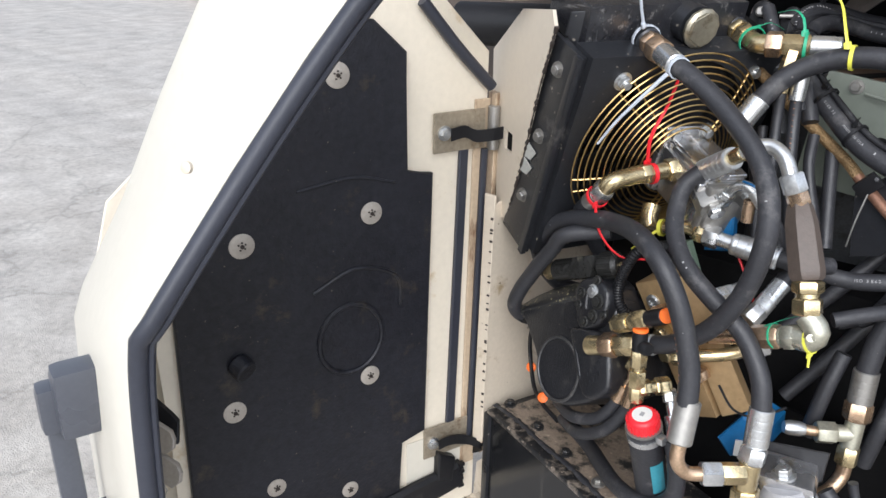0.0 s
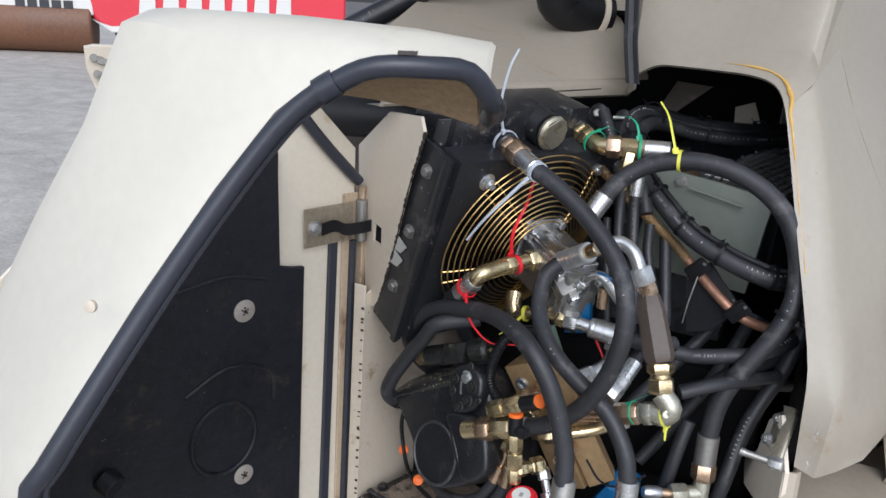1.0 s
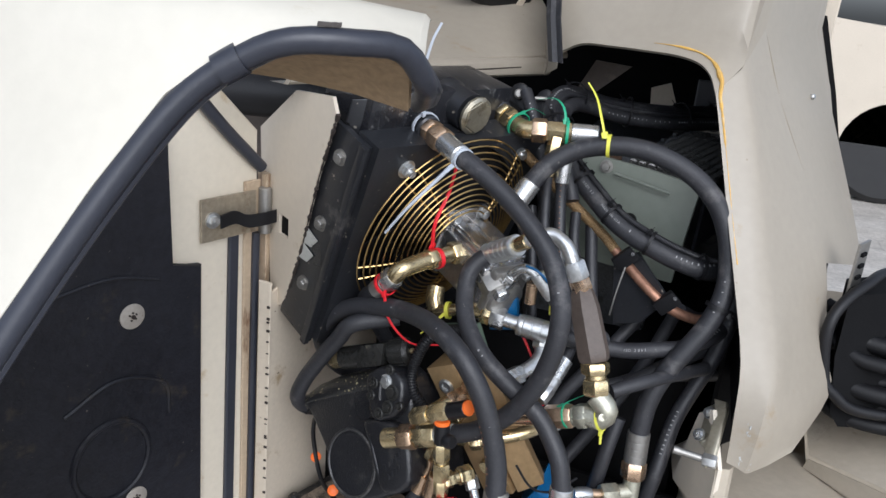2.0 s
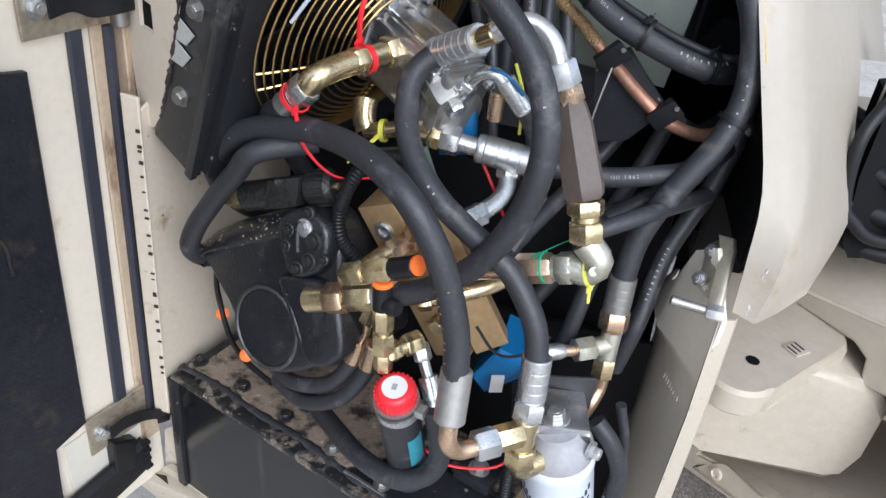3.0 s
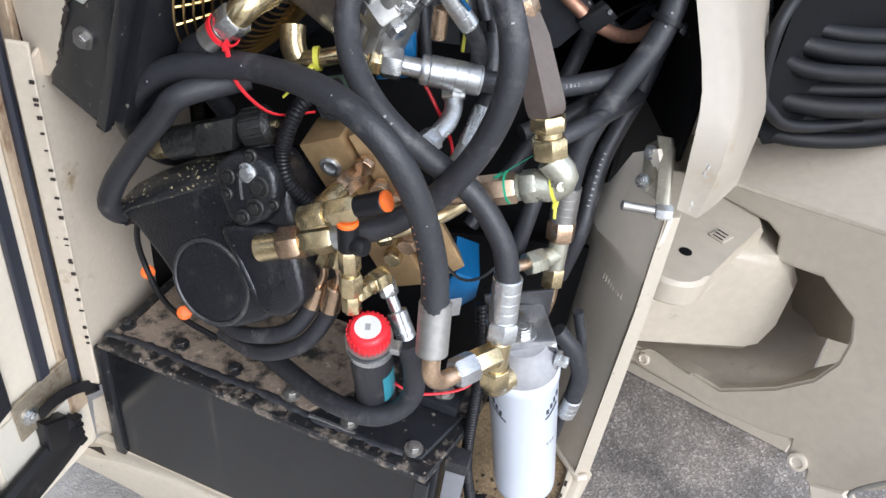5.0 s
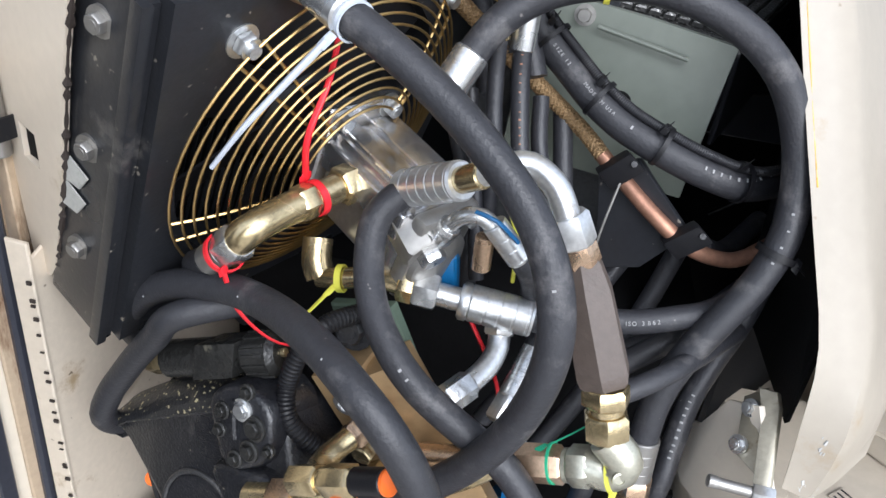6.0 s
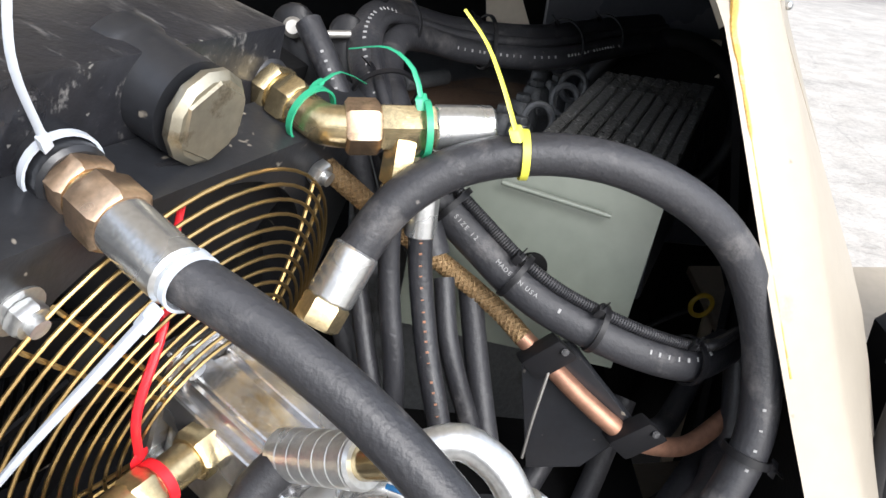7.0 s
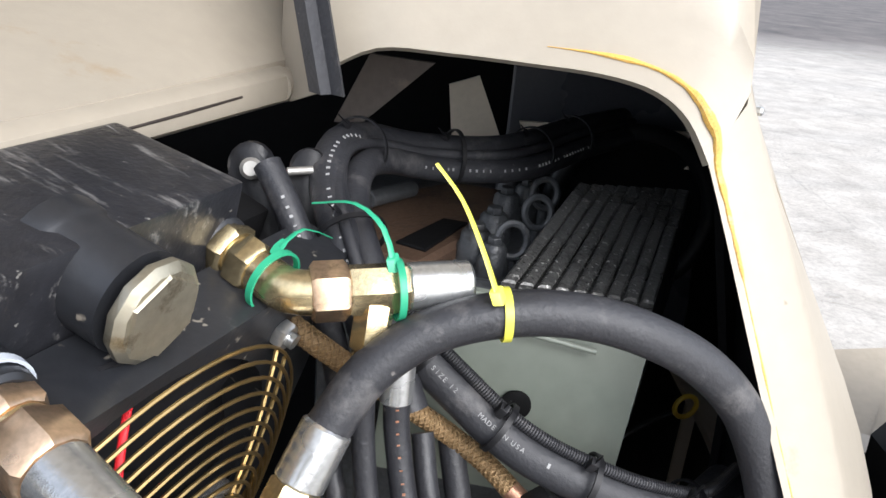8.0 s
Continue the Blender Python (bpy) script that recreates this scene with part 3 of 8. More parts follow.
for k in range(34):
    bm = BM()
    i = random.choice((0, 1, 2, 3, 3, 3, 3, 4, 4, 5))
    p = inner_line[i].lerp(inner_line[i + 1], random.uniform(0.03, 0.97)).lerp(sill_line[i].lerp(sill_line[i + 1], 0.5), random.uniform(0.02, 0.16)) + V((0, 0, 0.0125))
    w = random.uniform(0.0012, 0.0042)
    way = (inner_line[i + 1] - inner_line[i]).normalized()
    obox(bm, p, way, way.cross(V((0, 0, 1))), (0, 0, 1), (w * random.uniform(1.4, 3.5), w, 0.0025), 0.0004)
    part("paint_chip", bm, "chip", frame_ob)
# three-cornered cut-out by the hinge side
bm = BM()
plate(bm, [(-0.052, 0.069, 0.4045), (-0.018, 0.056, 0.4045), (-0.030, 0.071, 0.4045)], (0, 0, -0.002), 0)
part("cut_out", bm, "chip", frame_ob, "three-cornered hole in the sill")
bm = BM()
plate(bm, [(-0.054, 0.104, 0.388), (-0.025, 0.095, 0.398), (-0.013, 0.091, 0.519), (-0.046, 0.102, 0.483)], (0.002, 0.005, 0))
part("corner_gusset", bm, "cream_worn", frame_ob)
# oily floor of the bay
bm = BM()
plate(bm, [(-0.03, 0.096, 0.402), (0.512, -0.112, 0.402), (0.727, 0.042, 0.402), (0.755, 0.119, 0.402), (0.80, 0.7, 0.402), (0.0, 0.7, 0.402)], (0, 0, -0.006), 0)
part("floor_plate", bm, "oily", frame_ob, "floor plate caked with oily dirt")
bm = BM()
for k in range(120):
    x = random.uniform(0.54, 0.74)
    y = random.uniform(-0.09 + 0.70 * (x - 0.54), 0.10)
    w = random.uniform(0.0008, 0.0032)
    obox(bm, (x, y, 0.403), (random.random(), 1, 0), (1, -random.random(), 0.2), (0, 0.2, 1), (w * 2, w, w), 0)
tagged(part("dirt_crumb", bm, "chip", frame_ob, "dark crumbs of oily dirt"), kind="stuff")
bm = BM()
box(bm, (0.05, 0.55, 0.0), (0.75, 1.25, 0.41), 0.02)
part("chassis_leg", bm, "dark", frame_ob)

# end panel towards the articulation joint, with its folded edge
bm = BM()
rows = [[(0.735, 0.38, 0.86), (0.712, 0.290, 0.890), (0.715, 0.245, 0.925), (0.722, 0.202, 1.002), (0.738, 0.160, 1.035), (0.760, 0.098, 0.970)],
        [(0.735, 0.38, 0.80), (0.694, 0.290, 0.876), (0.697, 0.245, 0.874), (0.703, 0.197, 0.872), (0.735, 0.150, 0.870), (0.763, 0.108, 0.868)],
        [(0.738, 0.38, 0.77), (0.713, 0.300, 0.846), (0.717, 0.260, 0.846), (0.724, 0.212, 0.846), (0.746, 0.156, 0.846), (0.765, 0.108, 0.846)],
        [(0.738, 0.38, 0.74), (0.722, 0.310, 0.780), (0.730, 0.262, 0.780), (0.740, 0.214, 0.780), (0.756, 0.154, 0.780), (0.768, 0.107, 0.780)],
        [(0.735, 0.38, 0.41), (0.708, 0.280, 0.410), (0.724, 0.225, 0.410), (0.741, 0.173, 0.410), (0.755, 0.142, 0.410), (0.772, 0.112, 0.410)]]
skin(bm, rows, (0.006, 0.002, 0))
part("end_panel", bm, "cream_end", frame_ob, "cream end panel with a crease and stamped characters")
bm = BM()
rows = [[(0.758, 0.112, 0.966), (0.757, 0.102, 0.968), (0.777, 0.106, 0.970), (0.782, 0.118, 0.968)],
        [(0.764, 0.114, 0.80), (0.763, 0.103, 0.80), (0.783, 0.106, 0.80), (0.788, 0.118, 0.80)],
        [(0.766, 0.116, 0.62), (0.764, 0.106, 0.62), (0.786, 0.107, 0.62), (0.790, 0.120, 0.62)],
        [(0.768, 0.120, 0.405), (0.766, 0.110, 0.405), (0.790, 0.110, 0.405), (0.794, 0.124, 0.405)]]
skin(bm, rows, (0.001, 0.004, 0))
part("edge_flange", bm, "cream_sill", frame_ob, "pale cream folded edge")
bm = BM()
sweep(bm, spline([(0.738, 0.170, 0.408), (0.752, 0.140, 0.410), (0.772, 0.104, 0.412), (0.786, 0.106, 0.416)], 0.01), 0.006, 8)
part("weld", bm, "cream_worn", frame_ob, "painted weld at the foot of the end panel")
# stamped characters that cannot be read
bm = BM()
for k in range(8):
    u = k / 7
    p = V((0.7395, 0.214, 0.776)).lerp(V((0.7545, 0.154, 0.788)), u)
    obox(bm, p, (0.968, 0.25, 0), (-0.25, 0.968, 0), (0, 0, 1), (0.0016, 0.0036, 0.011), 0.0004)
part("stamp", bm, "cream_end", frame_ob)

# added dark walls close the bay behind and underneath, coloured as its deep shade
bay = thing("bay_wall", (0.4, 0.9, 0.4), "added dark inner walls with the engine bay's shade in their colour", "wall", kind="structure")
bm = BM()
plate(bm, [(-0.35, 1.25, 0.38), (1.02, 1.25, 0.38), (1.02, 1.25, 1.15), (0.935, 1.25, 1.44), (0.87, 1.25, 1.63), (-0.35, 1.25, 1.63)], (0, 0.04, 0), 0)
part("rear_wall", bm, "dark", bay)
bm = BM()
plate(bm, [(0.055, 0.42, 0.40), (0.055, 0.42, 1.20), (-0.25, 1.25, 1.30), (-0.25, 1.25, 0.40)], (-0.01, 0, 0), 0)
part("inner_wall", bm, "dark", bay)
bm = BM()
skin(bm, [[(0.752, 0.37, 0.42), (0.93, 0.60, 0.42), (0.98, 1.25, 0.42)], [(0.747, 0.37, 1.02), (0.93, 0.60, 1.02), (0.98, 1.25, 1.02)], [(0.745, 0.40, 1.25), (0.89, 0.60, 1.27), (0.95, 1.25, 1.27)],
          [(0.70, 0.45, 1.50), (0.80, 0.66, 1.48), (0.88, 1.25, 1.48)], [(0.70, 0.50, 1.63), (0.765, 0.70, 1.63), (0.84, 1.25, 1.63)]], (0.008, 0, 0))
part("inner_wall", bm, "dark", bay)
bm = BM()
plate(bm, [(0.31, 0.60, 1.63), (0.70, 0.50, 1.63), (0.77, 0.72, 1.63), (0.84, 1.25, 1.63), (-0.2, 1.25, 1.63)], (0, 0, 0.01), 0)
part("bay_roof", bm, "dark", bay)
# dark plate added to close the view past the end panel
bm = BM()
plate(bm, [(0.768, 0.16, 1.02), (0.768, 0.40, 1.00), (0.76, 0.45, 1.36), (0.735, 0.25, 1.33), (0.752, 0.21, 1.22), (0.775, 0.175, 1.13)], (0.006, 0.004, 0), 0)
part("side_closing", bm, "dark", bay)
# dark sheet added behind the tank, where there is only shade
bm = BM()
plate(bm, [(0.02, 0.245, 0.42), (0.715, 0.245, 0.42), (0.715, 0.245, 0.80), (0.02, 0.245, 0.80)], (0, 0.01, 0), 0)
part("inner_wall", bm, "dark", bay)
# bare patches of cream seen deep under the hood
# this cream flap is painted brown, its shadow put into the colour
bm = BM()
plate(bm, [(0.35, 0.714, 1.415), (0.389, 0.732, 1.496), (0.467, 0.731, 1.491), (0.383, 0.716, 1.415)], (0, 0.008, 0), 0)
part("inner_flap", bm, "brownblock", bay, "cream inner flap coloured brown for its shade")
bm = BM()
plate(bm, [(0.499, 0.922, 1.433), (0.542, 0.921, 1.449), (0.578, 0.901, 1.368), (0.509, 0.904, 1.35)], (0, 0.008, 0), 0)
part("inner_flap", bm, "cream_worn", bay, "grimy cream inner panel")
bm = BM()
plate(bm, [(0.613, 0.95, 1.381), (0.854, 0.887, 1.397), (0.859, 0.873, 1.345), (0.625, 0.94, 1.345)], (0, 0.008, 0), 0)
part("inner_flap", bm, "cream_worn", bay, "grimy cream inner panel")
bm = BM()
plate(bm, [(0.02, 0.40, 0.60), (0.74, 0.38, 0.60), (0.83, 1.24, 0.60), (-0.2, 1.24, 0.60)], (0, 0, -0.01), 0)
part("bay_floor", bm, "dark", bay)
# wall added behind the corner plate, the gap's darkness in its brown
bm = BM()
plate(bm, [(-0.60, 0.42, 0.8), (0.06, 0.46, 0.8), (0.06, 0.46, 1.46), (-0.60, 0.42, 1.53)], (0, 0.01, 0), 0)
part("inner_wall", bm, "brownblock", bay)
bm = BM()
cyl(bm, (-0.30, 0.315, 1.385), (-0.02, 0.375, 1.392), 0.045, 24)
air = solo("air_filter_housing", bm, "plastic", "black cylindrical housing behind the corner plate", "filter housing")
bm = BM()
cyl(bm, (-0.38, 0.30, 1.383), (-0.30, 0.315, 1.385), 0.014, 14)
part("stub_pipe", bm, "greysteel", air)

# ---- hood over the bay ----
hood = thing("engine_hood", (0.55, 0.5, 1.55), "cream fibreglass engine hood with a round-cornered opening", "engine hood")
arch = [(0.362, 0.440, 1.522), (0.405, 0.422, 1.546), (0.46, 0.405, 1.549), (0.52, 0.386, 1.549), (0.575, 0.366, 1.548), (0.612, 0.350, 1.541), (0.634, 0.334, 1.525), (0.648, 0.316, 1.498)]
ridge = [(0.355, 0.455, 1.585), (0.40, 0.445, 1.592), (0.46, 0.432, 1.598), (0.52, 0.418, 1.600), (0.575, 0.402, 1.600), (0.622, 0.388, 1.596), (0.658, 0.372, 1.582), (0.682, 0.350, 1.545)]
high = [(0.34, 0.545, 1.86), (0.40, 0.54, 1.86), (0.47, 0.535, 1.86), (0.54, 0.525, 1.86), (0.60, 0.51, 1.85), (0.65, 0.495, 1.84), (0.68, 0.485, 1.80), (0.690, 0.47, 1.74)]


def finer(rows, k=4):
    """Catmull-Rom points, k to each stretch of the list."""
    P = [V(p) for p in rows]
    out = []
    for i in range(len(P) - 1):
        a, b, c = P[max(i - 1, 0)], P[i], P[i + 1]
        d = P[min(i + 2, len(P) - 1)]
        for j in range(k):
            u = j / k
            out.append(0.5 * (2 * b + (c - a) * u + (2 * a - 5 * b + 4 * c - d) * u * u + (3 * b - a - 3 * c + d) * u ** 3))
    return out + [P[-1]]


arch, ridge, high = finer(arch), finer(ridge), finer(high)
bm = BM()
mid1 = [V(a).lerp(V(b), 0.35) + V((0, -0.0025, 0.0)) for a, b in zip(arch, ridge)]
mid2 = [V(a).lerp(V(b), 0.10) + V((0, -0.004, 0.004)) for a, b in zip(ridge, high)]
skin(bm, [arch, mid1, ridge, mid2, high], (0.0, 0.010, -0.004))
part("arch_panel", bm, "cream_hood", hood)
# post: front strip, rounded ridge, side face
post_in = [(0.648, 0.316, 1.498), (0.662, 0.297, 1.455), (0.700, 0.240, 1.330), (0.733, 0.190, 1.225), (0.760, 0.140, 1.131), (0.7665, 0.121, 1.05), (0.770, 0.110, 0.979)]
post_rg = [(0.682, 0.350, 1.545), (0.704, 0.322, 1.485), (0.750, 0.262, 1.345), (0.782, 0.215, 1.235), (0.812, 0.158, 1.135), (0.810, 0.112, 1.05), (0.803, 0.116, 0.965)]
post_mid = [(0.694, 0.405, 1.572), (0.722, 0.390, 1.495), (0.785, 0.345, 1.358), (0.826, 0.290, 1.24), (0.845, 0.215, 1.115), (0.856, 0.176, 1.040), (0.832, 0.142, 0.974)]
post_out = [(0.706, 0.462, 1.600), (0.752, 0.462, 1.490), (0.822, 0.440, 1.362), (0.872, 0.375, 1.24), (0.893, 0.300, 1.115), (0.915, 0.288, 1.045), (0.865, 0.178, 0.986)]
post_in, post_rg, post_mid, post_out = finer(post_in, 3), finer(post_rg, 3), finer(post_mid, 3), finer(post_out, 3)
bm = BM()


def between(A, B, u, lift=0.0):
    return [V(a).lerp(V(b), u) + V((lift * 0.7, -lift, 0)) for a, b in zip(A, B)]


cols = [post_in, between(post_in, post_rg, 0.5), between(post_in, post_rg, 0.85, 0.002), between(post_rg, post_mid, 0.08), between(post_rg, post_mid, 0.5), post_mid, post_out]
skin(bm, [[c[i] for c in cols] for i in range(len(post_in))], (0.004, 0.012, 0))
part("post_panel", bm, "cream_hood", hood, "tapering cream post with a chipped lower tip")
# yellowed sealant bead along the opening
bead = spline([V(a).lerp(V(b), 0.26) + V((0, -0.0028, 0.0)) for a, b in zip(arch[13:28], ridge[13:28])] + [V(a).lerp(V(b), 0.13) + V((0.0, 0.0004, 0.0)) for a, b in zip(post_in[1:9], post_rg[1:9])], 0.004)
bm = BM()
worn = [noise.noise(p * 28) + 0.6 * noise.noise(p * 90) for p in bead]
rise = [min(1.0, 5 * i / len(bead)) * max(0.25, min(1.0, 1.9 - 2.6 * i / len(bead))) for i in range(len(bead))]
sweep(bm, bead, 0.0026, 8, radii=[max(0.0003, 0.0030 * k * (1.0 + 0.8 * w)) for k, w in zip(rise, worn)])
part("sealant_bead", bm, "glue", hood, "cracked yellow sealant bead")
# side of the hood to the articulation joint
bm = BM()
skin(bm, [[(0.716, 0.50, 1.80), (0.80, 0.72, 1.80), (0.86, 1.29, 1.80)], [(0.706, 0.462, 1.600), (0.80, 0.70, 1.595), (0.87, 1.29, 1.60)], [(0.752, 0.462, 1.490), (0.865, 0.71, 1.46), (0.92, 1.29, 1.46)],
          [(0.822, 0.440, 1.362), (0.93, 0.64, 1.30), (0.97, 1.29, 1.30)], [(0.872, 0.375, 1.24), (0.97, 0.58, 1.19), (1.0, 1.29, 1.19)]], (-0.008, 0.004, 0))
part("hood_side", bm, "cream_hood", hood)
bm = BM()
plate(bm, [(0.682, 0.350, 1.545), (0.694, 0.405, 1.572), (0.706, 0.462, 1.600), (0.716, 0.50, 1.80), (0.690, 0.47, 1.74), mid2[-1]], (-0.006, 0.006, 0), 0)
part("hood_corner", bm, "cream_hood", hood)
for p in [(0.834, 0.329, 1.25), (0.741, 0.432, 1.487), (0.821, 0.605, 1.485), (0.49, 0.46, 1.69)]:
    bm = BM()
    q = V(p)
    lathe(bm, q + V((-0.0095, 0.0105, 0)), (0.75, -0.66, 0.1), [(0, 0.0052), (0.010, 0.0052), (0.012, 0.0035)], 12)
    part("rivet", bm, "zinc", hood)
bm = BM()
obox(bm, (0.868, 0.235, 1.03), (0.6, 0.8, 0), (0.8, -0.6, 0.1), (0, 0, 1), (0.006, 0.005, 0.016), 0.001)
part("rivet", bm, "gold", hood)
# chips on the lower tip and higher up
bm = BM()
for row, u0, u1, count in ((17, 0.5, 0.95, 14), (15, 0.5, 0.7, 6)):
    for k in range(count):
        u = random.uniform(u0, u1)
        v = random.uniform(0.0, 0.7)
        a, b = post_in[row].lerp(post_in[min(row + 1, 18)], v), post_rg[row].lerp(post_rg[min(row + 1, 18)], v)
        p = a.lerp(b, u) + V((0, 0.0004, 0))
        w = random.uniform(0.0014, 0.0045)
        lathe(bm, p + V((-0.001, 0.003, 0)), (0.25, -1, 0.05), [(0, w * 1.1), (0.0034, w)], 5 + k % 3, random.random() * 6)
tagged(part("paint_chip", bm, "chippale", hood, "pale chipped patches on the tip"), kind="stuff")
# upper cooler cover: lip and tall face
cover = thing("cooler_cover", (0.24, 0.42, 1.49), "cream cooler cover with a rounded bottom lip and a black scratch", "machine cover")
lipA, lipB = V((0.06, 0.0, 1.487)), V((0.312, 0.562, 1.487))
bm = BM()
ld = (lipB - lipA).normalized()
ln = V((0.913, -0.41, 0))
rows = []
for q in (lipA, lipA.lerp(lipB, 0.5), lipB):
    rows.append([q + ln * -0.03 + V((0, 0, -0.020)), q + ln * 0.004 + V((0, 0, -0.019)), q + ln * 0.011 + V((0, 0, -0.014)), q + ln * 0.013 + V((0, 0, -0.004)), q + ln * 0.011 + V((0, 0, 0.008)), q + ln * 0.004 + V((0, 0, 0.013)),
                 q + ln * -0.008 + V((0, 0, 0.016)), q + ln * -0.02 + V((0, 0, 0.018))])
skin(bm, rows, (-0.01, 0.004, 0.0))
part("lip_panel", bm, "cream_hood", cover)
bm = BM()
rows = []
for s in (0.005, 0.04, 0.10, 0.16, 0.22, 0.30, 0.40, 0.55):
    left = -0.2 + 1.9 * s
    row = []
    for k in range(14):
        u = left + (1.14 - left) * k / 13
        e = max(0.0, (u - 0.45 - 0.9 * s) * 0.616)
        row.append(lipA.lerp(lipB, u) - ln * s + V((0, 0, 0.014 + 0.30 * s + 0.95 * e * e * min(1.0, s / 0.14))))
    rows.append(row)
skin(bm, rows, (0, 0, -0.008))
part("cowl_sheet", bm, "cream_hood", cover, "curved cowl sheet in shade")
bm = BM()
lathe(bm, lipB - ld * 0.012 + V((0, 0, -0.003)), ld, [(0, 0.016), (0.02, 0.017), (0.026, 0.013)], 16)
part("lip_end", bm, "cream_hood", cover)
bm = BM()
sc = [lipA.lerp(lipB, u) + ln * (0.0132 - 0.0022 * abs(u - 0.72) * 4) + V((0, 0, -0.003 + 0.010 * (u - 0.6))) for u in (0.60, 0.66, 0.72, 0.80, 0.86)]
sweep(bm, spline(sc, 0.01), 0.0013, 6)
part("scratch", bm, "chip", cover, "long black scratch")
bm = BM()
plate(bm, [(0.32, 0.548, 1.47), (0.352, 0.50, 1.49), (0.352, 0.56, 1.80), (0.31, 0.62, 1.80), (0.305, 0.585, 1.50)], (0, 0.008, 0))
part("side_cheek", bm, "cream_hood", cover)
# unseen engine lid overhead, assumed from the strut, added to shade the bay
lid = thing("unseen_raised_lid", (0.2, 1.15, 1.95), "unseen cream engine lid added above the bay for its shade", "machine cover")
bm = BM()
skin(bm, [[(-0.60, 1.25, 1.95), (0.2, 1.27, 1.97), (0.90, 1.25, 1.95)], [(-0.60, 0.65, 2.17), (0.2, 0.66, 2.20), (0.90, 0.65, 2.17)], [(-0.60, 0.0, 2.36), (0.2, -0.02, 2.40), (0.90, 0.0, 2.36)]], (0, 0.006, 0.012))
part("lid_panel", bm, "cream", lid)
bm = BM()
plate(bm, [(-0.60, 1.31, 0.42), (0.90, 1.31, 0.42), (0.90, 1.31, 1.97), (-0.60, 1.31, 1.97)], (0, 0.02, 0), 0.004)
part("back_panel", bm, "cream", lid)
# rubber flap hanging from the seam
bm = BM()
fl = [V((0.332, 0.44, 1.74)), V((0.342, 0.425, 1.66)), V((0.352, 0.412, 1.585)), V((0.368, 0.402, 1.510))]
skin(bm, [[p + V((-0.014, 0.006, 0)), p + V((-0.004, -0.004, 0)), p + V((0.004, 0.002, 0)), p + V((0.014, -0.006, 0))] for p in fl], (0.001, 0.004, 0))
solo("rubber_flap", bm, "rubber", "ribbed black rubber flap hanging from the hood seam", "rubber flap")

# exhaust elbow above the cooler
ex_ob = thing("exhaust_elbow", (0.20, 0.75, 1.66), "black rubber intake elbow above the cooler cover", "intake pipe")
bm = BM()
sweep(bm, spline([(0.27, 0.62, 1.90), (0.235, 0.585, 1.80), (0.180, 0.560, 1.72), (0.148, 0.565, 1.665), (0.165, 0.605, 1.638), (0.215, 0.675, 1.628)], 0.012), 0.050, 24)
part("bend", bm, "plastic", ex_ob)
bm = BM()
lathe(bm, (0.196, 0.650, 1.631), (0.58, 0.81, -0.1), [(0, 0.055), (0.006, 0.057), (0.012, 0.057)], 28)
part("flange", bm, "cream_worn", ex_ob, "dusty flange ring")
# strut and open panel beyond
bm = BM()
sweep(bm, spline([(-0.33, 0.48, 1.56), (-0.20, 0.55, 1.645), (-0.08, 0.61, 1.735), (0.30, 0.81, 2.00), (0.42, 0.87, 2.10)], 0.05), 0.028, 12)
solo("gas_strut", bm, "black", "thick black strut behind the cooler cover", "strut")

# ---- cooler with fan ----
E1 = V((0.4395, 0.898, 0)).normalized()
E2 = V((0.33, -0.12, 0.94)).normalized()
E2 = (E2 - E1 * E2.dot(E1)).normalized()
EN = E1.cross(E2).normalized()
if EN.x < 0:
    EN = -EN
FC = V((0.251, 0.184, 1.241))


def fan(a, b, c):
    return FC + E1 * a + E2 * b + EN * c


cooler = thing("oil_cooler", fan(0, -0.2, -0.05), "black steel oil cooler shroud with bolted side channel", "oil cooler")
bm = BM()
# shroud face with a round hole
ring = [bm.verts.new(fan(0.160 * math.cos(a), 0.160 * math.sin(a) - 0.004, 0.0)) for a in [2 * math.pi * k / 48 for k in range(48)]]
sq = [bm.verts.new(fan(x, y, 0.0)) for x, y in ((-0.19, -0.215), (0.215, -0.215), (0.215, 0.168), (-0.19, 0.168))]
es = [bm.edges.new((ring[k], ring[(k + 1) % 48])) for k in range(48)] + [bm.edges.new((sq[k], sq[(k + 1) % 4])) for k in range(4)]
bmesh.ops.triangle_fill(bm, use_beauty=True, edges=es)
bad = [f for f in bm.faces if (f.calc_center_median() - fan(0, -0.004, 0)).length < 0.148]
bmesh.ops.delete(bm, geom=bad, context="FACES_ONLY")
ex = bmesh.ops.extrude_face_region(bm, geom=list(bm.faces))
bmesh.ops.translate(bm, verts=[g for g in ex["geom"] if isinstance(g, bmesh.types.BMVert)], vec=EN * -0.05)
part("shroud", bm, "black", cooler)
bm = BM()
obox(bm, fan(-0.196, -0.030, -0.055), E1, E2, EN, (0.012, 0.384, 0.085), 0.003)
obox(bm, fan(-0.203, -0.030, -0.016), E1, E2, EN, (0.010, 0.384, 0.014), 0.002)
part("side_channel", bm, "black", cooler)
bm = BM()
obox(bm, fan(0.005, -0.025, -0.12), E1, E2, EN, (0.40, 0.38, 0.09), 0.004)
part("core", bm, "dark", cooler)
for k in range(40):
    bm = BM()
    obox(bm, fan(-0.18 + 0.0092 * k, -0.02, -0.072), E1, E2, EN, (0.0015, 0.34, 0.004), 0)
    part("fin", bm, "black", cooler)
for b_, nm in ((-0.126, ""), (-0.004, ""), (0.118, "")):
    bolt(cooler, fan(-0.203, b_, -0.058), -E1 + EN * 0.25, 0.0085, 0.007, "greysteel")
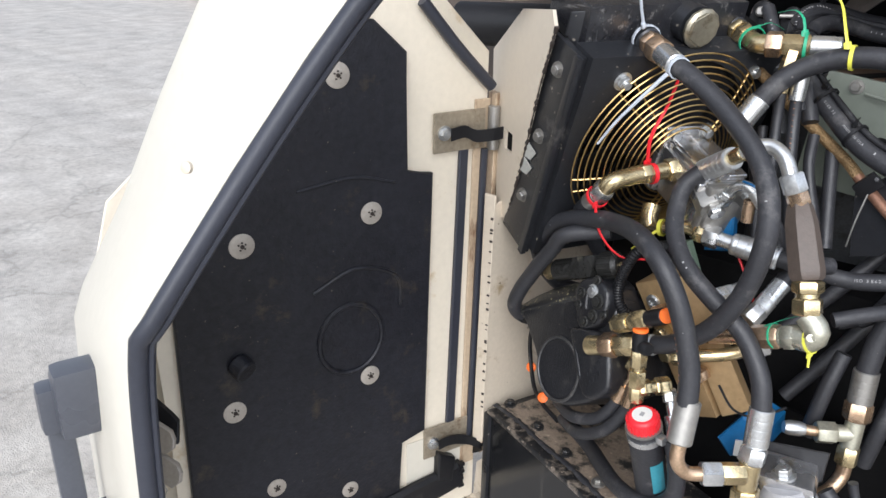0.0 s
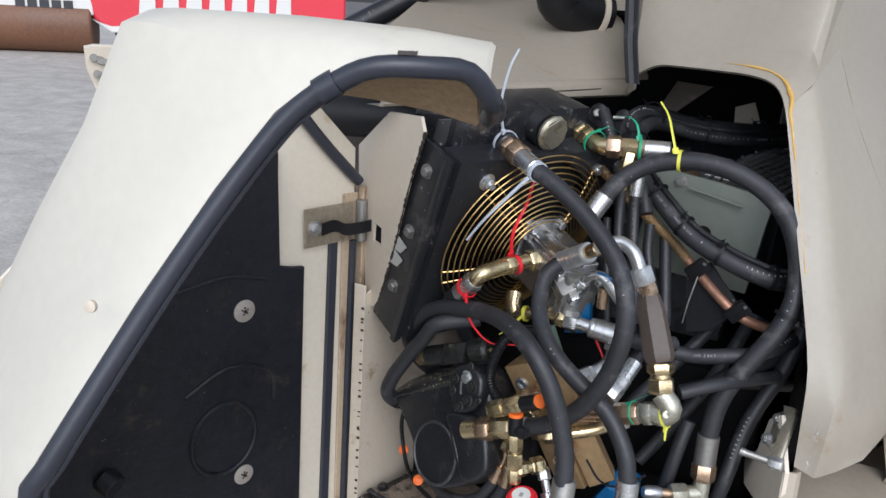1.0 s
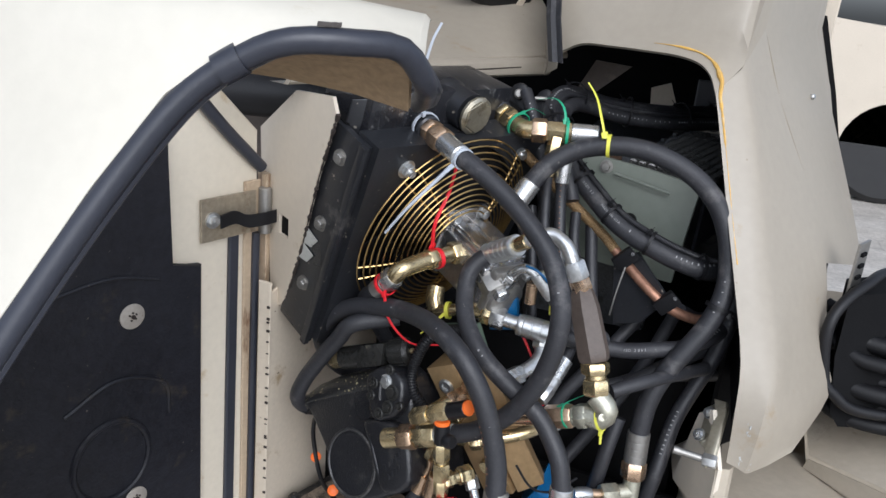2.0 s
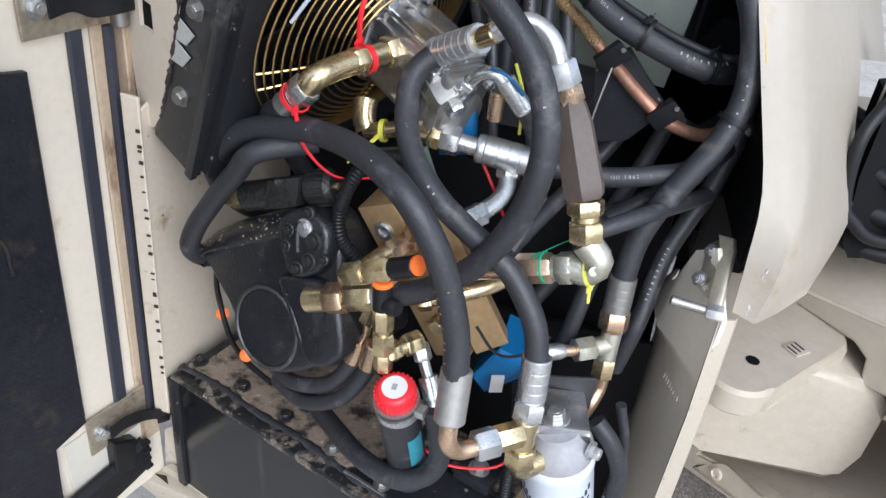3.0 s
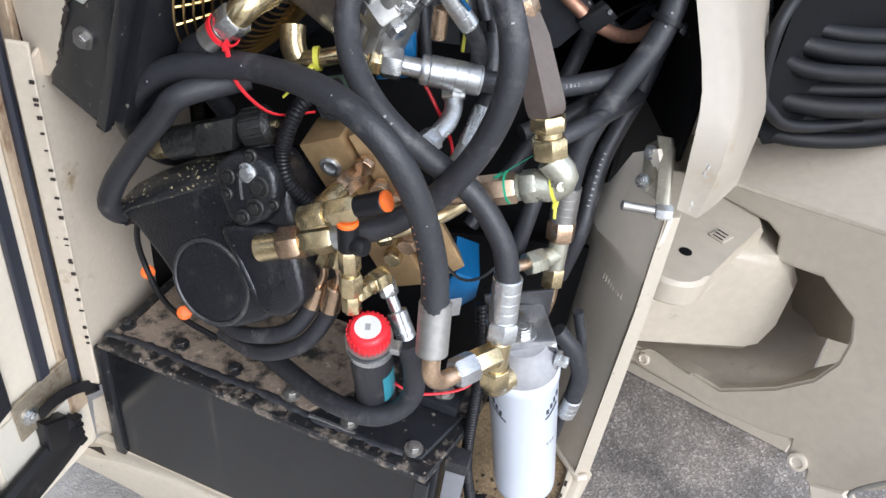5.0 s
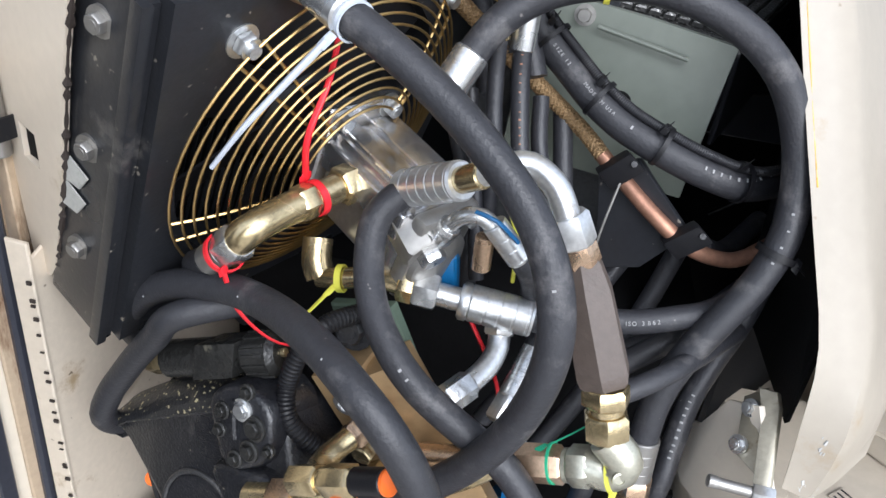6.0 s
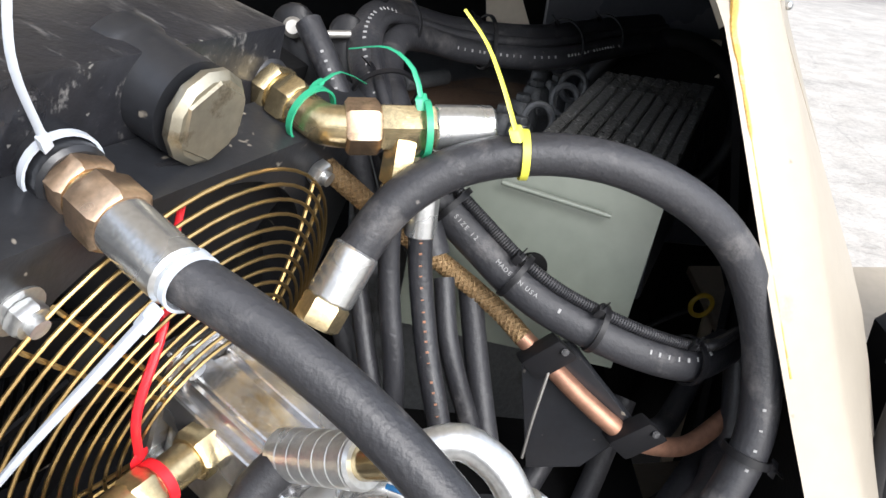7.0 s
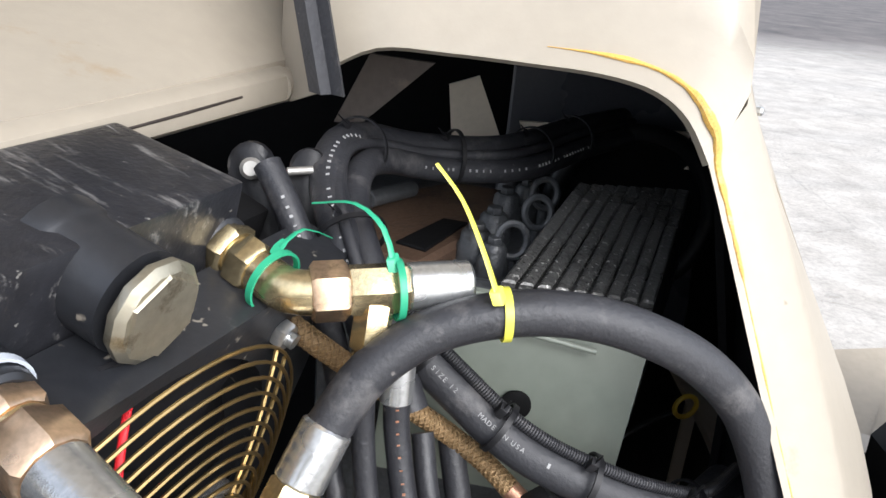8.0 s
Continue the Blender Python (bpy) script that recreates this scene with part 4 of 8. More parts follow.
for (a_, b_) in ((-0.2035, -0.075), (-0.2035, -0.045)):
    bm = BM()
    c0 = fan(a_, b_, -0.075)
    plate(bm, [c0 + E2 * 0.014 + EN * -0.01, c0 + E2 * 0.010 + EN * 0.022, c0 - E2 * 0.010 + EN * 0.012, c0 - E2 * 0.016 + EN * -0.012], E1 * -0.0015, 0)
    part("torn_label", bm, "label", cooler, "torn white paper label")
# header tank on the top of the cooler
header = thing("header_tank", (0.2, 0.2, 1.42), "scratched black steel header tank with welded bosses", "tank")
HE = V((0.42, 0.907, 0)).normalized()
HN = V((0.886, -0.41, -0.215)).normalized()
HU = HE.cross(HN)
HU = HU if HU.z > 0 else -HU
HC = V((0.215, 0.215, 1.445))
bm = BM()
obox(bm, HC - HE * 0.036 + HN * 0.005 - HU * 0.0035, HE, HN, HU, (0.308, 0.110, 0.083), 0.004)
part("body", bm, "scraped", header)
bm = BM()
plate(bm, [HC - HE * 0.175 + HN * 0.055 + HU * 0.03, HC - HE * 0.205 + HN * 0.03 + HU * 0.02, HC - HE * 0.205 + HN * 0.02 - HU * 0.06, HC - HE * 0.165 + HN * 0.06 - HU * 0.05], HN * 0.004, 0.001)
part("end_bracket", bm, "black", header)
capb, cape = V((0.247, 0.196, 1.449)), V((0.301, 0.168, 1.434))
ca = (cape - capb).normalized()
bm = BM()
lathe(bm, capb - ca * 0.012, ca, [(0, 0.0345), (0.013, 0.0340), (0.017, 0.0325), (0.020, 0.031), (0.064, 0.031)], 36)
part("boss", bm, "black", header)
bm = BM()
lathe(bm, cape - ca * 0.004, ca, [(0, 0.0305), (0.002, 0.0318), (0.006, 0.0318), (0.010, 0.027)], 12, 0.2)
lathe(bm, cape + ca * 0.004, ca, [(0, 0.0275), (0.004, 0.0255)], 6, 0.5)
part("plug_cap", bm, "plug", header, "zinc-plated screw plug")

# fan guard: rings of wire on a shallow dome, carried by bolted radial wires
guard = thing("fan_guard", fan(0, 0, 0.02), "bronze-coloured wire fan guard of concentric rings", "fan guard")


def dome(r):
    return 0.012 + 0.045 * (1 - (r / 0.18) ** 2)


for k in range(13):
    r = 0.064 + 0.0093 * k
    bm = BM()
    path = [fan(r * math.cos(a), r * math.sin(a), dome(r)) for a in [2 * math.pi * j / 56 for j in range(56)]]
    sweep(bm, path, 0.0014, 6, closed=True)
    part("ring_wire", bm, "bronze", guard)
for a0 in (135, 45, 270, 200, 340):
    for da in (-4.5, 4.5):
        bm = BM()
        a = radians(a0 + da)
        path = [fan(r * math.cos(a), r * math.sin(a), dome(r) - 0.003) for r in [0.062 + 0.0125 * j for j in range(10)]]
        sweep(bm, path, 0.0017, 6)
        part("radial_wire", bm, "bronze", guard)
for p in ((0.237, 0.054, 1.359), (0.349, 0.284, 1.363)):
    q = V(p)
    bm = BM()
    lathe(bm, q - EN * 0.03, EN, [(0, 0.010), (0.022, 0.010), (0.0222, 0.0165), (0.025, 0.0165), (0.0252, 0.012), (0.028, 0.012), (0.0282, 0.0155), (0.0305, 0.0155), (0.0307, 0.006), (0.046, 0.006)], 24)
    hexa(bm, q + EN * 0.001, q + EN * 0.011, 0.0115)
    part("mount_bolt", bm, "zinc", guard, "zinc mounting bolt with washers")
# fan behind the guard
fanob = thing("cooling_fan", fan(0, 0, -0.03), "dark plastic cooling fan behind the guard", "fan")
bm = BM()
lathe(bm, fan(0, 0, -0.05), EN, [(0, 0.055), (0.03, 0.055), (0.036, 0.048)], 28)
part("hub", bm, "plastic", fanob)
for k in range(7):
    a = 2 * math.pi * k / 7
    bm = BM()
    pr = []
    for r in (0.05, 0.09, 0.13, 0.168):
        w = 0.030 + 0.06 * r
        c, s = math.cos(a), math.sin(a)
        pr.append([fan(r * c - s * w, r * s + c * w, -0.045), fan(r * c, r * s, -0.028), fan(r * c + s * w, r * s - c * w, -0.015)])
    skin(bm, pr, EN * -0.003)
    part("blade", bm, "plastic", fanob)

# hydraulic motor that drives the fan
motor = thing("fan_motor", fan(0, 0, 0.08), "cast aluminium hydraulic gear motor with oil stains", "hydraulic motor")
MC = fan(0.008, -0.005, 0.10)
ML = V((0.80, -0.50, -0.30)).normalized()
MX = E1 - ML * E1.dot(ML)
MX.normalize()
MY = ML.cross(MX)
MY = MY if MY.z > 0 else -MY


def motor_at(x, y, l):
    return MC + MX * x + MY * y + ML * l


bm = BM()
obox(bm, motor_at(0.004, 0.006, -0.066), MX, MY, ML, (0.098, 0.118, 0.016), 0.006, 3)
part("mount_flange", bm, "alu", motor)
bm = BM()
obox(bm, motor_at(0.004, -0.006, 0.000), MX, MY, ML, (0.074, 0.094, 0.118), 0.014, 4)
part("body", bm, "alu", motor)
# extruded ribs along the body
for x, w in ((-0.022, 0.020), (0.020, 0.034)):
    bm = BM()
    obox(bm, motor_at(x + 0.004, 0.042, -0.002), MX, MY, ML, (w, 0.007, 0.112), 0.003, 3)
    part("rib", bm, "alu", motor)
bm = BM()
obox(bm, motor_at(-0.036, 0.016, -0.002), MX, MY, ML, (0.010, 0.030, 0.112), 0.0035, 3)
part("rib", bm, "alu", motor)
bm = BM()
obox(bm, motor_at(0.004, -0.012, 0.066), MX, MY, ML, (0.076, 0.098, 0.018), 0.016, 4)
lathe(bm, motor_at(0.004, -0.022, 0.070), ML, [(0, 0.036), (0.010, 0.034), (0.014, 0.028), (0.018, 0.014)], 28)
part("end_cover", bm, "greysteel", motor, "grey cast end cover")
for x, y in ((-0.030, 0.052), (0.030, 0.056), (-0.036, -0.042), (0.040, -0.042)):
    bolt(motor, motor_at(x, y, -0.059), ML, 0.0085, 0.010, "zinc")
for x, y in ((-0.024, 0.022), (0.030, 0.022), (-0.024, -0.046), (0.032, -0.046)):
    bolt(motor, motor_at(x, y, 0.074), ML, 0.0065, 0.007, "zinc", False)

# ---- open door ----
door = thing("bay_door", (-0.045, 0.09, 0.45), "open cream bay door with black foam lining and rubber seal", "door")
DU = V((-0.304, -0.953, 0)).normalized()
DN = V((0.953, -0.304, 0)).normalized()
DH = V((-0.045, 0.09, 0))


def on_door(a, z, d=0.0):
    """a metres from the hinge along the door, at height z, d metres proud of its inner face."""
    return DH + DU * a + DN * d + V((0, 0, z))


# main inner sheet
bm = BM()
plate(bm, [on_door(0.0, 0.40), on_door(0.0, 1.372), on_door(0.10, 1.47), on_door(0.30, 1.52), on_door(0.66, 1.20), on_door(0.72, 1.0), on_door(0.72, 0.40)], DN * -0.006)
part("inner_sheet", bm, "cream_stained", door)
# foam lining
bm = BM()
plate(bm, [on_door(a, z, 0.016) for a, z in ((0.235, 1.437), (0.175, 1.383), (0.178, 1.178), (0.122, 1.17), (0.134, 0.63), (0.19, 0.622), (0.195, 0.46), (0.60, 0.46), (0.592, 1.015), (0.42, 1.30), (0.30, 1.44))], DN * -0.015, 0.003)
part("foam_lining", bm, "foam", door, "scuffed black foam lining")
# pressed ring and gouges in the foam
bm = BM()
path = [on_door(0.292 + 0.062 * math.cos(a), 0.885 + 0.068 * math.sin(a), 0.0165) for a in [radians(10 * k) for k in range(36)]]
sweep(bm, path, 0.0052, 8, closed=True)
part("pressed_ring", bm, "foam", door)
bm = BM()
sweep(bm, spline([on_door(0.38, 1.175, 0.016), on_door(0.28, 1.185, 0.017), on_door(0.20, 1.165, 0.016)], 0.01), 0.003, 6)
sweep(bm, spline([on_door(0.36, 0.99, 0.016), on_door(0.28, 1.02, 0.017), on_door(0.20, 0.99, 0.0165), on_door(0.19, 0.93, 0.016)], 0.01), 0.0036, 6)
part("crease", bm, "foam", door)
for a, z, r in ((0.302, 1.355, 0.021), (0.247, 1.117, 0.020), (0.476, 1.101, 0.021), (0.256, 0.798, 0.019), (0.512, 0.804, 0.020), (0.304, 0.555, 0.017), (0.45, 0.62, 0.018)):
    w_ = BM()
    p = on_door(a, z, 0.0155)
    lathe(w_, p, DN, [(0, r), (0.0022, r), (0.003, r * 0.93)], 28)
    lathe(w_, p + DN * 0.0025, DN, [(0, r * 0.30), (0.001, r * 0.28)], 18)
    wo = part("washer", w_, "washer", door, "large dull steel washer")
    sb = BM()
    hexa(sb, p + DN * 0.003, p + DN * 0.007, 0.0035)
    for ang in (0.5, 1.6, 2.7, 3.9, 5.2):
        q = p + DN * 0.003 + (DU * math.cos(ang) + V((0, 0, 1)) * math.sin(ang)) * r * 0.30
        lathe(sb, q, DN, [(0, 0.0018), (0.0018, 0.0014)], 6)
    part("star_clip", sb, "chip", wo)
# stub of a torn plug in the foam
bm = BM()
cyl(bm, on_door(0.50, 0.895, 0.012), on_door(0.49, 0.885, 0.035), 0.020, 14)
part("foam_plug", bm, "foam", door)
# strips along the hinge side
bm = BM()
plate(bm, [on_door(0.062, 1.205, 0.009), on_door(0.043, 1.205, 0.009), on_door(0.058, 0.62, 0.009), on_door(0.078, 0.62, 0.009)], DN * -0.009, 0.002)
part("rubber_strip", bm, "seal", door, "flat black rubber strip")
bm = BM()
sweep(bm, spline([on_door(0.010, 1.20, 0.010), on_door(0.016, 0.9, 0.010), on_door(0.022, 0.56, 0.010)], 0.03), 0.007, 8)
part("edge_seal", bm, "seal", door, "dusty hinge-side seal")
bm = BM()
plate(bm, [on_door(0.030, 1.29, 0.006), on_door(-0.004, 1.29, 0.006), on_door(0.004, 0.50, 0.006), on_door(0.040, 0.50, 0.006)], DN * -0.006, 0.002)
part("hinge_flange", bm, "hingestain", door, "rust-stained cream hinge flange")
bm = BM()
sweep(bm, spline([on_door(0.145, 1.462, 0.012), on_door(0.075, 1.385, 0.012), on_door(0.0, 1.312, 0.012)], 0.02), 0.010, 10)
part("slant_seal", bm, "seal", door, "slanting black rubber seal")
bm = BM()
plate(bm, [on_door(0.17, 0.60, 0.004), on_door(0.0, 0.60, 0.004), on_door(0.02, 0.47, 0.004), on_door(0.17, 0.46, 0.004)], DN * -0.003, 0.001)
part("lower_patch", bm, "cream_light", door)
# bottom seal along the door
bm = BM()
foot = spline([on_door(0.046, 0.490, 0.014), on_door(0.068, 0.487, 0.016), on_door(0.11, 0.482, 0.018), on_door(0.18, 0.476, 0.020), on_door(0.4, 0.455, 0.022), on_door(0.62, 0.44, 0.022)], 0.012)
skin(bm, [[p + V((0, 0, 0.030)), p + DN * 0.008 + V((0, 0, 0.022)), p + DN * 0.009, p + DN * 0.012 + V((0, 0, -0.006)), p + DN * 0.012 + V((0, 0, -0.024)), p + V((0, 0, -0.032))] for p in foot], DN * -0.008)
part("bottom_seal", bm, "plastic", door, "flat ribbed black rubber seal along the foot")
bm = BM()
for k in range(7):
    p = on_door(0.046 + 0.001 * random.random(), 0.462 + 0.009 * k, 0.020)
    obox(bm, p, DU, DN, (0, 0, 1), (random.uniform(0.006, 0.016), 0.012, 0.007), 0.0015)
part("torn_end", bm, "plastic", door, "torn ragged end of the seal")
bm = BM()
plate(bm, [on_door(0.104, 0.566, 0.024), on_door(0.062, 0.540, 0.024), on_door(0.072, 0.485, 0.028), on_door(0.108, 0.500, 0.028)], DN * -0.022, 0.003)
part("seal_block", bm, "plastic", door, "cut end of a rubber profile")
# hinges
for zc, a0 in ((1.238, 0.118), (0.588, 0.132)):
    hg = BM()
    plate(hg, [on_door(a0, zc + 0.036, 0.010), on_door(0.01, zc + 0.036, 0.010), on_door(0.01, zc - 0.036, 0.010), on_door(a0, zc - 0.036, 0.010)], DN * -0.005, 0.001)
    hob = part("hinge_leaf", hg, "hingezinc", door, "stained zinc-plated hinge leaf")
    kb = BM()
    cyl(kb, on_door(-0.004, zc - 0.040, 0.016), on_door(-0.004, zc + 0.040, 0.016), 0.011, 16)
    part("hinge_knuckle", kb, "greysteel", hob)
    fb = BM()
    plate(fb, [on_door(-0.012, zc + 0.036, 0.018), on_door(-0.042, zc + 0.036, 0.030), on_door(-0.042, zc - 0.036, 0.030), on_door(-0.012, zc - 0.036, 0.018)], DN * -0.004, 0.001)
    part("fixed_leaf", fb, "greysteel", hob)
    st = BM()
    pts = [on_door(a0 - 0.028, zc - 0.002, 0.020), on_door(a0 - 0.055, zc + 0.002, 0.022), on_door(0.04, zc - 0.008, 0.026), on_door(0.0, zc - 0.006, 0.036), on_door(-0.042, zc - 0.002, 0.036)]
    if zc < 1:
        pts = pts[:3] + [on_door(0.006, zc - 0.030, 0.034), V((-0.045, 0.082, 0.530)), V((-0.020, 0.078, 0.560)), V((0.004, 0.070, 0.588))]
    sp = spline(pts, 0.006)
    skin(st, [[p + V((0, 0, 0.011)), p + V((0, 0, -0.011))] for p in sp], DN * 0.003)
    part("strap", st, "plastic", hob, "black rubber check strap")
    bolt(hob, on_door(a0 - 0.020, zc, 0.012), DN, 0.009, 0.007, "zinc")

# outer skin: second face, from the bent corner to the free edge, and the leaning top
free = [(0.085, -0.715, 0.42), (0.090, -0.712, 0.80), (0.094, -0.710, 1.00), (0.104, -0.704, 1.160), (0.118, -0.690, 1.200), (0.160, -0.600, 1.340), (0.205, -0.535, 1.450), (0.248, -0.495, 1.525), (0.290, -0.472, 1.562)]
corner = [(-0.250, -0.615, 0.42), (-0.250, -0.615, 0.80), (-0.250, -0.612, 0.95), (-0.248, -0.606, 1.05), (-0.225, -0.598, 1.10), (-0.140, -0.565, 1.24), (-0.065, -0.538, 1.38), (0.000, -0.515, 1.49), (0.045, -0.495, 1.598)]
topfree = [(0.290, -0.472, 1.562), (0.330, -0.455, 1.578), (0.370, -0.430, 1.580), (0.398, -0.395, 1.576), (0.408, -0.362, 1.548)]
topback = [(0.045, -0.495, 1.598), (0.06, -0.47, 1.612), (0.20, -0.420, 1.612), (0.32, -0.365, 1.606), (0.398, -0.330, 1.600)]
bm = BM()
rows = []
for k, (a, b) in enumerate(zip(free + topfree[1:], corner + topback[1:])):
    a, b = V(a), V(b)
    u = min(max((k - 6) / 3, 0.0), 1.0)
    bulge = V((0.012, -0.020, 0.01)).lerp(V((0, -0.006, 0.013)), u)
    rows.append([a + V((0.006 * (1 - u), 0.012, -0.004)), a + V((0.004 * (1 - u), -0.004, 0.004)), a.lerp(b, 0.10) + bulge * 0.7, a.lerp(b, 0.25) + bulge, a.lerp(b, 0.55) + bulge, a.lerp(b, 0.85) + bulge * 0.7, a.lerp(b, 0.95) + bulge * 0.3, b])
skin(bm, rows, (0.002, 0.009, -0.005))
part("outer_skin", bm, "cream_light", door, "pale cream outer skin")
# dusty liner under the leaning top
bm = BM()
skin(bm, [[(0.270, -0.440, 1.560), (0.330, -0.425, 1.572), (0.378, -0.400, 1.574), (0.398, -0.370, 1.556)], [(0.225, -0.380, 1.545), (0.285, -0.370, 1.550), (0.350, -0.360, 1.552), (0.396, -0.355, 1.545)],
          [(0.186, -0.320, 1.526), (0.247, -0.317, 1.525), (0.323, -0.321, 1.521), (0.389, -0.336, 1.514)]], (0, 0.006, 0.004))
part("top_liner", bm, "ochredirt", door, "dust-caked inner lining of the door top")
# main rubber seal round the free edge
bm = BM()
sl = [V(p) + V((0.010, 0.004, -0.002)) for p in free] + [V(p) + V((0.006, 0.000, -0.002)) for p in topfree[1:]] + [V((0.402, -0.326, 1.534)), V((0.389, -0.297, 1.522)), V((0.374, -0.272, 1.514))]
sweep(bm, spline(sl, 0.012), 0.0108, 14)
sweep(bm, [p + V((0.006, 0.010, -0.003)) for p in spline(sl, 0.012)], 0.0050, 8)
part("main_seal", bm, "seal", door, "thick black rubber door seal")
# joint sleeve and a torn nick in the seal
sl2 = spline(sl, 0.012)
mid = min(range(len(sl2)), key=lambda i: (sl2[i] - V((0.305, -0.468, 1.566))).length)
bm = BM()
sweep(bm, sl2[mid - 2:mid + 1], 0.0136, 14)
part("seal_joint", bm, "seal", door, "butt joint in the seal")
nick = min(range(len(sl2)), key=lambda i: (sl2[i] - V((0.362, -0.434, 1.574))).length)
bm = BM()
for k in range(3):
    obox(bm, sl2[nick] + V((0.004 * k - 0.004, -0.006 + 0.003 * k, 0.0125)), (1, 0.5, 0.1 * k), (-0.5, 1, 0), (0, 0.3, 1), (0.012 - 0.003 * k, 0.003, 0.004), 0.0008)
part("torn_nick", bm, "chip", door, "torn nick in the rubber")
bm = BM()
lathe(bm, V((0.190, -0.628, 1.352)) + V((-0.03, -0.02, 0.004)), (0.25, -0.95, 0.2), [(0, 0.006), (0.004, 0.006), (0.005, 0.004)], 16)
part("screw_plug", bm, "cream_worn", door)
# latch tongues and the wire-backed foil by the corner
bm = BM()
plate(bm, [(-0.085, -0.612, 1.000), (-0.046, -0.591, 0.959), (-0.036, -0.587, 0.950), (-0.024, -0.598, 0.925), (-0.034, -0.604, 0.922), (-0.060, -0.612, 0.950), (-0.095, -0.625, 0.96)], (-0.004, 0.006, 0), 0.001)
part("latch_back", bm, "plastic", door, "black rubber latch plate")
for dz, dx in ((0.0, 0.0), (-0.037, 0.021)):
    bm = BM()
    tongue = [(-0.060, -0.630, 0.978), (-0.047, -0.626, 0.974), (-0.007, -0.615, 0.963), (0.003, -0.617, 0.955), (0.005, -0.621, 0.944), (-0.001, -0.630, 0.938), (-0.012, -0.632, 0.940), (-0.040, -0.636, 0.949), (-0.060, -0.640, 0.955)]
    plate(bm, [V(p) + V((dx, -0.008 * (dx > 0), dz)) for p in tongue], (-0.004, 0.007, -0.002), 0.0012)
    part("latch_plate", bm, "washer", door, "bent steel latch tongue")
bm = BM()
plate(bm, [(-0.170, -0.560, 1.010), (-0.164, -0.539, 1.030), (-0.110, -0.562, 0.86), (-0.108, -0.566, 0.70), (-0.150, -0.585, 0.70), (-0.150, -0.58, 0.93)], (-0.003, 0.002, 0), 0)
part("backing_foil", bm, "cream_stained", door, "creased pale backing foil")
bm = BM()
for k in range(9):
    z = 1.01 - 0.028 * k
    c0 = V((-0.152 + 0.003 * k, -0.562 - 0.002 * k, z))
    ring = [c0 + V((0.013 * math.cos(a), 0.004 * math.cos(a) - 0.002, 0.016 * math.sin(a))) for a in [math.pi / 3 * j for j in range(6)]]
    sweep(bm, ring, 0.0009, 5, closed=True)
part("hex_mesh", bm, "greysteel", door, "fine hexagon wire mesh")
# grip on the outside
grip = BM()
hb = V((-0.044, -0.70, 1.042))
obox(grip, hb, (1, -0.3, 0), (0.3, 1, 0), (0, 0, 1), (0.042, 0.06, 0.090), 0.012)
obox(grip, hb + V((-0.022, -0.02, -0.012)), (1, -0.3, 0), (0.3, 1, 0), (0, 0, 1), (0.034, 0.045, 0.062), 0.010)
obox(grip, hb + V((-0.030, -0.02, -0.12)), (1, -0.3, 0), (0.3, 1, 0), (0, 0, 1), (0.020, 0.03, 0.19), 0.008)
obox(grip, hb + V((-0.005, -0.005, -0.20)), (1, -0.3, 0), (0.3, 1, 0), (0, 0, 1), (0.075, 0.05, 0.04), 0.010)
part("grip", grip, "lens", door, "dark grey plastic grip")

# ---- hoses and fittings ----


def straight(parent, name, a, b, kind, r, material, label=""):
    """One piece of a fitting from a to b: hex, cyl, ferrule or collar."""
    bm = BM()
    a, b = V(a), V(b)
    d = (b - a).length
    if kind == "hex":
        hexa(bm, a, b, r, random.random())
    elif kind == "ferrule":
        prof = [(0, r * 0.93), (0.0012, r)]
        k = max(3, int(d / 0.013))
        w = (d - 0.006) / k
        for i in range(k):
            s = 0.003 + w * i
            prof += [(s, r), (s + w * 0.80, r), (s + w * 0.84, r * 0.978), (s + w * 0.96, r * 0.978)]
        prof += [(d - 0.0025, r), (d, r * 0.90)]
        lathe(bm, a, b - a, prof, 28)
        return part(name, bm, material, parent, label, 15)
    elif kind == "collar":
        lathe(bm, a, b - a, [(0, r * 0.8), (d * 0.25, r), (d * 0.75, r), (d, r * 0.8)], 20)
    else:
        cyl(bm, a, b, r, 20)
    return part(name, bm, material, parent, label)


def chain(parent, a, way, pieces):
    """Pieces in a row along a straight way: rows of (name, kind, length, radius, material). Returns the end."""
    p, t = V(a), V(way).normalized()
    for name, kind, length, r, material in pieces:
        straight(parent, name, p - t * 0.001, p + t * length, kind, r, material)
        p = p + t * length
    return p


def bend(parent, name, pts, r, material, label=""):
    bm = BM()
    sweep(bm, spline(pts, 0.006), r, 16)
    return part(name, bm, material, parent, label)


def marks(parent, path, r, face, a, b, material, size=0.0035, gap=0.0085, start=0.0):
    """Illegible print along a hose: short raised bars on the side that faces the point face."""
    bm = BM()
    n = len(path)
    run = 0.0
    nxt = start
    for i in range(int(n * a), int(n * b) - 1):
        p, q = path[i], path[i + 1]
        t = (q - p).normalized()
        run += (q - p).length
        if run < nxt:
            continue
        nxt = run + gap * random.choice((0.75, 0.9, 1.0, 1.0, 2.2))
        o = V(face) - p
        o = (o - t * o.dot(t)).normalized()
        s = t.cross(o)
        obox(bm, p + o * r, t, s, o, (size * random.uniform(0.5, 1.2), size * 1.5, 0.0012), 0)
    ob = part("print_mark", bm, material, parent)
    tagged(ob, kind="stuff")
    return ob


def hose(pts, r, label, step=0.008, tex="rubber"):
    ob = thing("hose", pts[0], label, "hose", "hydraulic hoses in the engine bay")
    path = spline(pts, step)
    bm = BM()
    sweep(bm, path, r, 16)
    part("tube", bm, tex, ob)
    return ob, path


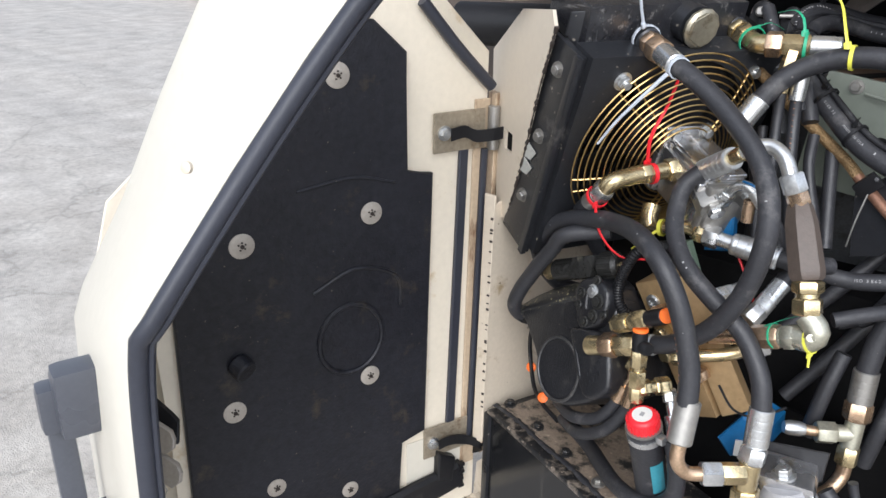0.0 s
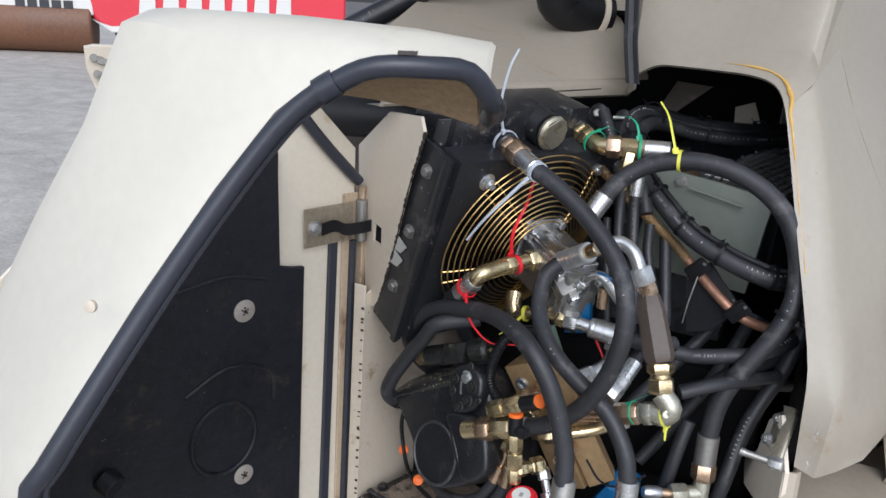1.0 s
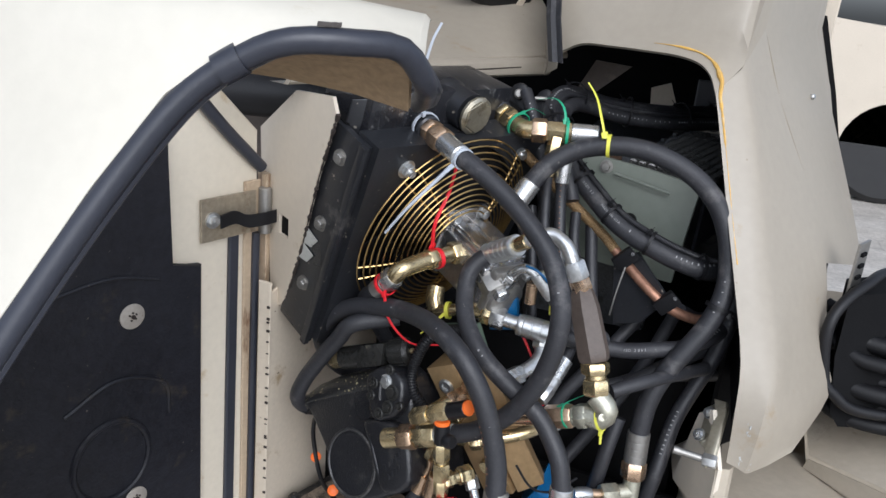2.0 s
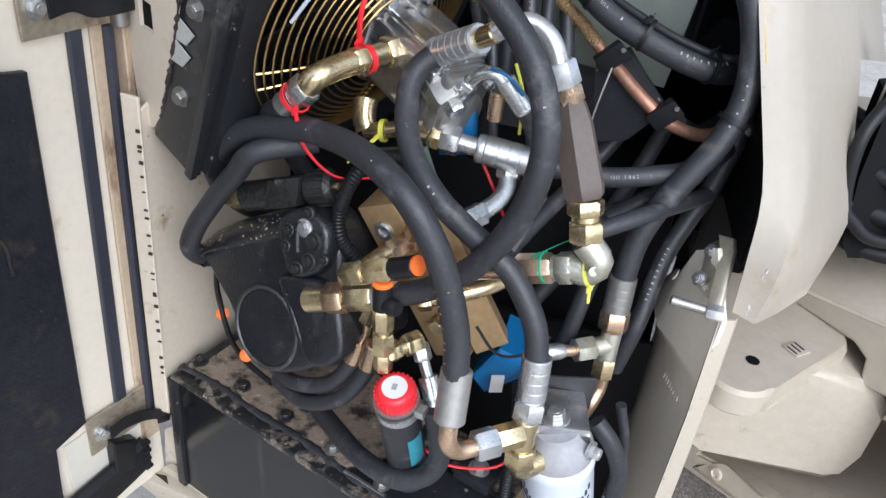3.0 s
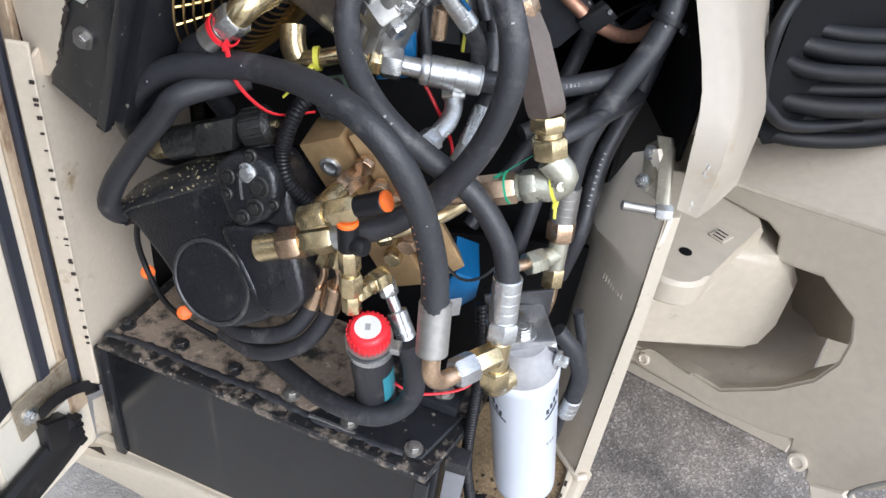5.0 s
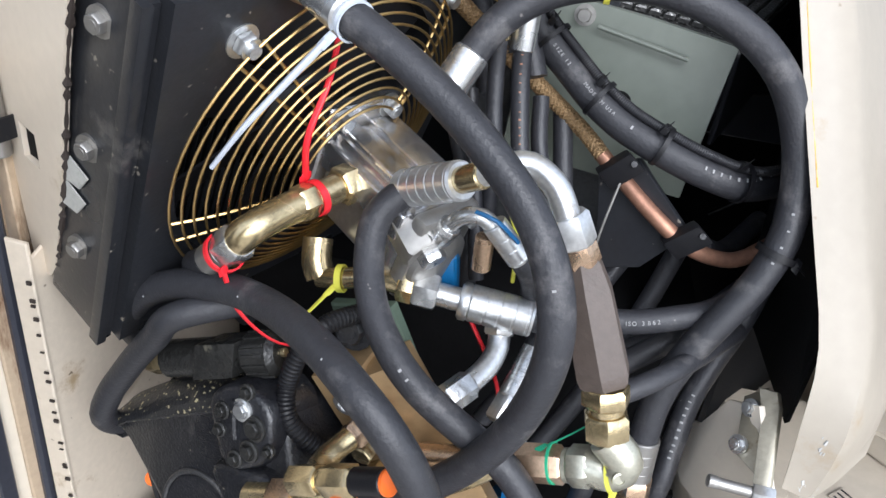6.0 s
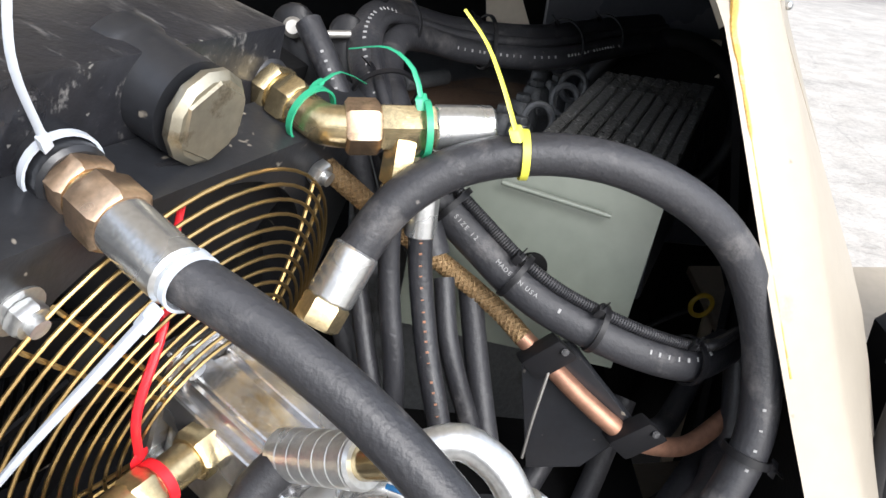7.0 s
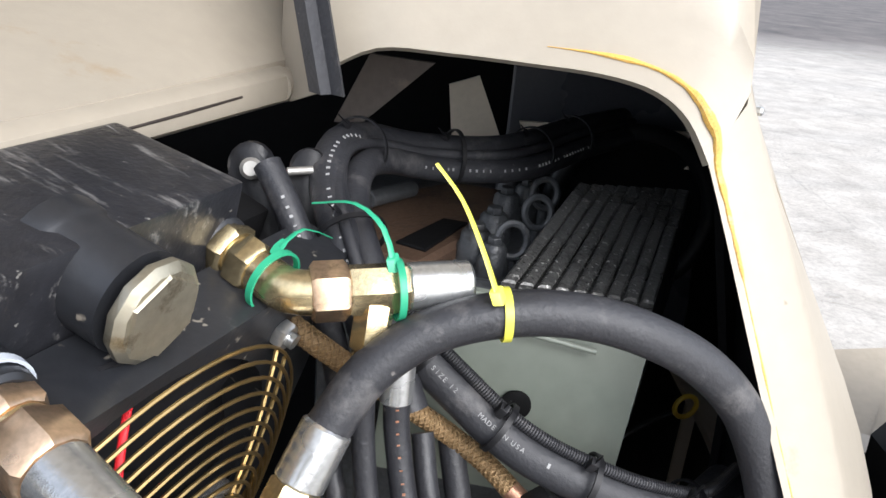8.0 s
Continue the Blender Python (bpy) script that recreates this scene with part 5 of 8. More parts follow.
EYE1, EYE2 = (0.5, -0.7, 1.5), (0.43, -0.22, 1.62)

# hose from the header tank, looping down to the pump
H1 = [(0.314, 0.050, 1.397), (0.358, 0.040, 1.376), (0.402, 0.028, 1.350), (0.442, 0.012, 1.322), (0.477, -0.006, 1.291), (0.501, -0.026, 1.256), (0.512, -0.040, 1.213), (0.508, -0.042, 1.162), (0.490, -0.036, 1.104), (0.456, -0.030, 1.046), (0.412, -0.032, 1.008), (0.374, -0.036, 0.992)]
h, path = hose(H1, 0.0142, "thick black rubber hydraulic hose looping down to the pump")
marks(h, path, 0.0142, EYE1, 0.45, 0.50, "whiteink", 0.002, 0.03)
d1 = V((-0.77, 0.60, 0.22)).normalized()
p = chain(h, V(H1[0]) - d1 * 0.012, d1, [("ferrule", "cyl", 0.048, 0.0165, "zinc"), ("nut", "hex", 0.026, 0.0205, "goldred"), ("collar", "cyl", 0.005, 0.0155, "gold"), ("nut", "hex", 0.014, 0.0195, "goldred")])
chain(h, p, d1, [("boss", "cyl", 0.035, 0.0205, "black")])
d2 = (V((0.262, -0.024, 0.944)) - V(H1[-1])).normalized()
chain(h, V(H1[-1]) - d2 * 0.006, d2, [("ferrule", "cyl", 0.030, 0.0160, "zincdull"), ("sleeve", "hex", 0.040, 0.0175, "gold"), ("nut", "hex", 0.026, 0.0205, "goldred"), ("collar", "cyl", 0.030, 0.016, "gold")])

# hose from the elbow above the block, looping to the filter tee
H2 = [(0.368, 0.103, 1.238), (0.344, 0.086, 1.211), (0.345, 0.062, 1.177), (0.359, 0.034, 1.151), (0.382, 0.010, 1.129), (0.409, -0.004, 1.108), (0.439, -0.010, 1.088), (0.469, -0.013, 1.069), (0.499, -0.018, 1.049), (0.523, -0.028, 1.023), (0.541, -0.038, 0.994), (0.551, -0.047, 0.955)]
h, path = hose(H2, 0.0138, "black rubber hydraulic hose running down to the filter")
marks(h, path, 0.0138, EYE1, 0.42, 0.48, "whiteink", 0.002, 0.006)
straight(h, "ferrule", (0.362, 0.108, 1.233), (0.418, 0.064, 1.272), "ferrule", 0.0172, "zincdull")
straight(h, "stem", (0.414, 0.066, 1.270), (0.436, 0.052, 1.286), "cyl", 0.0115, "gold")
bend(h, "elbow_tube", [(0.432, 0.055, 1.283), (0.450, 0.052, 1.296), (0.470, 0.055, 1.300), (0.490, 0.049, 1.291), (0.501, 0.043, 1.277), (0.508, 0.040, 1.262)], 0.0105, "zinc", "bent bright steel tube")
p = chain(h, (0.505, 0.042, 1.270), (0.022, -0.003, -0.042), [("nut", "hex", 0.026, 0.0165, "zinc"), ("nut", "hex", 0.018, 0.0150, "goldred")])
straight(h, "ferrule", (0.550, -0.044, 0.962), (0.5535, -0.053, 0.905), "ferrule", 0.0172, "zinc")

# brown hexagon check valve and the plated elbow below it
valve = thing("check_valve", (0.545, 0.02, 1.18), "brown-painted hexagonal check valve between plated unions", "valve")
bm = BM()
va, vb = V((0.522, 0.043, 1.236)), V((0.562, 0.006, 1.142))
d = (vb - va).length
lathe(bm, va, vb - va, [(0, 0.013), (0.008, 0.017), (0.03, 0.0215), (d - 0.012, 0.0235), (d - 0.004, 0.022), (d, 0.018)], 6, 0.35)
part("body", bm, "brownblock", valve)
p = chain(valve, vb, (0.012, -0.012, -0.05), [("nut", "hex", 0.016, 0.0205, "gold"), ("collar", "cyl", 0.008, 0.015, "gold"), ("nut", "hex", 0.022, 0.0200, "gold")])
eb = V((0.587, -0.010, 1.076))
bend(valve, "elbow", [p, eb + V((0.003, 0, 0.006)), eb + V((-0.004, 0.001, -0.010)), V((0.560, -0.004, 1.063))], 0.0165, "olivezinc", "dull olive-zinc forged elbow")
bm = BM()
lathe(bm, eb + V((0.0, -0.0155, 0.001)), (0.3, -0.9, 0.3), [(0, 0.0065), (0.0022, 0.0062), (0.0026, 0.0048), (0.0014, 0.0044)], 18)
part("forging_mark", bm, "olivezinc", valve)
chain(valve, (0.566, -0.006, 1.064), (-0.82, 0.18, -0.36), [("nut", "hex", 0.018, 0.0185, "olivezinc"), ("collar", "cyl", 0.006, 0.015, "olivezinc"), ("tube_nut", "hex", 0.045, 0.0175, "goldred"), ("tube", "cyl", 0.10, 0.012, "goldred")])

# big arching hose over the pump
H3 = [(0.471, -0.115, 0.958), (0.464, -0.105, 1.009), (0.449, -0.101, 1.061), (0.429, -0.099, 1.108), (0.404, -0.094, 1.143), (0.374, -0.080, 1.163), (0.336, -0.048, 1.166), (0.288, -0.005, 1.156), (0.234, 0.030, 1.142), (0.181, 0.048, 1.126), (0.132, 0.058, 1.099), (0.098, 0.070, 1.055), (0.090, 0.100, 1.00), (0.110, 0.14, 0.95), (0.15, 0.18, 0.93)]
h, path = hose(H3, 0.0148, "thick black rubber hose arching over the pump")
marks(h, path, 0.0148, (0.1, -0.5, 0.9), 0.02, 0.17, "orangeink", 0.0014, 0.0065)
marks(h, path, 0.0148, EYE1, 0.15, 0.85, "whiteink", 0.0011, 0.14)
straight(h, "ferrule", (0.470, -0.108, 0.972), (0.473, -0.128, 0.912), "cyl", 0.0178, "greysteel")
bend(h, "elbow", [(0.473, -0.126, 0.916), (0.476, -0.132, 0.885), (0.488, -0.122, 0.866), (0.508, -0.105, 0.864)], 0.0105, "goldred", "coppery bent pipe")
chain(h, (0.504, -0.108, 0.864), (0.045, 0.033, 0.004), [("nut", "hex", 0.028, 0.0185, "zinc")])
tee = thing("tee_fitting", (0.549, -0.075, 0.86), "yellow-zinc tee fitting on the filter head", "pipe fitting")
straight(tee, "branch", (0.523, -0.093, 0.866), (0.552, -0.072, 0.868), "hex", 0.0160, "gold")
straight(tee, "nut", (0.5535, -0.055, 0.905), (0.5535, -0.062, 0.882), "hex", 0.0195, "zinc")
straight(tee, "run", (0.5535, -0.062, 0.884), (0.555, -0.066, 0.836), "cyl", 0.0150, "gold")
straight(tee, "nut", (0.555, -0.066, 0.842), (0.557, -0.066, 0.812), "hex", 0.0200, "gold")
bend(tee, "outlet", [(0.557, -0.066, 0.818), (0.562, -0.058, 0.800), (0.580, -0.040, 0.800)], 0.0165, "gold")

# strand that curls from under the arch down behind the pump
H4 = [(0.240, 0.060, 1.115), (0.174, 0.030, 1.099), (0.148, 0.034, 1.066), (0.123, 0.040, 1.032), (0.100, 0.045, 0.997), (0.079, 0.047, 0.962), (0.066, 0.050, 0.925), (0.075, 0.075, 0.895), (0.11, 0.12, 0.88)]
hose(H4, 0.0138, "black rubber hose curling down behind the pump")

# hose with the yellow tie: tall arch from the cooler side to the tee by the end panel
H6 = [(0.390, 0.216, 1.326), (0.416, 0.232, 1.363), (0.455, 0.244, 1.390), (0.504, 0.248, 1.404), (0.554, 0.248, 1.406), (0.602, 0.248, 1.395), (0.647, 0.250, 1.372), (0.683, 0.252, 1.338), (0.707, 0.246, 1.294), (0.719, 0.232, 1.247), (0.719, 0.214, 1.200), (0.704, 0.198, 1.154), (0.680, 0.185, 1.111), (0.656, 0.173, 1.067), (0.640, 0.162, 1.017), (0.636, 0.152, 0.960)]
h, path = hose(H6, 0.0158, "thick black rubber hose in a tall arch with a yellow tie")
marks(h, path, 0.0158, EYE1, 0.62, 0.72, "whiteink", 0.0018, 0.012)
d6 = (V((0.377, 0.203, 1.300)) - V((0.390, 0.216, 1.326))).normalized()
chain(h, V((0.392, 0.218, 1.330)), d6, [("ferrule", "cyl", 0.042, 0.0178, "zinc"), ("nut", "hex", 0.02, 0.018, "gold")])
straight(h, "ferrule", (0.636, 0.153, 0.968), (0.638, 0.146, 0.915), "ferrule", 0.0185, "greysteel")
tee6 = thing("tee_fitting", (0.64, 0.135, 0.86), "olive-zinc tee fitting beside the end panel", "pipe fitting")
straight(tee6, "nut", (0.638, 0.146, 0.917), (0.640, 0.140, 0.888), "hex", 0.0205, "goldred")
straight(tee6, "run", (0.640, 0.140, 0.890), (0.641, 0.132, 0.840), "cyl", 0.0140, "olivezinc")
straight(tee6, "branch", (0.640, 0.135, 0.866), (0.616, 0.118, 0.866), "cyl", 0.0130, "olivezinc")
straight(tee6, "branch_nut", (0.620, 0.120, 0.866), (0.596, 0.104, 0.866), "hex", 0.0175, "olivezinc")
straight(tee6, "stem", (0.597, 0.105, 0.866), (0.580, 0.094, 0.868), "cyl", 0.008, "goldred")
straight(tee6, "coupling", (0.582, 0.095, 0.868), (0.556, 0.078, 0.870), "collar", 0.0115, "zinc")
straight(tee6, "nut", (0.641, 0.133, 0.845), (0.642, 0.128, 0.815), "hex", 0.0165, "gold")
bend(tee6, "pipe", [(0.642, 0.128, 0.82), (0.642, 0.122, 0.795), (0.632, 0.10, 0.775), (0.615, 0.06, 0.775)], 0.011, "goldred")

# darker hose beside it
H7 = [(0.745, 0.330, 1.20), (0.745, 0.301, 1.149), (0.737, 0.284, 1.104), (0.724, 0.266, 1.059), (0.706, 0.248, 1.015), (0.689, 0.225, 0.971), (0.680, 0.196, 0.929), (0.672, 0.170, 0.880), (0.66, 0.17, 0.80)]
h, path = hose(H7, 0.0130, "matt black hose behind the arched one")
marks(h, path, 0.0130, EYE1, 0.55, 0.75, "whiteink", 0.0025, 0.006)
# printed hose crossing behind the check valve
H8 = [(0.49, 0.150, 1.105), (0.53, 0.165, 1.096), (0.576, 0.178, 1.090), (0.607, 0.182, 1.094), (0.640, 0.192, 1.100), (0.676, 0.211, 1.104), (0.715, 0.250, 1.115), (0.75, 0.33, 1.12)]
h8, path8 = hose(H8, 0.0130, "black rubber hose with white printed lettering")
# more dark hoses low in the bay
for pts, r in (([(0.60, 0.20, 1.02), (0.66, 0.23, 1.06), (0.74, 0.33, 1.08)], 0.013), ([(0.57, 0.22, 1.0), (0.64, 0.26, 1.02), (0.74, 0.36, 1.0)], 0.012), ([(0.66, 0.28, 1.14), (0.70, 0.34, 1.11), (0.75, 0.42, 1.12)], 0.012),
               ([(0.585, 0.10, 1.055), (0.64, 0.14, 1.07), (0.72, 0.25, 1.06)], 0.011), ([(0.60, 0.16, 0.98), (0.59, 0.14, 0.92), (0.58, 0.13, 0.84)], 0.012)):
    hose(pts, r, "dark rubber hose deep in the engine bay")

# insulated hose with conduit, tied along the grey panel
H9 = [(0.405, 0.335, 1.375), (0.440, 0.330, 1.340), (0.464, 0.322, 1.318), (0.490, 0.312, 1.297), (0.518, 0.300, 1.276), (0.550, 0.290, 1.258), (0.590, 0.282, 1.243), (0.635, 0.280, 1.228), (0.685, 0.290, 1.215), (0.73, 0.33, 1.21)]
h9, path9 = hose(H9, 0.0170, "black insulated air-conditioning hose with white print")
con, cpath = hose([V(p) + V((0.006, -0.004, 0.020)) for p in H9], 0.0048, "thin corrugated black conduit tied along a hose")
bm = BM()
for i in range(0, len(cpath) - 1):
    t = (cpath[i + 1] - cpath[i])
    for u in (0.0, 0.25, 0.5, 0.75):
        lathe(bm, cpath[i] + t * u, t, [(0, 0.0048), (0.0007, 0.0054), (0.0014, 0.0048)], 10)
part("rib", bm, "plastic", con)
# braided hose and copper pipe
H10a = [(0.322, 0.296, 1.384), (0.345, 0.300, 1.368), (0.375, 0.300, 1.345), (0.410, 0.312, 1.312), (0.449, 0.318, 1.281), (0.481, 0.322, 1.256), (0.514, 0.318, 1.232), (0.540, 0.302, 1.213)]
bm = BM()
braid = thing("braided_hose", H10a[0], "brown braided hose joined to a copper pipe", "hose")
pb = spline(H10a, 0.006)
sweep(bm, pb, 0.0078, 12)
part("tube", bm, "braid", braid)
bm = BM()
run = [0.0]
for a, b in zip(pb[:-1], pb[1:]):
    run.append(run[-1] + (b - a).length)
for k in range(12):
    strand = []
    for i in range(len(pb) - 1):
        t, s_, w_ = frame_of(pb[i + 1] - pb[i])
        for u in (0.0, 0.34, 0.67):
            q = pb[i].lerp(pb[i + 1], u)
            ang = 2 * math.pi * ((k % 6) / 6 + (1 if k < 6 else -1) * (run[i] + (run[i + 1] - run[i]) * u) / 0.034)
            strand.append(q + (s_ * math.cos(ang) + w_ * math.sin(ang)) * 0.0083)
    sweep(bm, strand, 0.0010, 5)
tagged(part("braid_wire", bm, "braid", braid, "crossed brown braid wires"), kind="stuff")
bend(braid, "copper_pipe", [(0.536, 0.304, 1.216), (0.555, 0.294, 1.203), (0.585, 0.274, 1.184), (0.612, 0.260, 1.168), (0.640, 0.258, 1.150), (0.675, 0.270, 1.135), (0.706, 0.285, 1.132), (0.745, 0.31, 1.15)], 0.0088, "copper", "copper pipe")
# hoses from the tee on the header
H11 = [(0.436, 0.252, 1.338), (0.438, 0.250, 1.308), (0.444, 0.240, 1.272), (0.452, 0.225, 1.235), (0.465, 0.205, 1.19), (0.48, 0.19, 1.12)]
h, path = hose(H11, 0.0095, "black hose with rust-coloured print")
marks(h, path, 0.0095, EYE1, 0.05, 0.8, "orangeink", 0.0015, 0.0040)
straight(h, "ferrule", (0.436, 0.252, 1.330), (0.436, 0.256, 1.372), "cyl", 0.0122, "zinc")
H12 = [(0.413, 0.244, 1.345), (0.414, 0.244, 1.312), (0.418, 0.236, 1.275), (0.425, 0.225, 1.23), (0.43, 0.22, 1.15)]
h, path = hose(H12, 0.0085, "thin matt black hose")
straight(h, "ferrule", (0.413, 0.244, 1.340), (0.414, 0.246, 1.372), "cyl", 0.0105, "gold")
for pts, r in (([(0.46, 0.30, 1.27), (0.47, 0.27, 1.22), (0.50, 0.25, 1.14)], 0.009), ([(0.39, 0.26, 1.28), (0.41, 0.22, 1.2), (0.43, 0.19, 1.1)], 0.008), ([(0.37, 0.28, 1.25), (0.40, 0.25, 1.17), (0.42, 0.2, 1.08)], 0.010), ([(0.485, 0.33, 1.25), (0.50, 0.30, 1.18), (0.52, 0.26, 1.1)], 0.011)):
    hose(pts, r, "dark hose hanging behind the fan motor")

# union row at the top: elbow, nuts, tee
un = thing("pipe_union", (0.40, 0.26, 1.41), "yellow-zinc elbow and nuts on the header tank", "pipe fitting")
uw = (V((0.352, 0.258, 1.412)) - V((0.285, 0.306, 1.434))).normalized()
ua = V((0.285, 0.306, 1.434)) - uw * 0.03
p = chain(un, ua, uw, [("boss", "cyl", 0.066, 0.0205, "black"), ("nut", "hex", 0.012, 0.0205, "gold"), ("collar", "cyl", 0.004, 0.015, "gold"), ("nut", "hex", 0.017, 0.0195, "gold")])
bend(un, "elbow", [p, p + uw * 0.015, V((0.362, 0.252, 1.410)), V((0.385, 0.250, 1.411))], 0.0152, "gold", "iridescent plated elbow")
uw2 = (V((0.486, 0.275, 1.414)) - V((0.372, 0.250, 1.411))).normalized()
p = chain(un, V((0.376, 0.250, 1.411)), uw2, [("nut", "hex", 0.024, 0.0205, "goldred"), ("tee_body", "hex", 0.040, 0.0180, "gold"), ("ferrule", "cyl", 0.044, 0.0165, "zinc")])
straight(un, "branch", (0.418, 0.255, 1.405), (0.415, 0.247, 1.372), "hex", 0.0135, "gold")

# fittings of the fan motor
rf = thing("pipe_union", (0.27, 0.06, 1.21), "bronze-plated elbow union on the fan motor with red ties", "pipe fitting")
ra = V((0.306, 0.122, 1.220))
rw = V((-0.045, -0.075, -0.006)).normalized()
p = chain(rf, ra - rw * 0.005, rw, [("nut", "hex", 0.018, 0.0190, "gold"), ("collar", "cyl", 0.030, 0.0135, "gold"), ("nut", "hex", 0.018, 0.0165, "gold")])
bend(rf, "elbow", [p - rw * 0.002, p + rw * 0.012, V((0.250, 0.030, 1.208)), V((0.236, 0.030, 1.192))], 0.0145, "gold")
p = chain(rf, V((0.240, 0.029, 1.196)), (-0.030, 0.012, -0.030), [("nut", "hex", 0.024, 0.0180, "zinc"), ("ferrule", "cyl", 0.030, 0.0150, "greysteel")])
hose([p, p + V((-0.03, 0.03, -0.03)), p + V((-0.04, 0.08, -0.08)), p + V((-0.02, 0.12, -0.15))], 0.0130, "black hose below the fan")
# long steel coupling with yellow-tied tube
sc_ = thing("quick_coupling", (0.43, 0.10, 1.13), "bright zinc steel coupling with plated nuts", "pipe fitting")
sa, sb_ = V((0.366, 0.100, 1.136)), V((0.500, 0.104, 1.124))
sw = (sb_ - sa).normalized()
p = chain(sc_, sa, sw, [("nut", "hex", 0.016, 0.0165, "gold"), ("nut", "hex", 0.022, 0.0185, "zinc"), ("stem", "cyl", 0.022, 0.0115, "zinc"), ("nut", "hex", 0.010, 0.0190, "zinc"), ("ferrule", "ferrule", 0.060, 0.0180, "zinc")])
bend(sc_, "tube", [sa + sw * 0.002, V((0.340, 0.102, 1.136)), V((0.308, 0.104, 1.126)), V((0.285, 0.11, 1.118))], 0.0105, "gold")
bend(sc_, "branch", [V((0.285, 0.112, 1.118)), V((0.278, 0.118, 1.13)), V((0.275, 0.13, 1.15))], 0.0150, "gold")
hose([p - sw * 0.004, p + V((0.03, 0.01, -0.004)), p + V((0.06, 0.05, -0.01))], 0.0130, "black hose from the coupling")
# cluster behind: small steel elbows
el = thing("pipe_elbow", (0.46, 0.08, 1.08), "bright bent steel tube with union nut", "pipe fitting")
bend(el, "tube", [(0.466, 0.110, 1.100), (0.468, 0.098, 1.088), (0.462, 0.078, 1.078), (0.446, 0.052, 1.070)], 0.0110, "zinc")
straight(el, "nut", (0.464, 0.124, 1.120), (0.467, 0.106, 1.096), "hex", 0.0155, "zinc")
straight(el, "end_nut", (0.450, 0.058, 1.071), (0.432, 0.034, 1.065), "hex", 0.0145, "zinc")
el = thing("pipe_elbow", (0.50, 0.08, 1.06), "zinc hose tail with ribbed ferrule", "pipe fitting")
straight(el, "ferrule", (0.505, 0.11, 1.085), (0.490, 0.070, 1.050), "ferrule", 0.0145, "zinc")
straight(el, "nut", (0.491, 0.072, 1.052), (0.482, 0.052, 1.036), "hex", 0.0150, "zinc")
hose([(0.503, 0.108, 1.083), (0.508, 0.135, 1.11), (0.505, 0.16, 1.16)], 0.0120, "short black hose behind the coupling")
el = thing("pipe_elbow", (0.42, 0.10, 1.22), "bright steel swivel elbow at the motor port", "pipe fitting")
bend(el, "tube", [(0.405, 0.100, 1.205), (0.418, 0.096, 1.222), (0.436, 0.094, 1.226), (0.455, 0.095, 1.210)], 0.0080, "zinc")
straight(el, "nut", (0.396, 0.104, 1.190), (0.408, 0.099, 1.210), "hex", 0.0125, "zinc")
straight(el, "ferrule", (0.446, 0.094, 1.222), (0.474, 0.098, 1.188), "ferrule", 0.0115, "zinc")
hose([(0.472, 0.098, 1.190), (0.486, 0.105, 1.165), (0.49, 0.13, 1.12)], 0.0095, "thin hose from the swivel elbow")
el = thing("motor_port", (0.38, 0.11, 1.20), "cast steel motor port block with plug", "pipe fitting")
straight(el, "body", (0.362, 0.118, 1.205), (0.392, 0.094, 1.180), "hex", 0.0260, "greysteel")
straight(el, "plug", (0.390, 0.096, 1.182), (0.400, 0.088, 1.174), "hex", 0.0130, "zinc")
straight(el, "stem", (0.44, 0.10, 1.205), (0.44, 0.10, 1.17), "cyl", 0.009, "goldred")

# ---- hydraulic pump ----
PU = V((0.851, -0.160, 0.500)).normalized()
PN = V((-0.327, -0.907, 0.265)).normalized()
PW = V((-0.411, 0.389, 0.824)).normalized()
PC = V((0.201, -0.007, 0.871))


def pump_at(a, b, d=0.0):
    return PC + PU * a + PW * b + PN * d


pump = thing("hydraulic_pump", pump_at(0.03, -0.05, -0.06), "black-painted cast hydraulic pump with round cover and bolts", "hydraulic pump")


def casting(outline, rims):
    """A cast body over an outline in the pump's plane: rims are rows of (depth, how far the outline draws in)."""
    bm = BM()
    n = len(outline)
    ca, cb = sum(p[0] for p in outline) / n, sum(p[1] for p in outline) / n
    fine = []
    for k in range(n):
        (a0, b0), (a1, b1), (a2, b2) = outline[k - 1], outline[k], outline[(k + 1) % n]
        for u, v in ((a0, b0), (a2, b2)):
            m = max(math.hypot(u - a1, v - b1), 1e-6)
            q = min(0.006, 0.35 * m) / m
            fine.append((a1 + (u - a1) * q, b1 + (v - b1) * q))
    rings = []
    for d, inset in rims:
        ring = []
        for a, b in fine:
            m = math.hypot(a - ca, b - cb)
            q = max(0.0, 1 - inset / m)
            ring.append(bm.verts.new(pump_at(ca + (a - ca) * q, cb + (b - cb) * q, d)))
        rings.append(ring)
    n = len(fine)
    for A, B in zip(rings[:-1], rings[1:]):
        for k in range(n):
            bm.faces.new((A[k], A[(k + 1) % n], B[(k + 1) % n], B[k]))
    bm.faces.new(rings[0][::-1])
    bm.faces.new(rings[-1])
    return bm


outline = [(-0.100, 0.118), (-0.060, 0.124), (0.0, 0.124), (0.070, 0.122), (0.120, 0.120), (0.150, 0.100), (0.142, 0.056), (0.136, -0.001), (0.126, -0.046), (0.088, -0.058), (0.046, -0.066), (0.001, -0.067), (-0.030, -0.056), (-0.046, -0.040), (-0.064, 0.036), (-0.086, 0.098)]
part("housing", casting(outline, [(-0.134, 0.0), (-0.016, 0.0), (-0.009, 0.0012), (-0.005, 0.0045), (-0.0035, 0.009)]), "casting", pump)
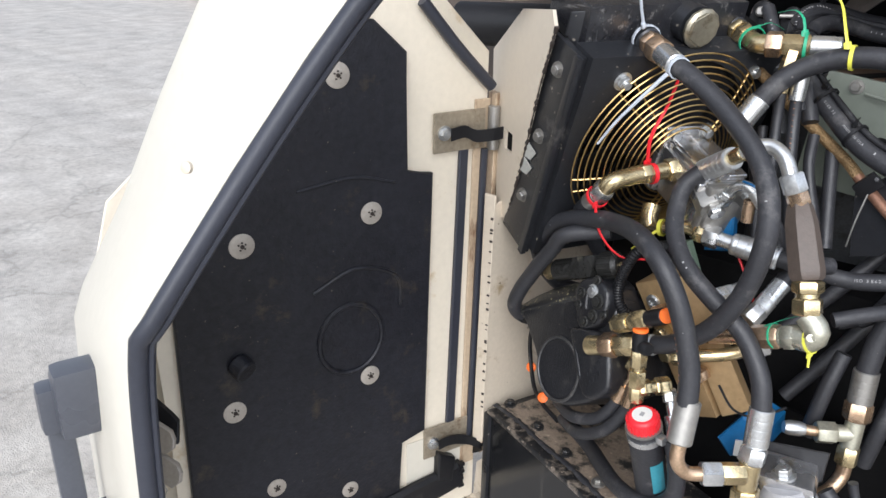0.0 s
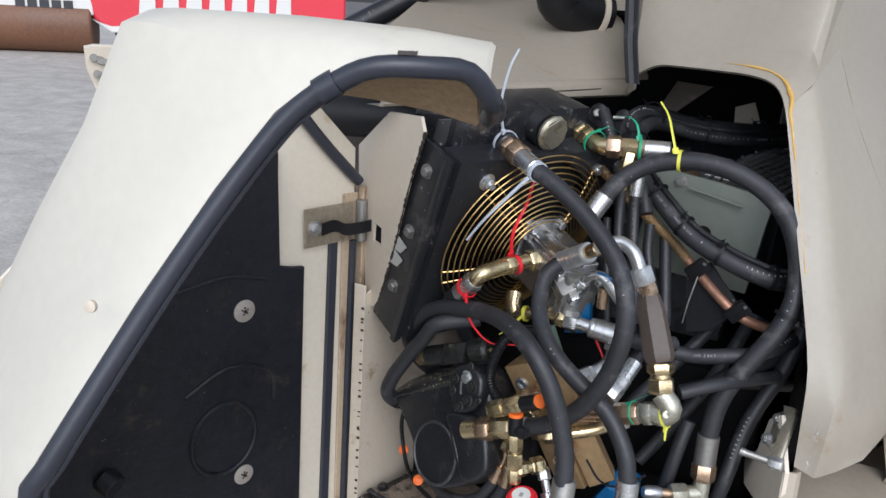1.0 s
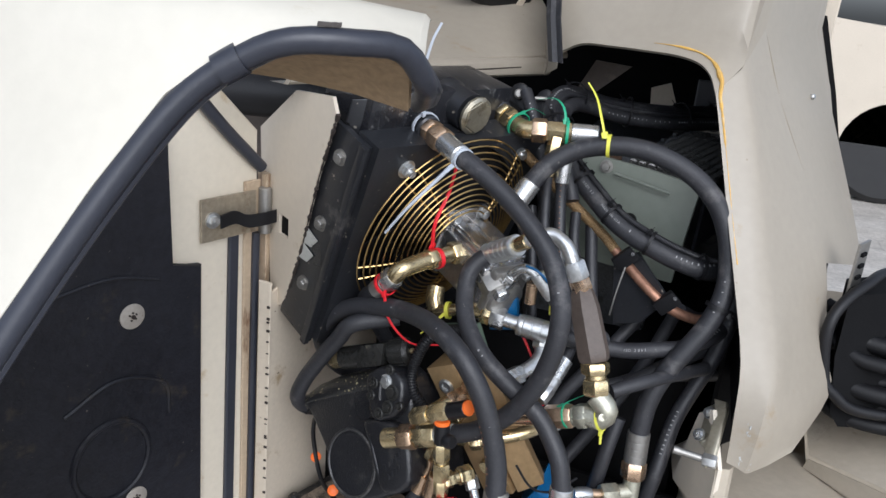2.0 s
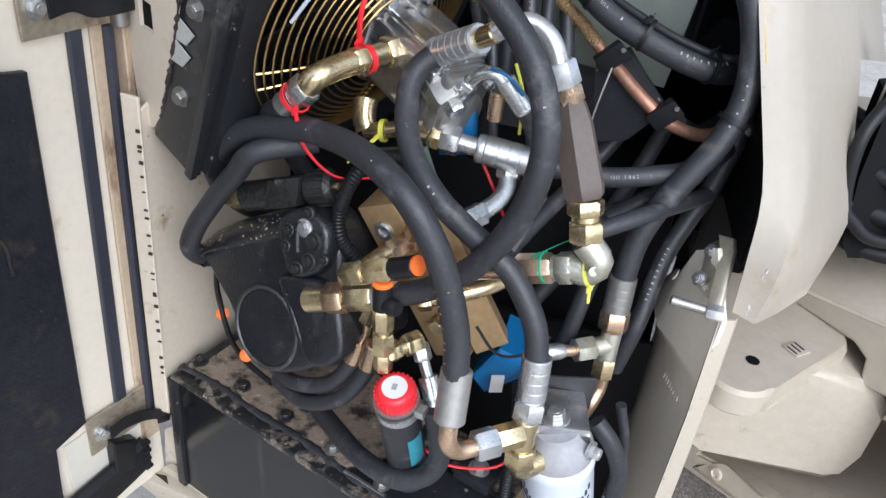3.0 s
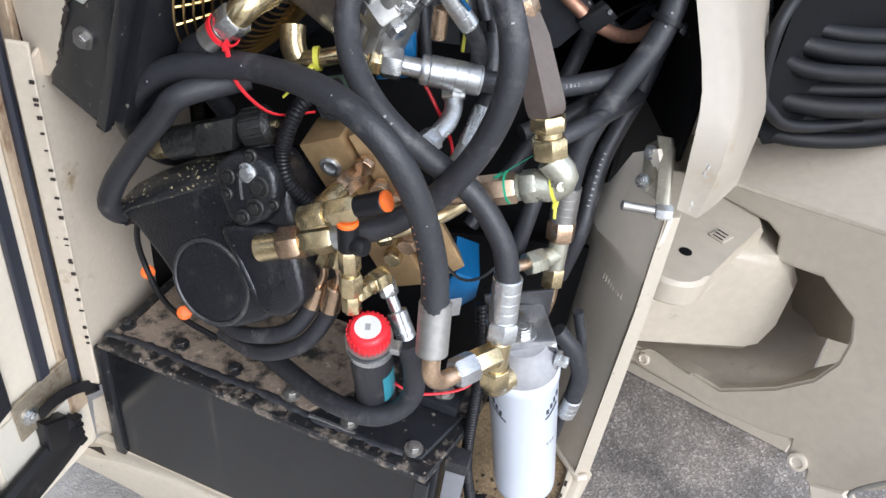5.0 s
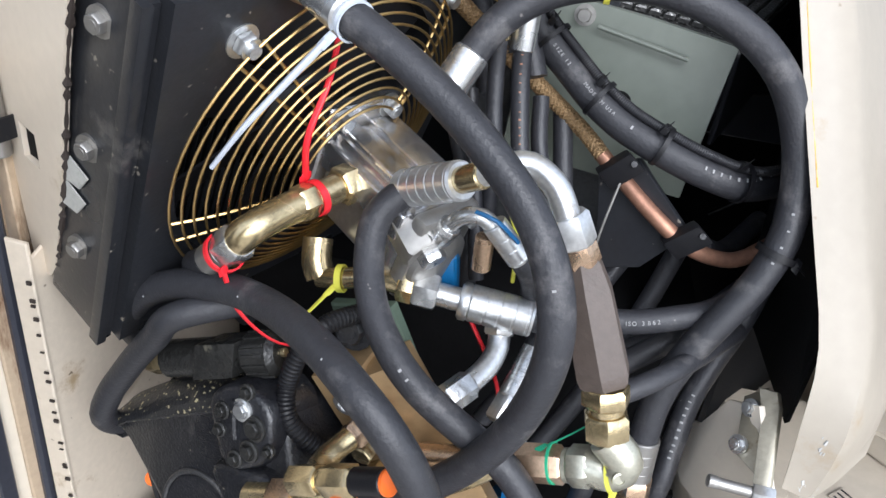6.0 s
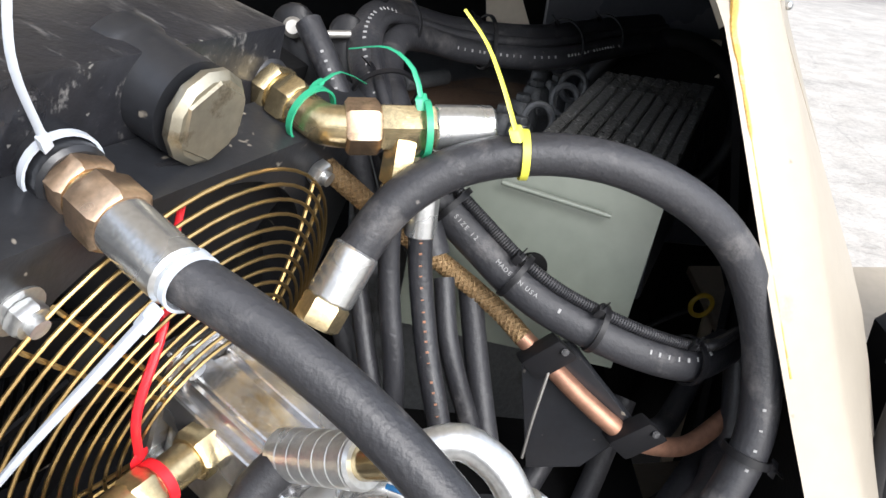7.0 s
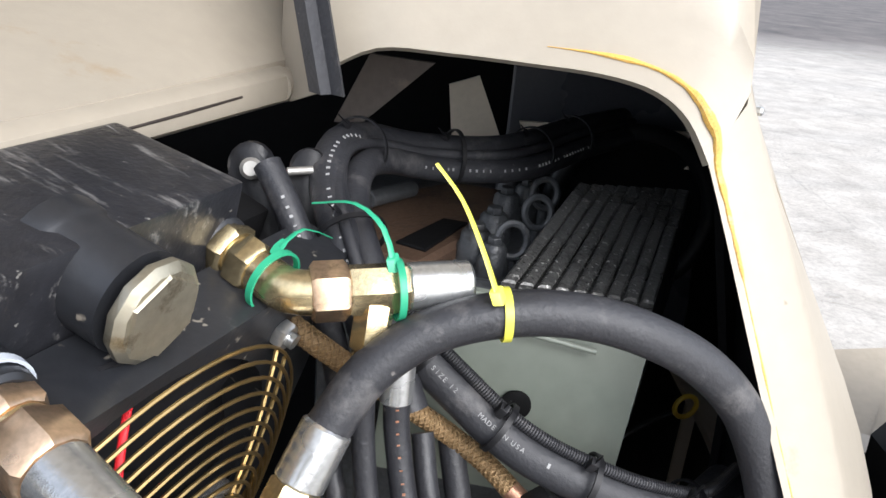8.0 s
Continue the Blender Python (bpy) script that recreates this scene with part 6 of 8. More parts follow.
# sloping dusty shoulder along the top
bm = BM()
rows = []
for k in range(13):
    u = k / 12
    a = -0.104 + 0.186 * u
    e = 0.010 * max(0.0, 1 - u * 5) ** 2 + 0.006 * max(0.0, u - 0.8) * 5
    top = 0.132 + 0.011 * min(1.0, u * 2.2) - e
    rows.append([pump_at(a, 0.104, -0.008), pump_at(a, 0.112 - e, -0.001), pump_at(a, 0.117 - e, -0.0025), pump_at(a, (0.117 + top) / 2, -0.010), pump_at(a, top - 0.003, -0.020), pump_at(a, top, -0.027), pump_at(a, top, -0.05), pump_at(a, top - 0.004, -0.10)])
skin(bm, rows, -PN * 0.012 - PW * 0.012)
part("shoulder", bm, "dustycasting", pump)
# thick valve plate with its ring of bolts
fl = [(0.074, 0.130), (0.094, 0.139), (0.117, 0.139), (0.141, 0.125), (0.150, 0.106), (0.143, 0.078), (0.121, 0.056), (0.084, 0.054), (0.070, 0.064), (0.070, 0.096)]
part("valve_plate", casting(fl, [(-0.05, -0.002), (0.006, 0.0), (0.011, 0.0008), (0.0145, 0.003), (0.016, 0.007)]), "casting", pump)
# round cover sunk in its rim
bm = BM()
path = [pump_at(-0.003 + 0.051 * math.cos(a), -0.003 + 0.055 * math.sin(a), -0.003) for a in [2 * math.pi * k / 56 for k in range(56)]]
sweep(bm, path, 0.0030, 8, closed=True)
part("cover_rim", bm, "palerim", pump)
bm = BM()
lathe(bm, pump_at(-0.003, -0.003, -0.010), PN, [(0, 0.0505), (0.0075, 0.0500), (0.0085, 0.0455), (0.0080, 0.0420), (0.0088, 0.018)], 48)
part("round_cover", bm, "casting", pump)
# boss block that carries the plated fitting
bl_ = [(0.050, 0.064), (0.077, 0.061), (0.112, 0.050), (0.134, 0.036), (0.137, -0.002), (0.128, -0.047), (0.094, -0.061), (0.066, -0.054), (0.058, -0.010)]
part("boss_block", casting(bl_, [(-0.06, -0.002), (0.004, 0.0), (0.009, 0.001), (0.0125, 0.0035), (0.014, 0.008)]), "casting", pump)
bm = BM()
sweep(bm, spline([pump_at(0.056, 0.060, 0.006), pump_at(0.062, 0.02, 0.010), pump_at(0.066, -0.02, 0.010), pump_at(0.069, -0.050, 0.006)], 0.008), 0.0052, 10)
part("cast_rib", bm, "casting", pump)
for a, b, r in ((0.129, 0.130, 0.0062), (0.092, 0.116, 0.0070), (0.117, 0.114, 0.0088), (0.126, 0.095, 0.0100), (0.112, 0.074, 0.0085), (0.092, 0.068, 0.0068), (0.136, 0.072, 0.0050), (0.082, 0.098, 0.0058)):
    bm = BM()
    p = pump_at(a, b, 0.0145)
    lathe(bm, p, PN, [(0, r * 1.35), (0.0035, r * 1.30), (0.0045, r * 1.05), (0.0035, r * 0.95)], 20)
    hexa(bm, p + PN * 0.002, p + PN * 0.0085, r * 0.82)
    part("bolt", bm, "zinc" if (a, b) == (0.117, 0.114) else "greasy", pump)
bm = BM()
sweep(bm, spline([pump_at(0.098, 0.088, 0.016), pump_at(0.104, 0.106, 0.017), pump_at(0.112, 0.124, 0.016)], 0.006), 0.0042, 8)
part("cast_rib", bm, "casting", pump)
for k in range(9):
    bm = BM()
    a, b = (0.084 + 0.0078 * k, -0.016 + 0.004 * k) if k < 5 else (0.088 + 0.0078 * (k - 5), -0.031 + 0.004 * (k - 5))
    obox(bm, pump_at(a, b, 0.0142), PU, PW, PN, (0.0045, 0.008, 0.0022), 0.0006)
    part("cast_mark", bm, "casting", pump)
# solenoid on top of the pump
sol = thing("solenoid_valve", (0.20, 0.09, 1.05), "dirty black solenoid valve with knurled knob on the pump", "solenoid valve")
sa, sb_ = V((0.122, 0.066, 1.006)), V((0.272, 0.050, 1.067))
sd = (sb_ - sa).normalized()
straight(sol, "end_nut", sa, sa + sd * 0.03, "hex", 0.016, "gold")
straight(sol, "body", sa + sd * 0.022, sa + sd * 0.085, "cyl", 0.0195, "greasy")
bm = BM()
obox(bm, sa + sd * 0.095, sd, (0.3, 0.9, -0.2), (0, 0.2, 1), (0.05, 0.042, 0.040), 0.006)
part("coil", bm, "greasy", sol)
bm = BM()
lathe(bm, sa + sd * 0.120, sd, [(0, 0.017), (0.006, 0.0225), (0.034, 0.0225), (0.040, 0.016)], 14)
for k in range(14):
    t_, s_, w_ = frame_of(sd)
    o_ = s_ * math.cos(k * 0.4488) + w_ * math.sin(k * 0.4488)
    rb = BM()
    obox(rb, sa + sd * 0.140 + o_ * 0.022, sd, o_, sd.cross(o_), (0.026, 0.004, 0.004), 0.001)
    part("grip_rib", rb, "greasy", sol)
part("knob", bm, "greasy", sol, "knurled black knob")
bm = BM()
cyl(bm, sa + sd * 0.158, sa + sd * 0.164, 0.0045)
part("stem", bm, "gold", sol)
# cable loop round the pump with orange clips
cab = thing("cable", (0.08, 0.10, 0.8), "thin black cable round the pump with orange clips", "cable")
bm = BM()
sweep(bm, spline([(0.085, 0.10, 0.90), (0.066, 0.112, 0.83), (0.072, 0.112, 0.775), (0.100, 0.085, 0.745), (0.140, 0.052, 0.742), (0.19, 0.03, 0.735)], 0.01), 0.0042, 8)
part("wire", bm, "plastic", cab)
for q in ((0.073, 0.110, 0.765), (0.141, 0.050, 0.753)):
    bm = BM()
    lathe(bm, V(q) + V((0, 0.004, 0)), (0.3, -0.8, 0.6), [(0, 0.009), (0.006, 0.010), (0.008, 0.006)], 14)
    part("clip", bm, "orange", cab, "orange clip")
# two hoses from under the pump
for k, pts in enumerate(([(0.335, -0.020, 0.895), (0.325, -0.028, 0.862), (0.297, -0.030, 0.822), (0.24, -0.01, 0.790), (0.18, 0.04, 0.77)], [(0.357, -0.034, 0.910), (0.350, -0.036, 0.868), (0.318, -0.042, 0.815), (0.26, -0.02, 0.770), (0.2, 0.03, 0.745)])):
    h, path = hose(pts, 0.0105, "slim black hose below the pump")
    a, b = V(pts[0]), V(pts[1])
    t = (a - b).normalized()
    straight(h, "ferrule", b + t * 0.006, a + t * 0.002, "cyl", 0.0128, "goldred")
    bend(h, "stem", [a, a + t * 0.018, a + t * 0.03 + V((-0.006, 0, 0.01))], 0.0055, "goldred")
    chain(h, a + t * 0.026 + V((-0.005, 0, 0.006)), t, [("nut", "hex", 0.026, 0.0105, "gold")])

# hoses in the depth of the bay
for pts, r in (([(0.66, 0.36, 1.12), (0.62, 0.30, 1.02), (0.57, 0.24, 0.93), (0.52, 0.20, 0.85)], 0.012),
               ([(0.60, 0.34, 1.10), (0.55, 0.28, 1.03), (0.50, 0.22, 0.97), (0.46, 0.20, 0.90)], 0.012),):
    hose(pts, r, "black hose running deep in the bay")

# ---- valve manifold ----
man = thing("valve_manifold", (0.385, 0.04, 0.95), "gold-anodised hydraulic manifold block with plated fittings", "valve block")
AX = V((0.83, -0.29, 0.47)).normalized()
AY = V((0.43, 0.06, -0.90))
AY = (AY - AX * AY.dot(AX)).normalized()
AZ = AX.cross(AY)
AZ = AZ if AZ.y < 0 else -AZ
MB = V((0.320, 0.0455, 1.0535))
bm = BM()
obox(bm, MB + AY * 0.120 - AZ * 0.028, AX, AY, AZ, (0.058, 0.24, 0.055), 0.003)
part("block", bm, "brass", man)
bm = BM()
AX2 = (AX * 0.86 - AZ * 0.50).normalized()
obox(bm, MB + AX * 0.029 + AX2 * 0.022 + AY * 0.122 - AZ * 0.020, AX2, AY, AX2.cross(AY), (0.046, 0.235, 0.035), 0.003)
part("side_block", bm, "brass", man)


def man_at(a, b, d=0.0):
    return MB + AX * a + AY * b + AZ * d


bm = BM()
lathe(bm, man_at(-0.004, 0.036, -0.004), AZ, [(0, 0.0135), (0.006, 0.0135), (0.008, 0.0105), (0.0075, 0.007), (0.004, 0.006)], 22)
part("socket_screw", bm, "zinc", man)
for a, b, r, h_ in ((0.044, 0.040, 0.012, 0.010), (0.046, 0.075, 0.013, 0.012), (0.044, 0.125, 0.013, 0.016), (0.042, 0.160, 0.013, 0.016), (0.0, 0.085, 0.012, 0.022), (0.01, 0.180, 0.012, 0.014), (-0.012, 0.125, 0.012, 0.018)):
    straight(man, "port_nut", man_at(a, b, -0.002), man_at(a, b, h_), "hex", r, "goldred" if a > 0.02 else "gold")
# slanted elbow with orange cap
straight(man, "elbow_nut", (0.368, 0.038, 1.021), (0.351, 0.010, 1.016), "hex", 0.0140, "goldred")
bend(man, "elbow_body", [(0.353, 0.014, 1.017), (0.341, -0.004, 1.012), (0.334, -0.026, 1.012), (0.338, -0.046, 1.020)], 0.0112, "gold")
fa, fb_ = V((0.319, -0.047, 1.012)), V((0.411, -0.077, 1.070))
fd = (fb_ - fa).normalized()
p = chain(man, fa, fd, [("nut", "hex", 0.033, 0.0145, "gold"), ("collar", "cyl", 0.007, 0.0105, "gold"), ("nut", "hex", 0.034, 0.0148, "gold"), ("test_cap", "cyl", 0.034, 0.0122, "plastic")])
bm = BM()
lathe(bm, p - fd * 0.002, fd, [(0, 0.0112), (0.0045, 0.0112), (0.006, 0.0085)], 20)
part("orange_cap", bm, "orange", man, "orange plastic cap")
# upright tee below it
ta = V((0.369, -0.067, 1.030))
chain(man, ta, (0.012, -0.010, -0.118), [("orange_ring", "cyl", 0.005, 0.0118, "orange"), ("cap", "cyl", 0.030, 0.0116, "plastic"), ("nut", "hex", 0.026, 0.0125, "gold"), ("collar", "cyl", 0.006, 0.0092, "gold"), ("nut", "hex", 0.026, 0.0135, "gold"), ("tail", "hex", 0.024, 0.0112, "gold")])
straight(man, "cap_port", (0.376, -0.072, 1.005), (0.392, -0.080, 1.008), "collar", 0.0105, "plastic")
chain(man, V((0.381, -0.074, 0.936)), (0.62, 0.70, 0.05), [("nut", "hex", 0.018, 0.0130, "gold"), ("collar", "cyl", 0.008, 0.010, "gold"), ("nut", "hex", 0.022, 0.0140, "gold")])
chain(man, V((0.412, -0.036, 0.930)), (0.42, -0.40, -0.72), [("nut", "hex", 0.020, 0.0110, "zinc"), ("stem", "cyl", 0.020, 0.007, "zinc"), ("ferrule", "ferrule", 0.045, 0.0120, "zinc")])
h, path = hose([(0.446, -0.079, 0.878), (0.459, -0.080, 0.83), (0.460, -0.078, 0.785), (0.441, -0.082, 0.757), (0.405, -0.080, 0.742), (0.351, -0.048, 0.727), (0.298, 0.000, 0.713), (0.25, 0.045, 0.702), (0.205, 0.06, 0.715)], 0.0135, "black hose lying in a bow on the tank")
# tube to the right of the block, under the arched hoses
t2 = thing("steel_pipe", (0.47, 0.03, 0.98), "yellow-zinc steel pipe from the manifold", "pipe")
bend(t2, "tube", [(0.395, 0.0, 0.965), (0.43, 0.01, 0.975), (0.47, 0.03, 0.985), (0.50, 0.05, 1.0)], 0.0105, "gold")
straight(t2, "nut", (0.396, 0.0, 0.966), (0.412, 0.004, 0.970), "hex", 0.0150, "gold")
straight(t2, "nut", (0.492, 0.045, 0.996), (0.515, 0.058, 1.008), "hex", 0.0165, "zinc")
# corrugated loop behind the manifold
cor, cpath = hose([(0.335, 0.085, 1.105), (0.312, 0.050, 1.110), (0.296, 0.033, 1.092), (0.284, 0.025, 1.051), (0.291, 0.012, 1.020), (0.316, 0.016, 0.990), (0.338, 0.028, 0.972)], 0.0085, "black corrugated conduit beside the manifold", 0.004, "plastic")
bm = BM()
for i in range(0, len(cpath) - 1):
    lathe(bm, cpath[i], cpath[i + 1] - cpath[i], [(0, 0.0086), (0.0012, 0.0098), (0.0024, 0.0086)], 12)
part("rib", bm, "plastic", cor)
# drab green bracket behind the manifold
bm = BM()
plate(bm, [(0.30, 0.095, 1.10), (0.365, 0.075, 1.125), (0.40, 0.09, 1.03), (0.33, 0.10, 1.0)], (0.004, 0.012, 0.002), 0.002)
gb = solo("mounting_bracket", bm, "greenpaint", "drab green steel bracket behind the manifold", "bracket")
bolt(gb, (0.33, 0.083, 1.085), (-0.2, -0.9, 0.3), 0.014, 0.012, "casting")
# blue steel block below the hoses
bl = thing("blue_housing", (0.47, 0.13, 0.80), "blue-painted steel housing behind the hoses", "machine housing")
bm = BM()
plate(bm, [(0.470, 0.045, 0.825), (0.50, 0.055, 0.875), (0.535, 0.075, 0.850), (0.535, 0.085, 0.81), (0.49, 0.06, 0.79)], (0.0, 0.10, -0.01), 0.004)
part("body", bm, "blue", bl)
bm = BM()
obox(bm, (0.505, 0.058, 0.815), (0.9, 0.35, 0), (0.3, -0.9, 0), (0, 0, 1), (0.018, 0.004, 0.028), 0)
part("label", bm, "white", bl, "small white label")
bm = BM()
plate(bm, [(0.37, 0.115, 1.165), (0.415, 0.118, 1.165), (0.42, 0.12, 1.11), (0.375, 0.12, 1.10)], (0.0, 0.02, 0.0), 0.003)
part("upper_plate", bm, "blue", bl)
# engine block mass behind, its near-black colour holding the bay's shade
eng = thing("engine_block", (0.45, 0.6, 0.6), "greasy engine block, coloured near-black for the shade deep in the bay", "engine")
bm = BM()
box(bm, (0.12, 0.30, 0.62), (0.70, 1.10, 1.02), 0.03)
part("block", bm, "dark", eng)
bm = BM()
box(bm, (0.36, 0.44, 1.0), (0.60, 1.10, 1.318), 0.02)
part("head", bm, "greyengine", eng)
bm = BM()
plate(bm, [(0.392, 0.52, 1.332), (0.455, 0.485, 1.334), (0.535, 0.60, 1.336), (0.575, 0.735, 1.338), (0.50, 0.76, 1.338), (0.40, 0.68, 1.334)], (0, 0, -0.030), 0.006)
part("rocker_cover", bm, "rustcover", eng, "rusty brown rocker cover")
bm = BM()
plate(bm, [(0.432, 0.536, 1.3375), (0.462, 0.516, 1.3375), (0.512, 0.604, 1.3385), (0.484, 0.612, 1.3385)], (0, 0, -0.004), 0.001)
part("cover_plate", bm, "dark", eng, "dark plate on the rocker cover")
for x, y, r in ((0.516, 0.550, 0.017), (0.541, 0.606, 0.017), (0.565, 0.683, 0.017), (0.596, 0.722, 0.016), (0.531, 0.512, 0.014), (0.582, 0.775, 0.016)):
    bm = BM()
    lathe(bm, (x, y, 1.31), (0, 0, 1), [(0, r * 1.25), (0.022, r * 1.2), (0.026, r), (0.036, r * 0.95), (0.041, r * 0.7)], 18)
    cap_ = part("injector_boss", bm, "greyengine", eng)
    bm = BM()
    hexa(bm, (x, y, 1.349), (x, y, 1.358), r * 0.55)
    part("nut", bm, "greyengine", cap_)
for x, y, z in ((0.588, 0.598, 1.357), (0.549, 0.515, 1.354), (0.606, 0.66, 1.360)):
    bm = BM()
    c0 = V((x, y, z))
    sweep(bm, [c0 + V((0.0150 * math.cos(a), 0.005 * math.sin(a), 0.0165 * math.sin(a))) for a in [2 * math.pi * j / 24 for j in range(24)]], 0.0040, 8, closed=True)
    part("lifting_eye", bm, "greyengine", eng)
    bm = BM()
    cyl(bm, c0 + V((0, 0, -0.016)), c0 + V((0, 0, -0.06)), 0.006, 10)
    part("eye_shank", bm, "greyengine", eng)
for a, b, r in (((0.40, 0.62, 1.352), (0.45, 0.66, 1.356), 0.010), ((0.40, 0.47, 1.325), (0.55, 0.44, 1.322), 0.016)):
    bm = BM()
    cyl(bm, a, b, r, 16)
    part("rail_pipe", bm, "greyengine", eng)
# finned cover and grey panel
fin = thing("finned_cover", (0.65, 0.5, 1.33), "oily black finned cover plate on the engine", "engine cover")
fE, fD, fA, fB = V((0.520, 0.402, 1.350)), V((0.668, 0.415, 1.330)), V((0.630, 0.600, 1.392)), V((0.778, 0.660, 1.376))
bm = BM()
skin(bm, [[fE, fD], [fA, fB]], (0, 0, -0.016))
part("plate", bm, "finmetal", fin)
up = (fD - fE).cross(fA - fE).normalized()
for k in range(9):
    u = (k + 0.5) / 9
    a, b = fE.lerp(fD, u), fA.lerp(fB, u)
    bm = BM()
    w = (fD - fE).normalized() * 0.0065
    a, b = a + (b - a) * 0.02, b - (b - a) * 0.05
    plate(bm, [a - w, a + w, b + w * 1.1, b - w * 1.1], up * 0.009, 0.002)
    part("rib", bm, "finmetal", fin)
bm = BM()
plate(bm, [fD + V((0, 0, -0.004)), fB + V((0, 0, -0.004)), fB + V((0.004, -0.01, -0.09)), fD + V((-0.004, -0.01, -0.12))], (-0.006, 0.003, 0))
part("side_plate", bm, "black", fin)
pan = thing("grey_panel", (0.55, 0.37, 1.2), "grey-green steel panel with rust runs and a rod", "panel")
bm = BM()
rows = [[(0.44, 0.392, 1.362), (0.56, 0.378, 1.350), (0.655, 0.368, 1.336)], [(0.43, 0.388, 1.29), (0.55, 0.372, 1.285), (0.648, 0.360, 1.280)], [(0.42, 0.385, 1.17), (0.54, 0.365, 1.165), (0.636, 0.352, 1.160)]]
skin(bm, rows, (0.002, 0.008, 0))
part("sheet", bm, "panel", pan)
bm = BM()
cyl(bm, (0.505, 0.374, 1.334), (0.606, 0.360, 1.317), 0.0026, 10)
part("rod", bm, "panel", pan)
bolt(pan, (0.489, 0.384, 1.342), (-0.1, -1, 0.1), 0.008, 0.008, "greysteel")
bm = BM()
lathe(bm, (0.545, 0.3695, 1.255), (-0.1, -1, 0.05), [(0, 0.014), (0.003, 0.014), (0.004, 0.011)], 20)
part("dark_hole", bm, "dark", pan)
# black bracket with clamp for the copper pipe
br = thing("pipe_bracket", (0.60, 0.27, 1.12), "black steel bracket with bolted pipe clamps", "bracket")
bm = BM()
plate(bm, [(0.535, 0.300, 1.205), (0.575, 0.290, 1.225), (0.600, 0.275, 1.20), (0.640, 0.255, 1.165), (0.600, 0.262, 1.11), (0.555, 0.278, 1.09)], (0.003, 0.006, 0), 0.001)
part("plate", bm, "black", br)
for c0 in ((0.556, 0.292, 1.208), (0.637, 0.256, 1.158)):
    bm = BM()
    obox(bm, V(c0) + V((0, -0.006, 0.002)), (0.6, -0.2, 0.7), (0.2, -1, 0.1), (-0.7, 0, 0.6), (0.045, 0.020, 0.026), 0.005)
    cl = part("clamp", bm, "plastic", br)
    bolt(cl, V(c0) + V((0.012, -0.016, 0.016)), (0.1, -1, 0.3), 0.004, 0.004, "casting", False)
bm = BM()
sweep(bm, spline([(0.560, 0.280, 1.20), (0.552, 0.272, 1.15), (0.548, 0.268, 1.11)], 0.01), 0.0015, 6)
part("wire", bm, "greysteel", br)
# bundle of insulated hoses looping over the engine
loop = [(0.430, 0.315, 1.30), (0.396, 0.355, 1.385), (0.374, 0.420, 1.424), (0.376, 0.495, 1.438), (0.400, 0.550, 1.432), (0.455, 0.590, 1.416), (0.55, 0.640, 1.408), (0.66, 0.79, 1.402), (0.76, 0.90, 1.40)]
bundle = []
for off, r, label in (((-0.004, 0.004, 0.006), 0.0165, "black insulated hose looping over the engine"), ((0.020, -0.014, -0.010), 0.0135, "black insulated hose looping over the engine"), ((0.006, -0.020, 0.008), 0.0055, "thin black conduit beside the insulated hoses")):
    bundle.append(hose([V(p) + V(off) for p in loop], r, label))
marks(bundle[0][0], bundle[0][1], 0.0165, EYE2, 0.10, 0.34, "whiteink", 0.0022, 0.0065)
marks(bundle[1][0], bundle[1][1], 0.0135, EYE2, 0.42, 0.80, "whiteink", 0.0020, 0.0060)
h, path = hose([(0.325, 0.385, 1.455), (0.345, 0.365, 1.425), (0.365, 0.345, 1.385), (0.385, 0.33, 1.33), (0.40, 0.32, 1.26)], 0.0115, "black hose with white print behind the header")
marks(h, path, 0.0115, EYE2, 0.15, 0.6, "whiteink", 0.0018, 0.006)
# tilted bracket with bolts behind the header
bm = BM()
lug_ = [(0.306 + 0.019 * math.cos(a), 0.408, 1.443 + 0.022 * math.sin(a)) for a in [radians(200 - 20 * k) for k in range(10)]]
plate(bm, lug_ + [(0.334, 0.388, 1.405), (0.336, 0.372, 1.372), (0.318, 0.372, 1.366), (0.300, 0.390, 1.40)], (0.004, 0.012, 0), 0.004)
tb = solo("link_bracket", bm, "plastic", "black link plates with a bright pin", "bracket")
bm = BM()
lathe(bm, (0.309, 0.410, 1.443), (0.1, -1, 0.3), [(0, 0.009), (0.016, 0.009), (0.019, 0.006)], 16)
part("pin", bm, "greysteel", tb)
bm = BM()
lug_ = [(0.350 + 0.016 * math.cos(a), 0.432, 1.438 + 0.018 * math.sin(a)) for a in [radians(200 - 20 * k) for k in range(10)]]
plate(bm, lug_ + [(0.376, 0.41, 1.40), (0.366, 0.40, 1.38), (0.346, 0.41, 1.40)], (0.004, 0.012, 0), 0.004)
part("second_lug", bm, "plastic", tb)
bm = BM()
cyl(bm, (0.336, 0.418, 1.440), (0.357, 0.424, 1.441), 0.0035)
part("stud", bm, "greysteel", tb)
# round black fan shroud at the back right
bm = BM()
path = [V((0.778 + 0.122 * math.cos(a), 0.86, 1.275 + 0.122 * math.sin(a))) for a in [2 * math.pi * k / 56 for k in range(56)]]
sweep(bm, path, 0.014, 10, closed=True)
sh = solo("radiator_shroud", bm, "plastic", "round black plastic radiator shroud", "shroud")
bm = BM()
lathe(bm, (0.778, 0.875, 1.275), (0, 1, 0), [(0, 0.118), (0.02, 0.116), (0.10, 0.105)], 40)
part("fan_opening", bm, "dark", sh)
# stands in for the hood's inner wall, the light on it painted grey
bm = BM()
plate(bm, [(0.60, 0.982, 1.02), (0.955, 0.982, 1.02), (0.955, 0.982, 1.30), (0.86, 0.982, 1.46), (0.60, 0.982, 1.46)], (0, 0.01, 0), 0.003)
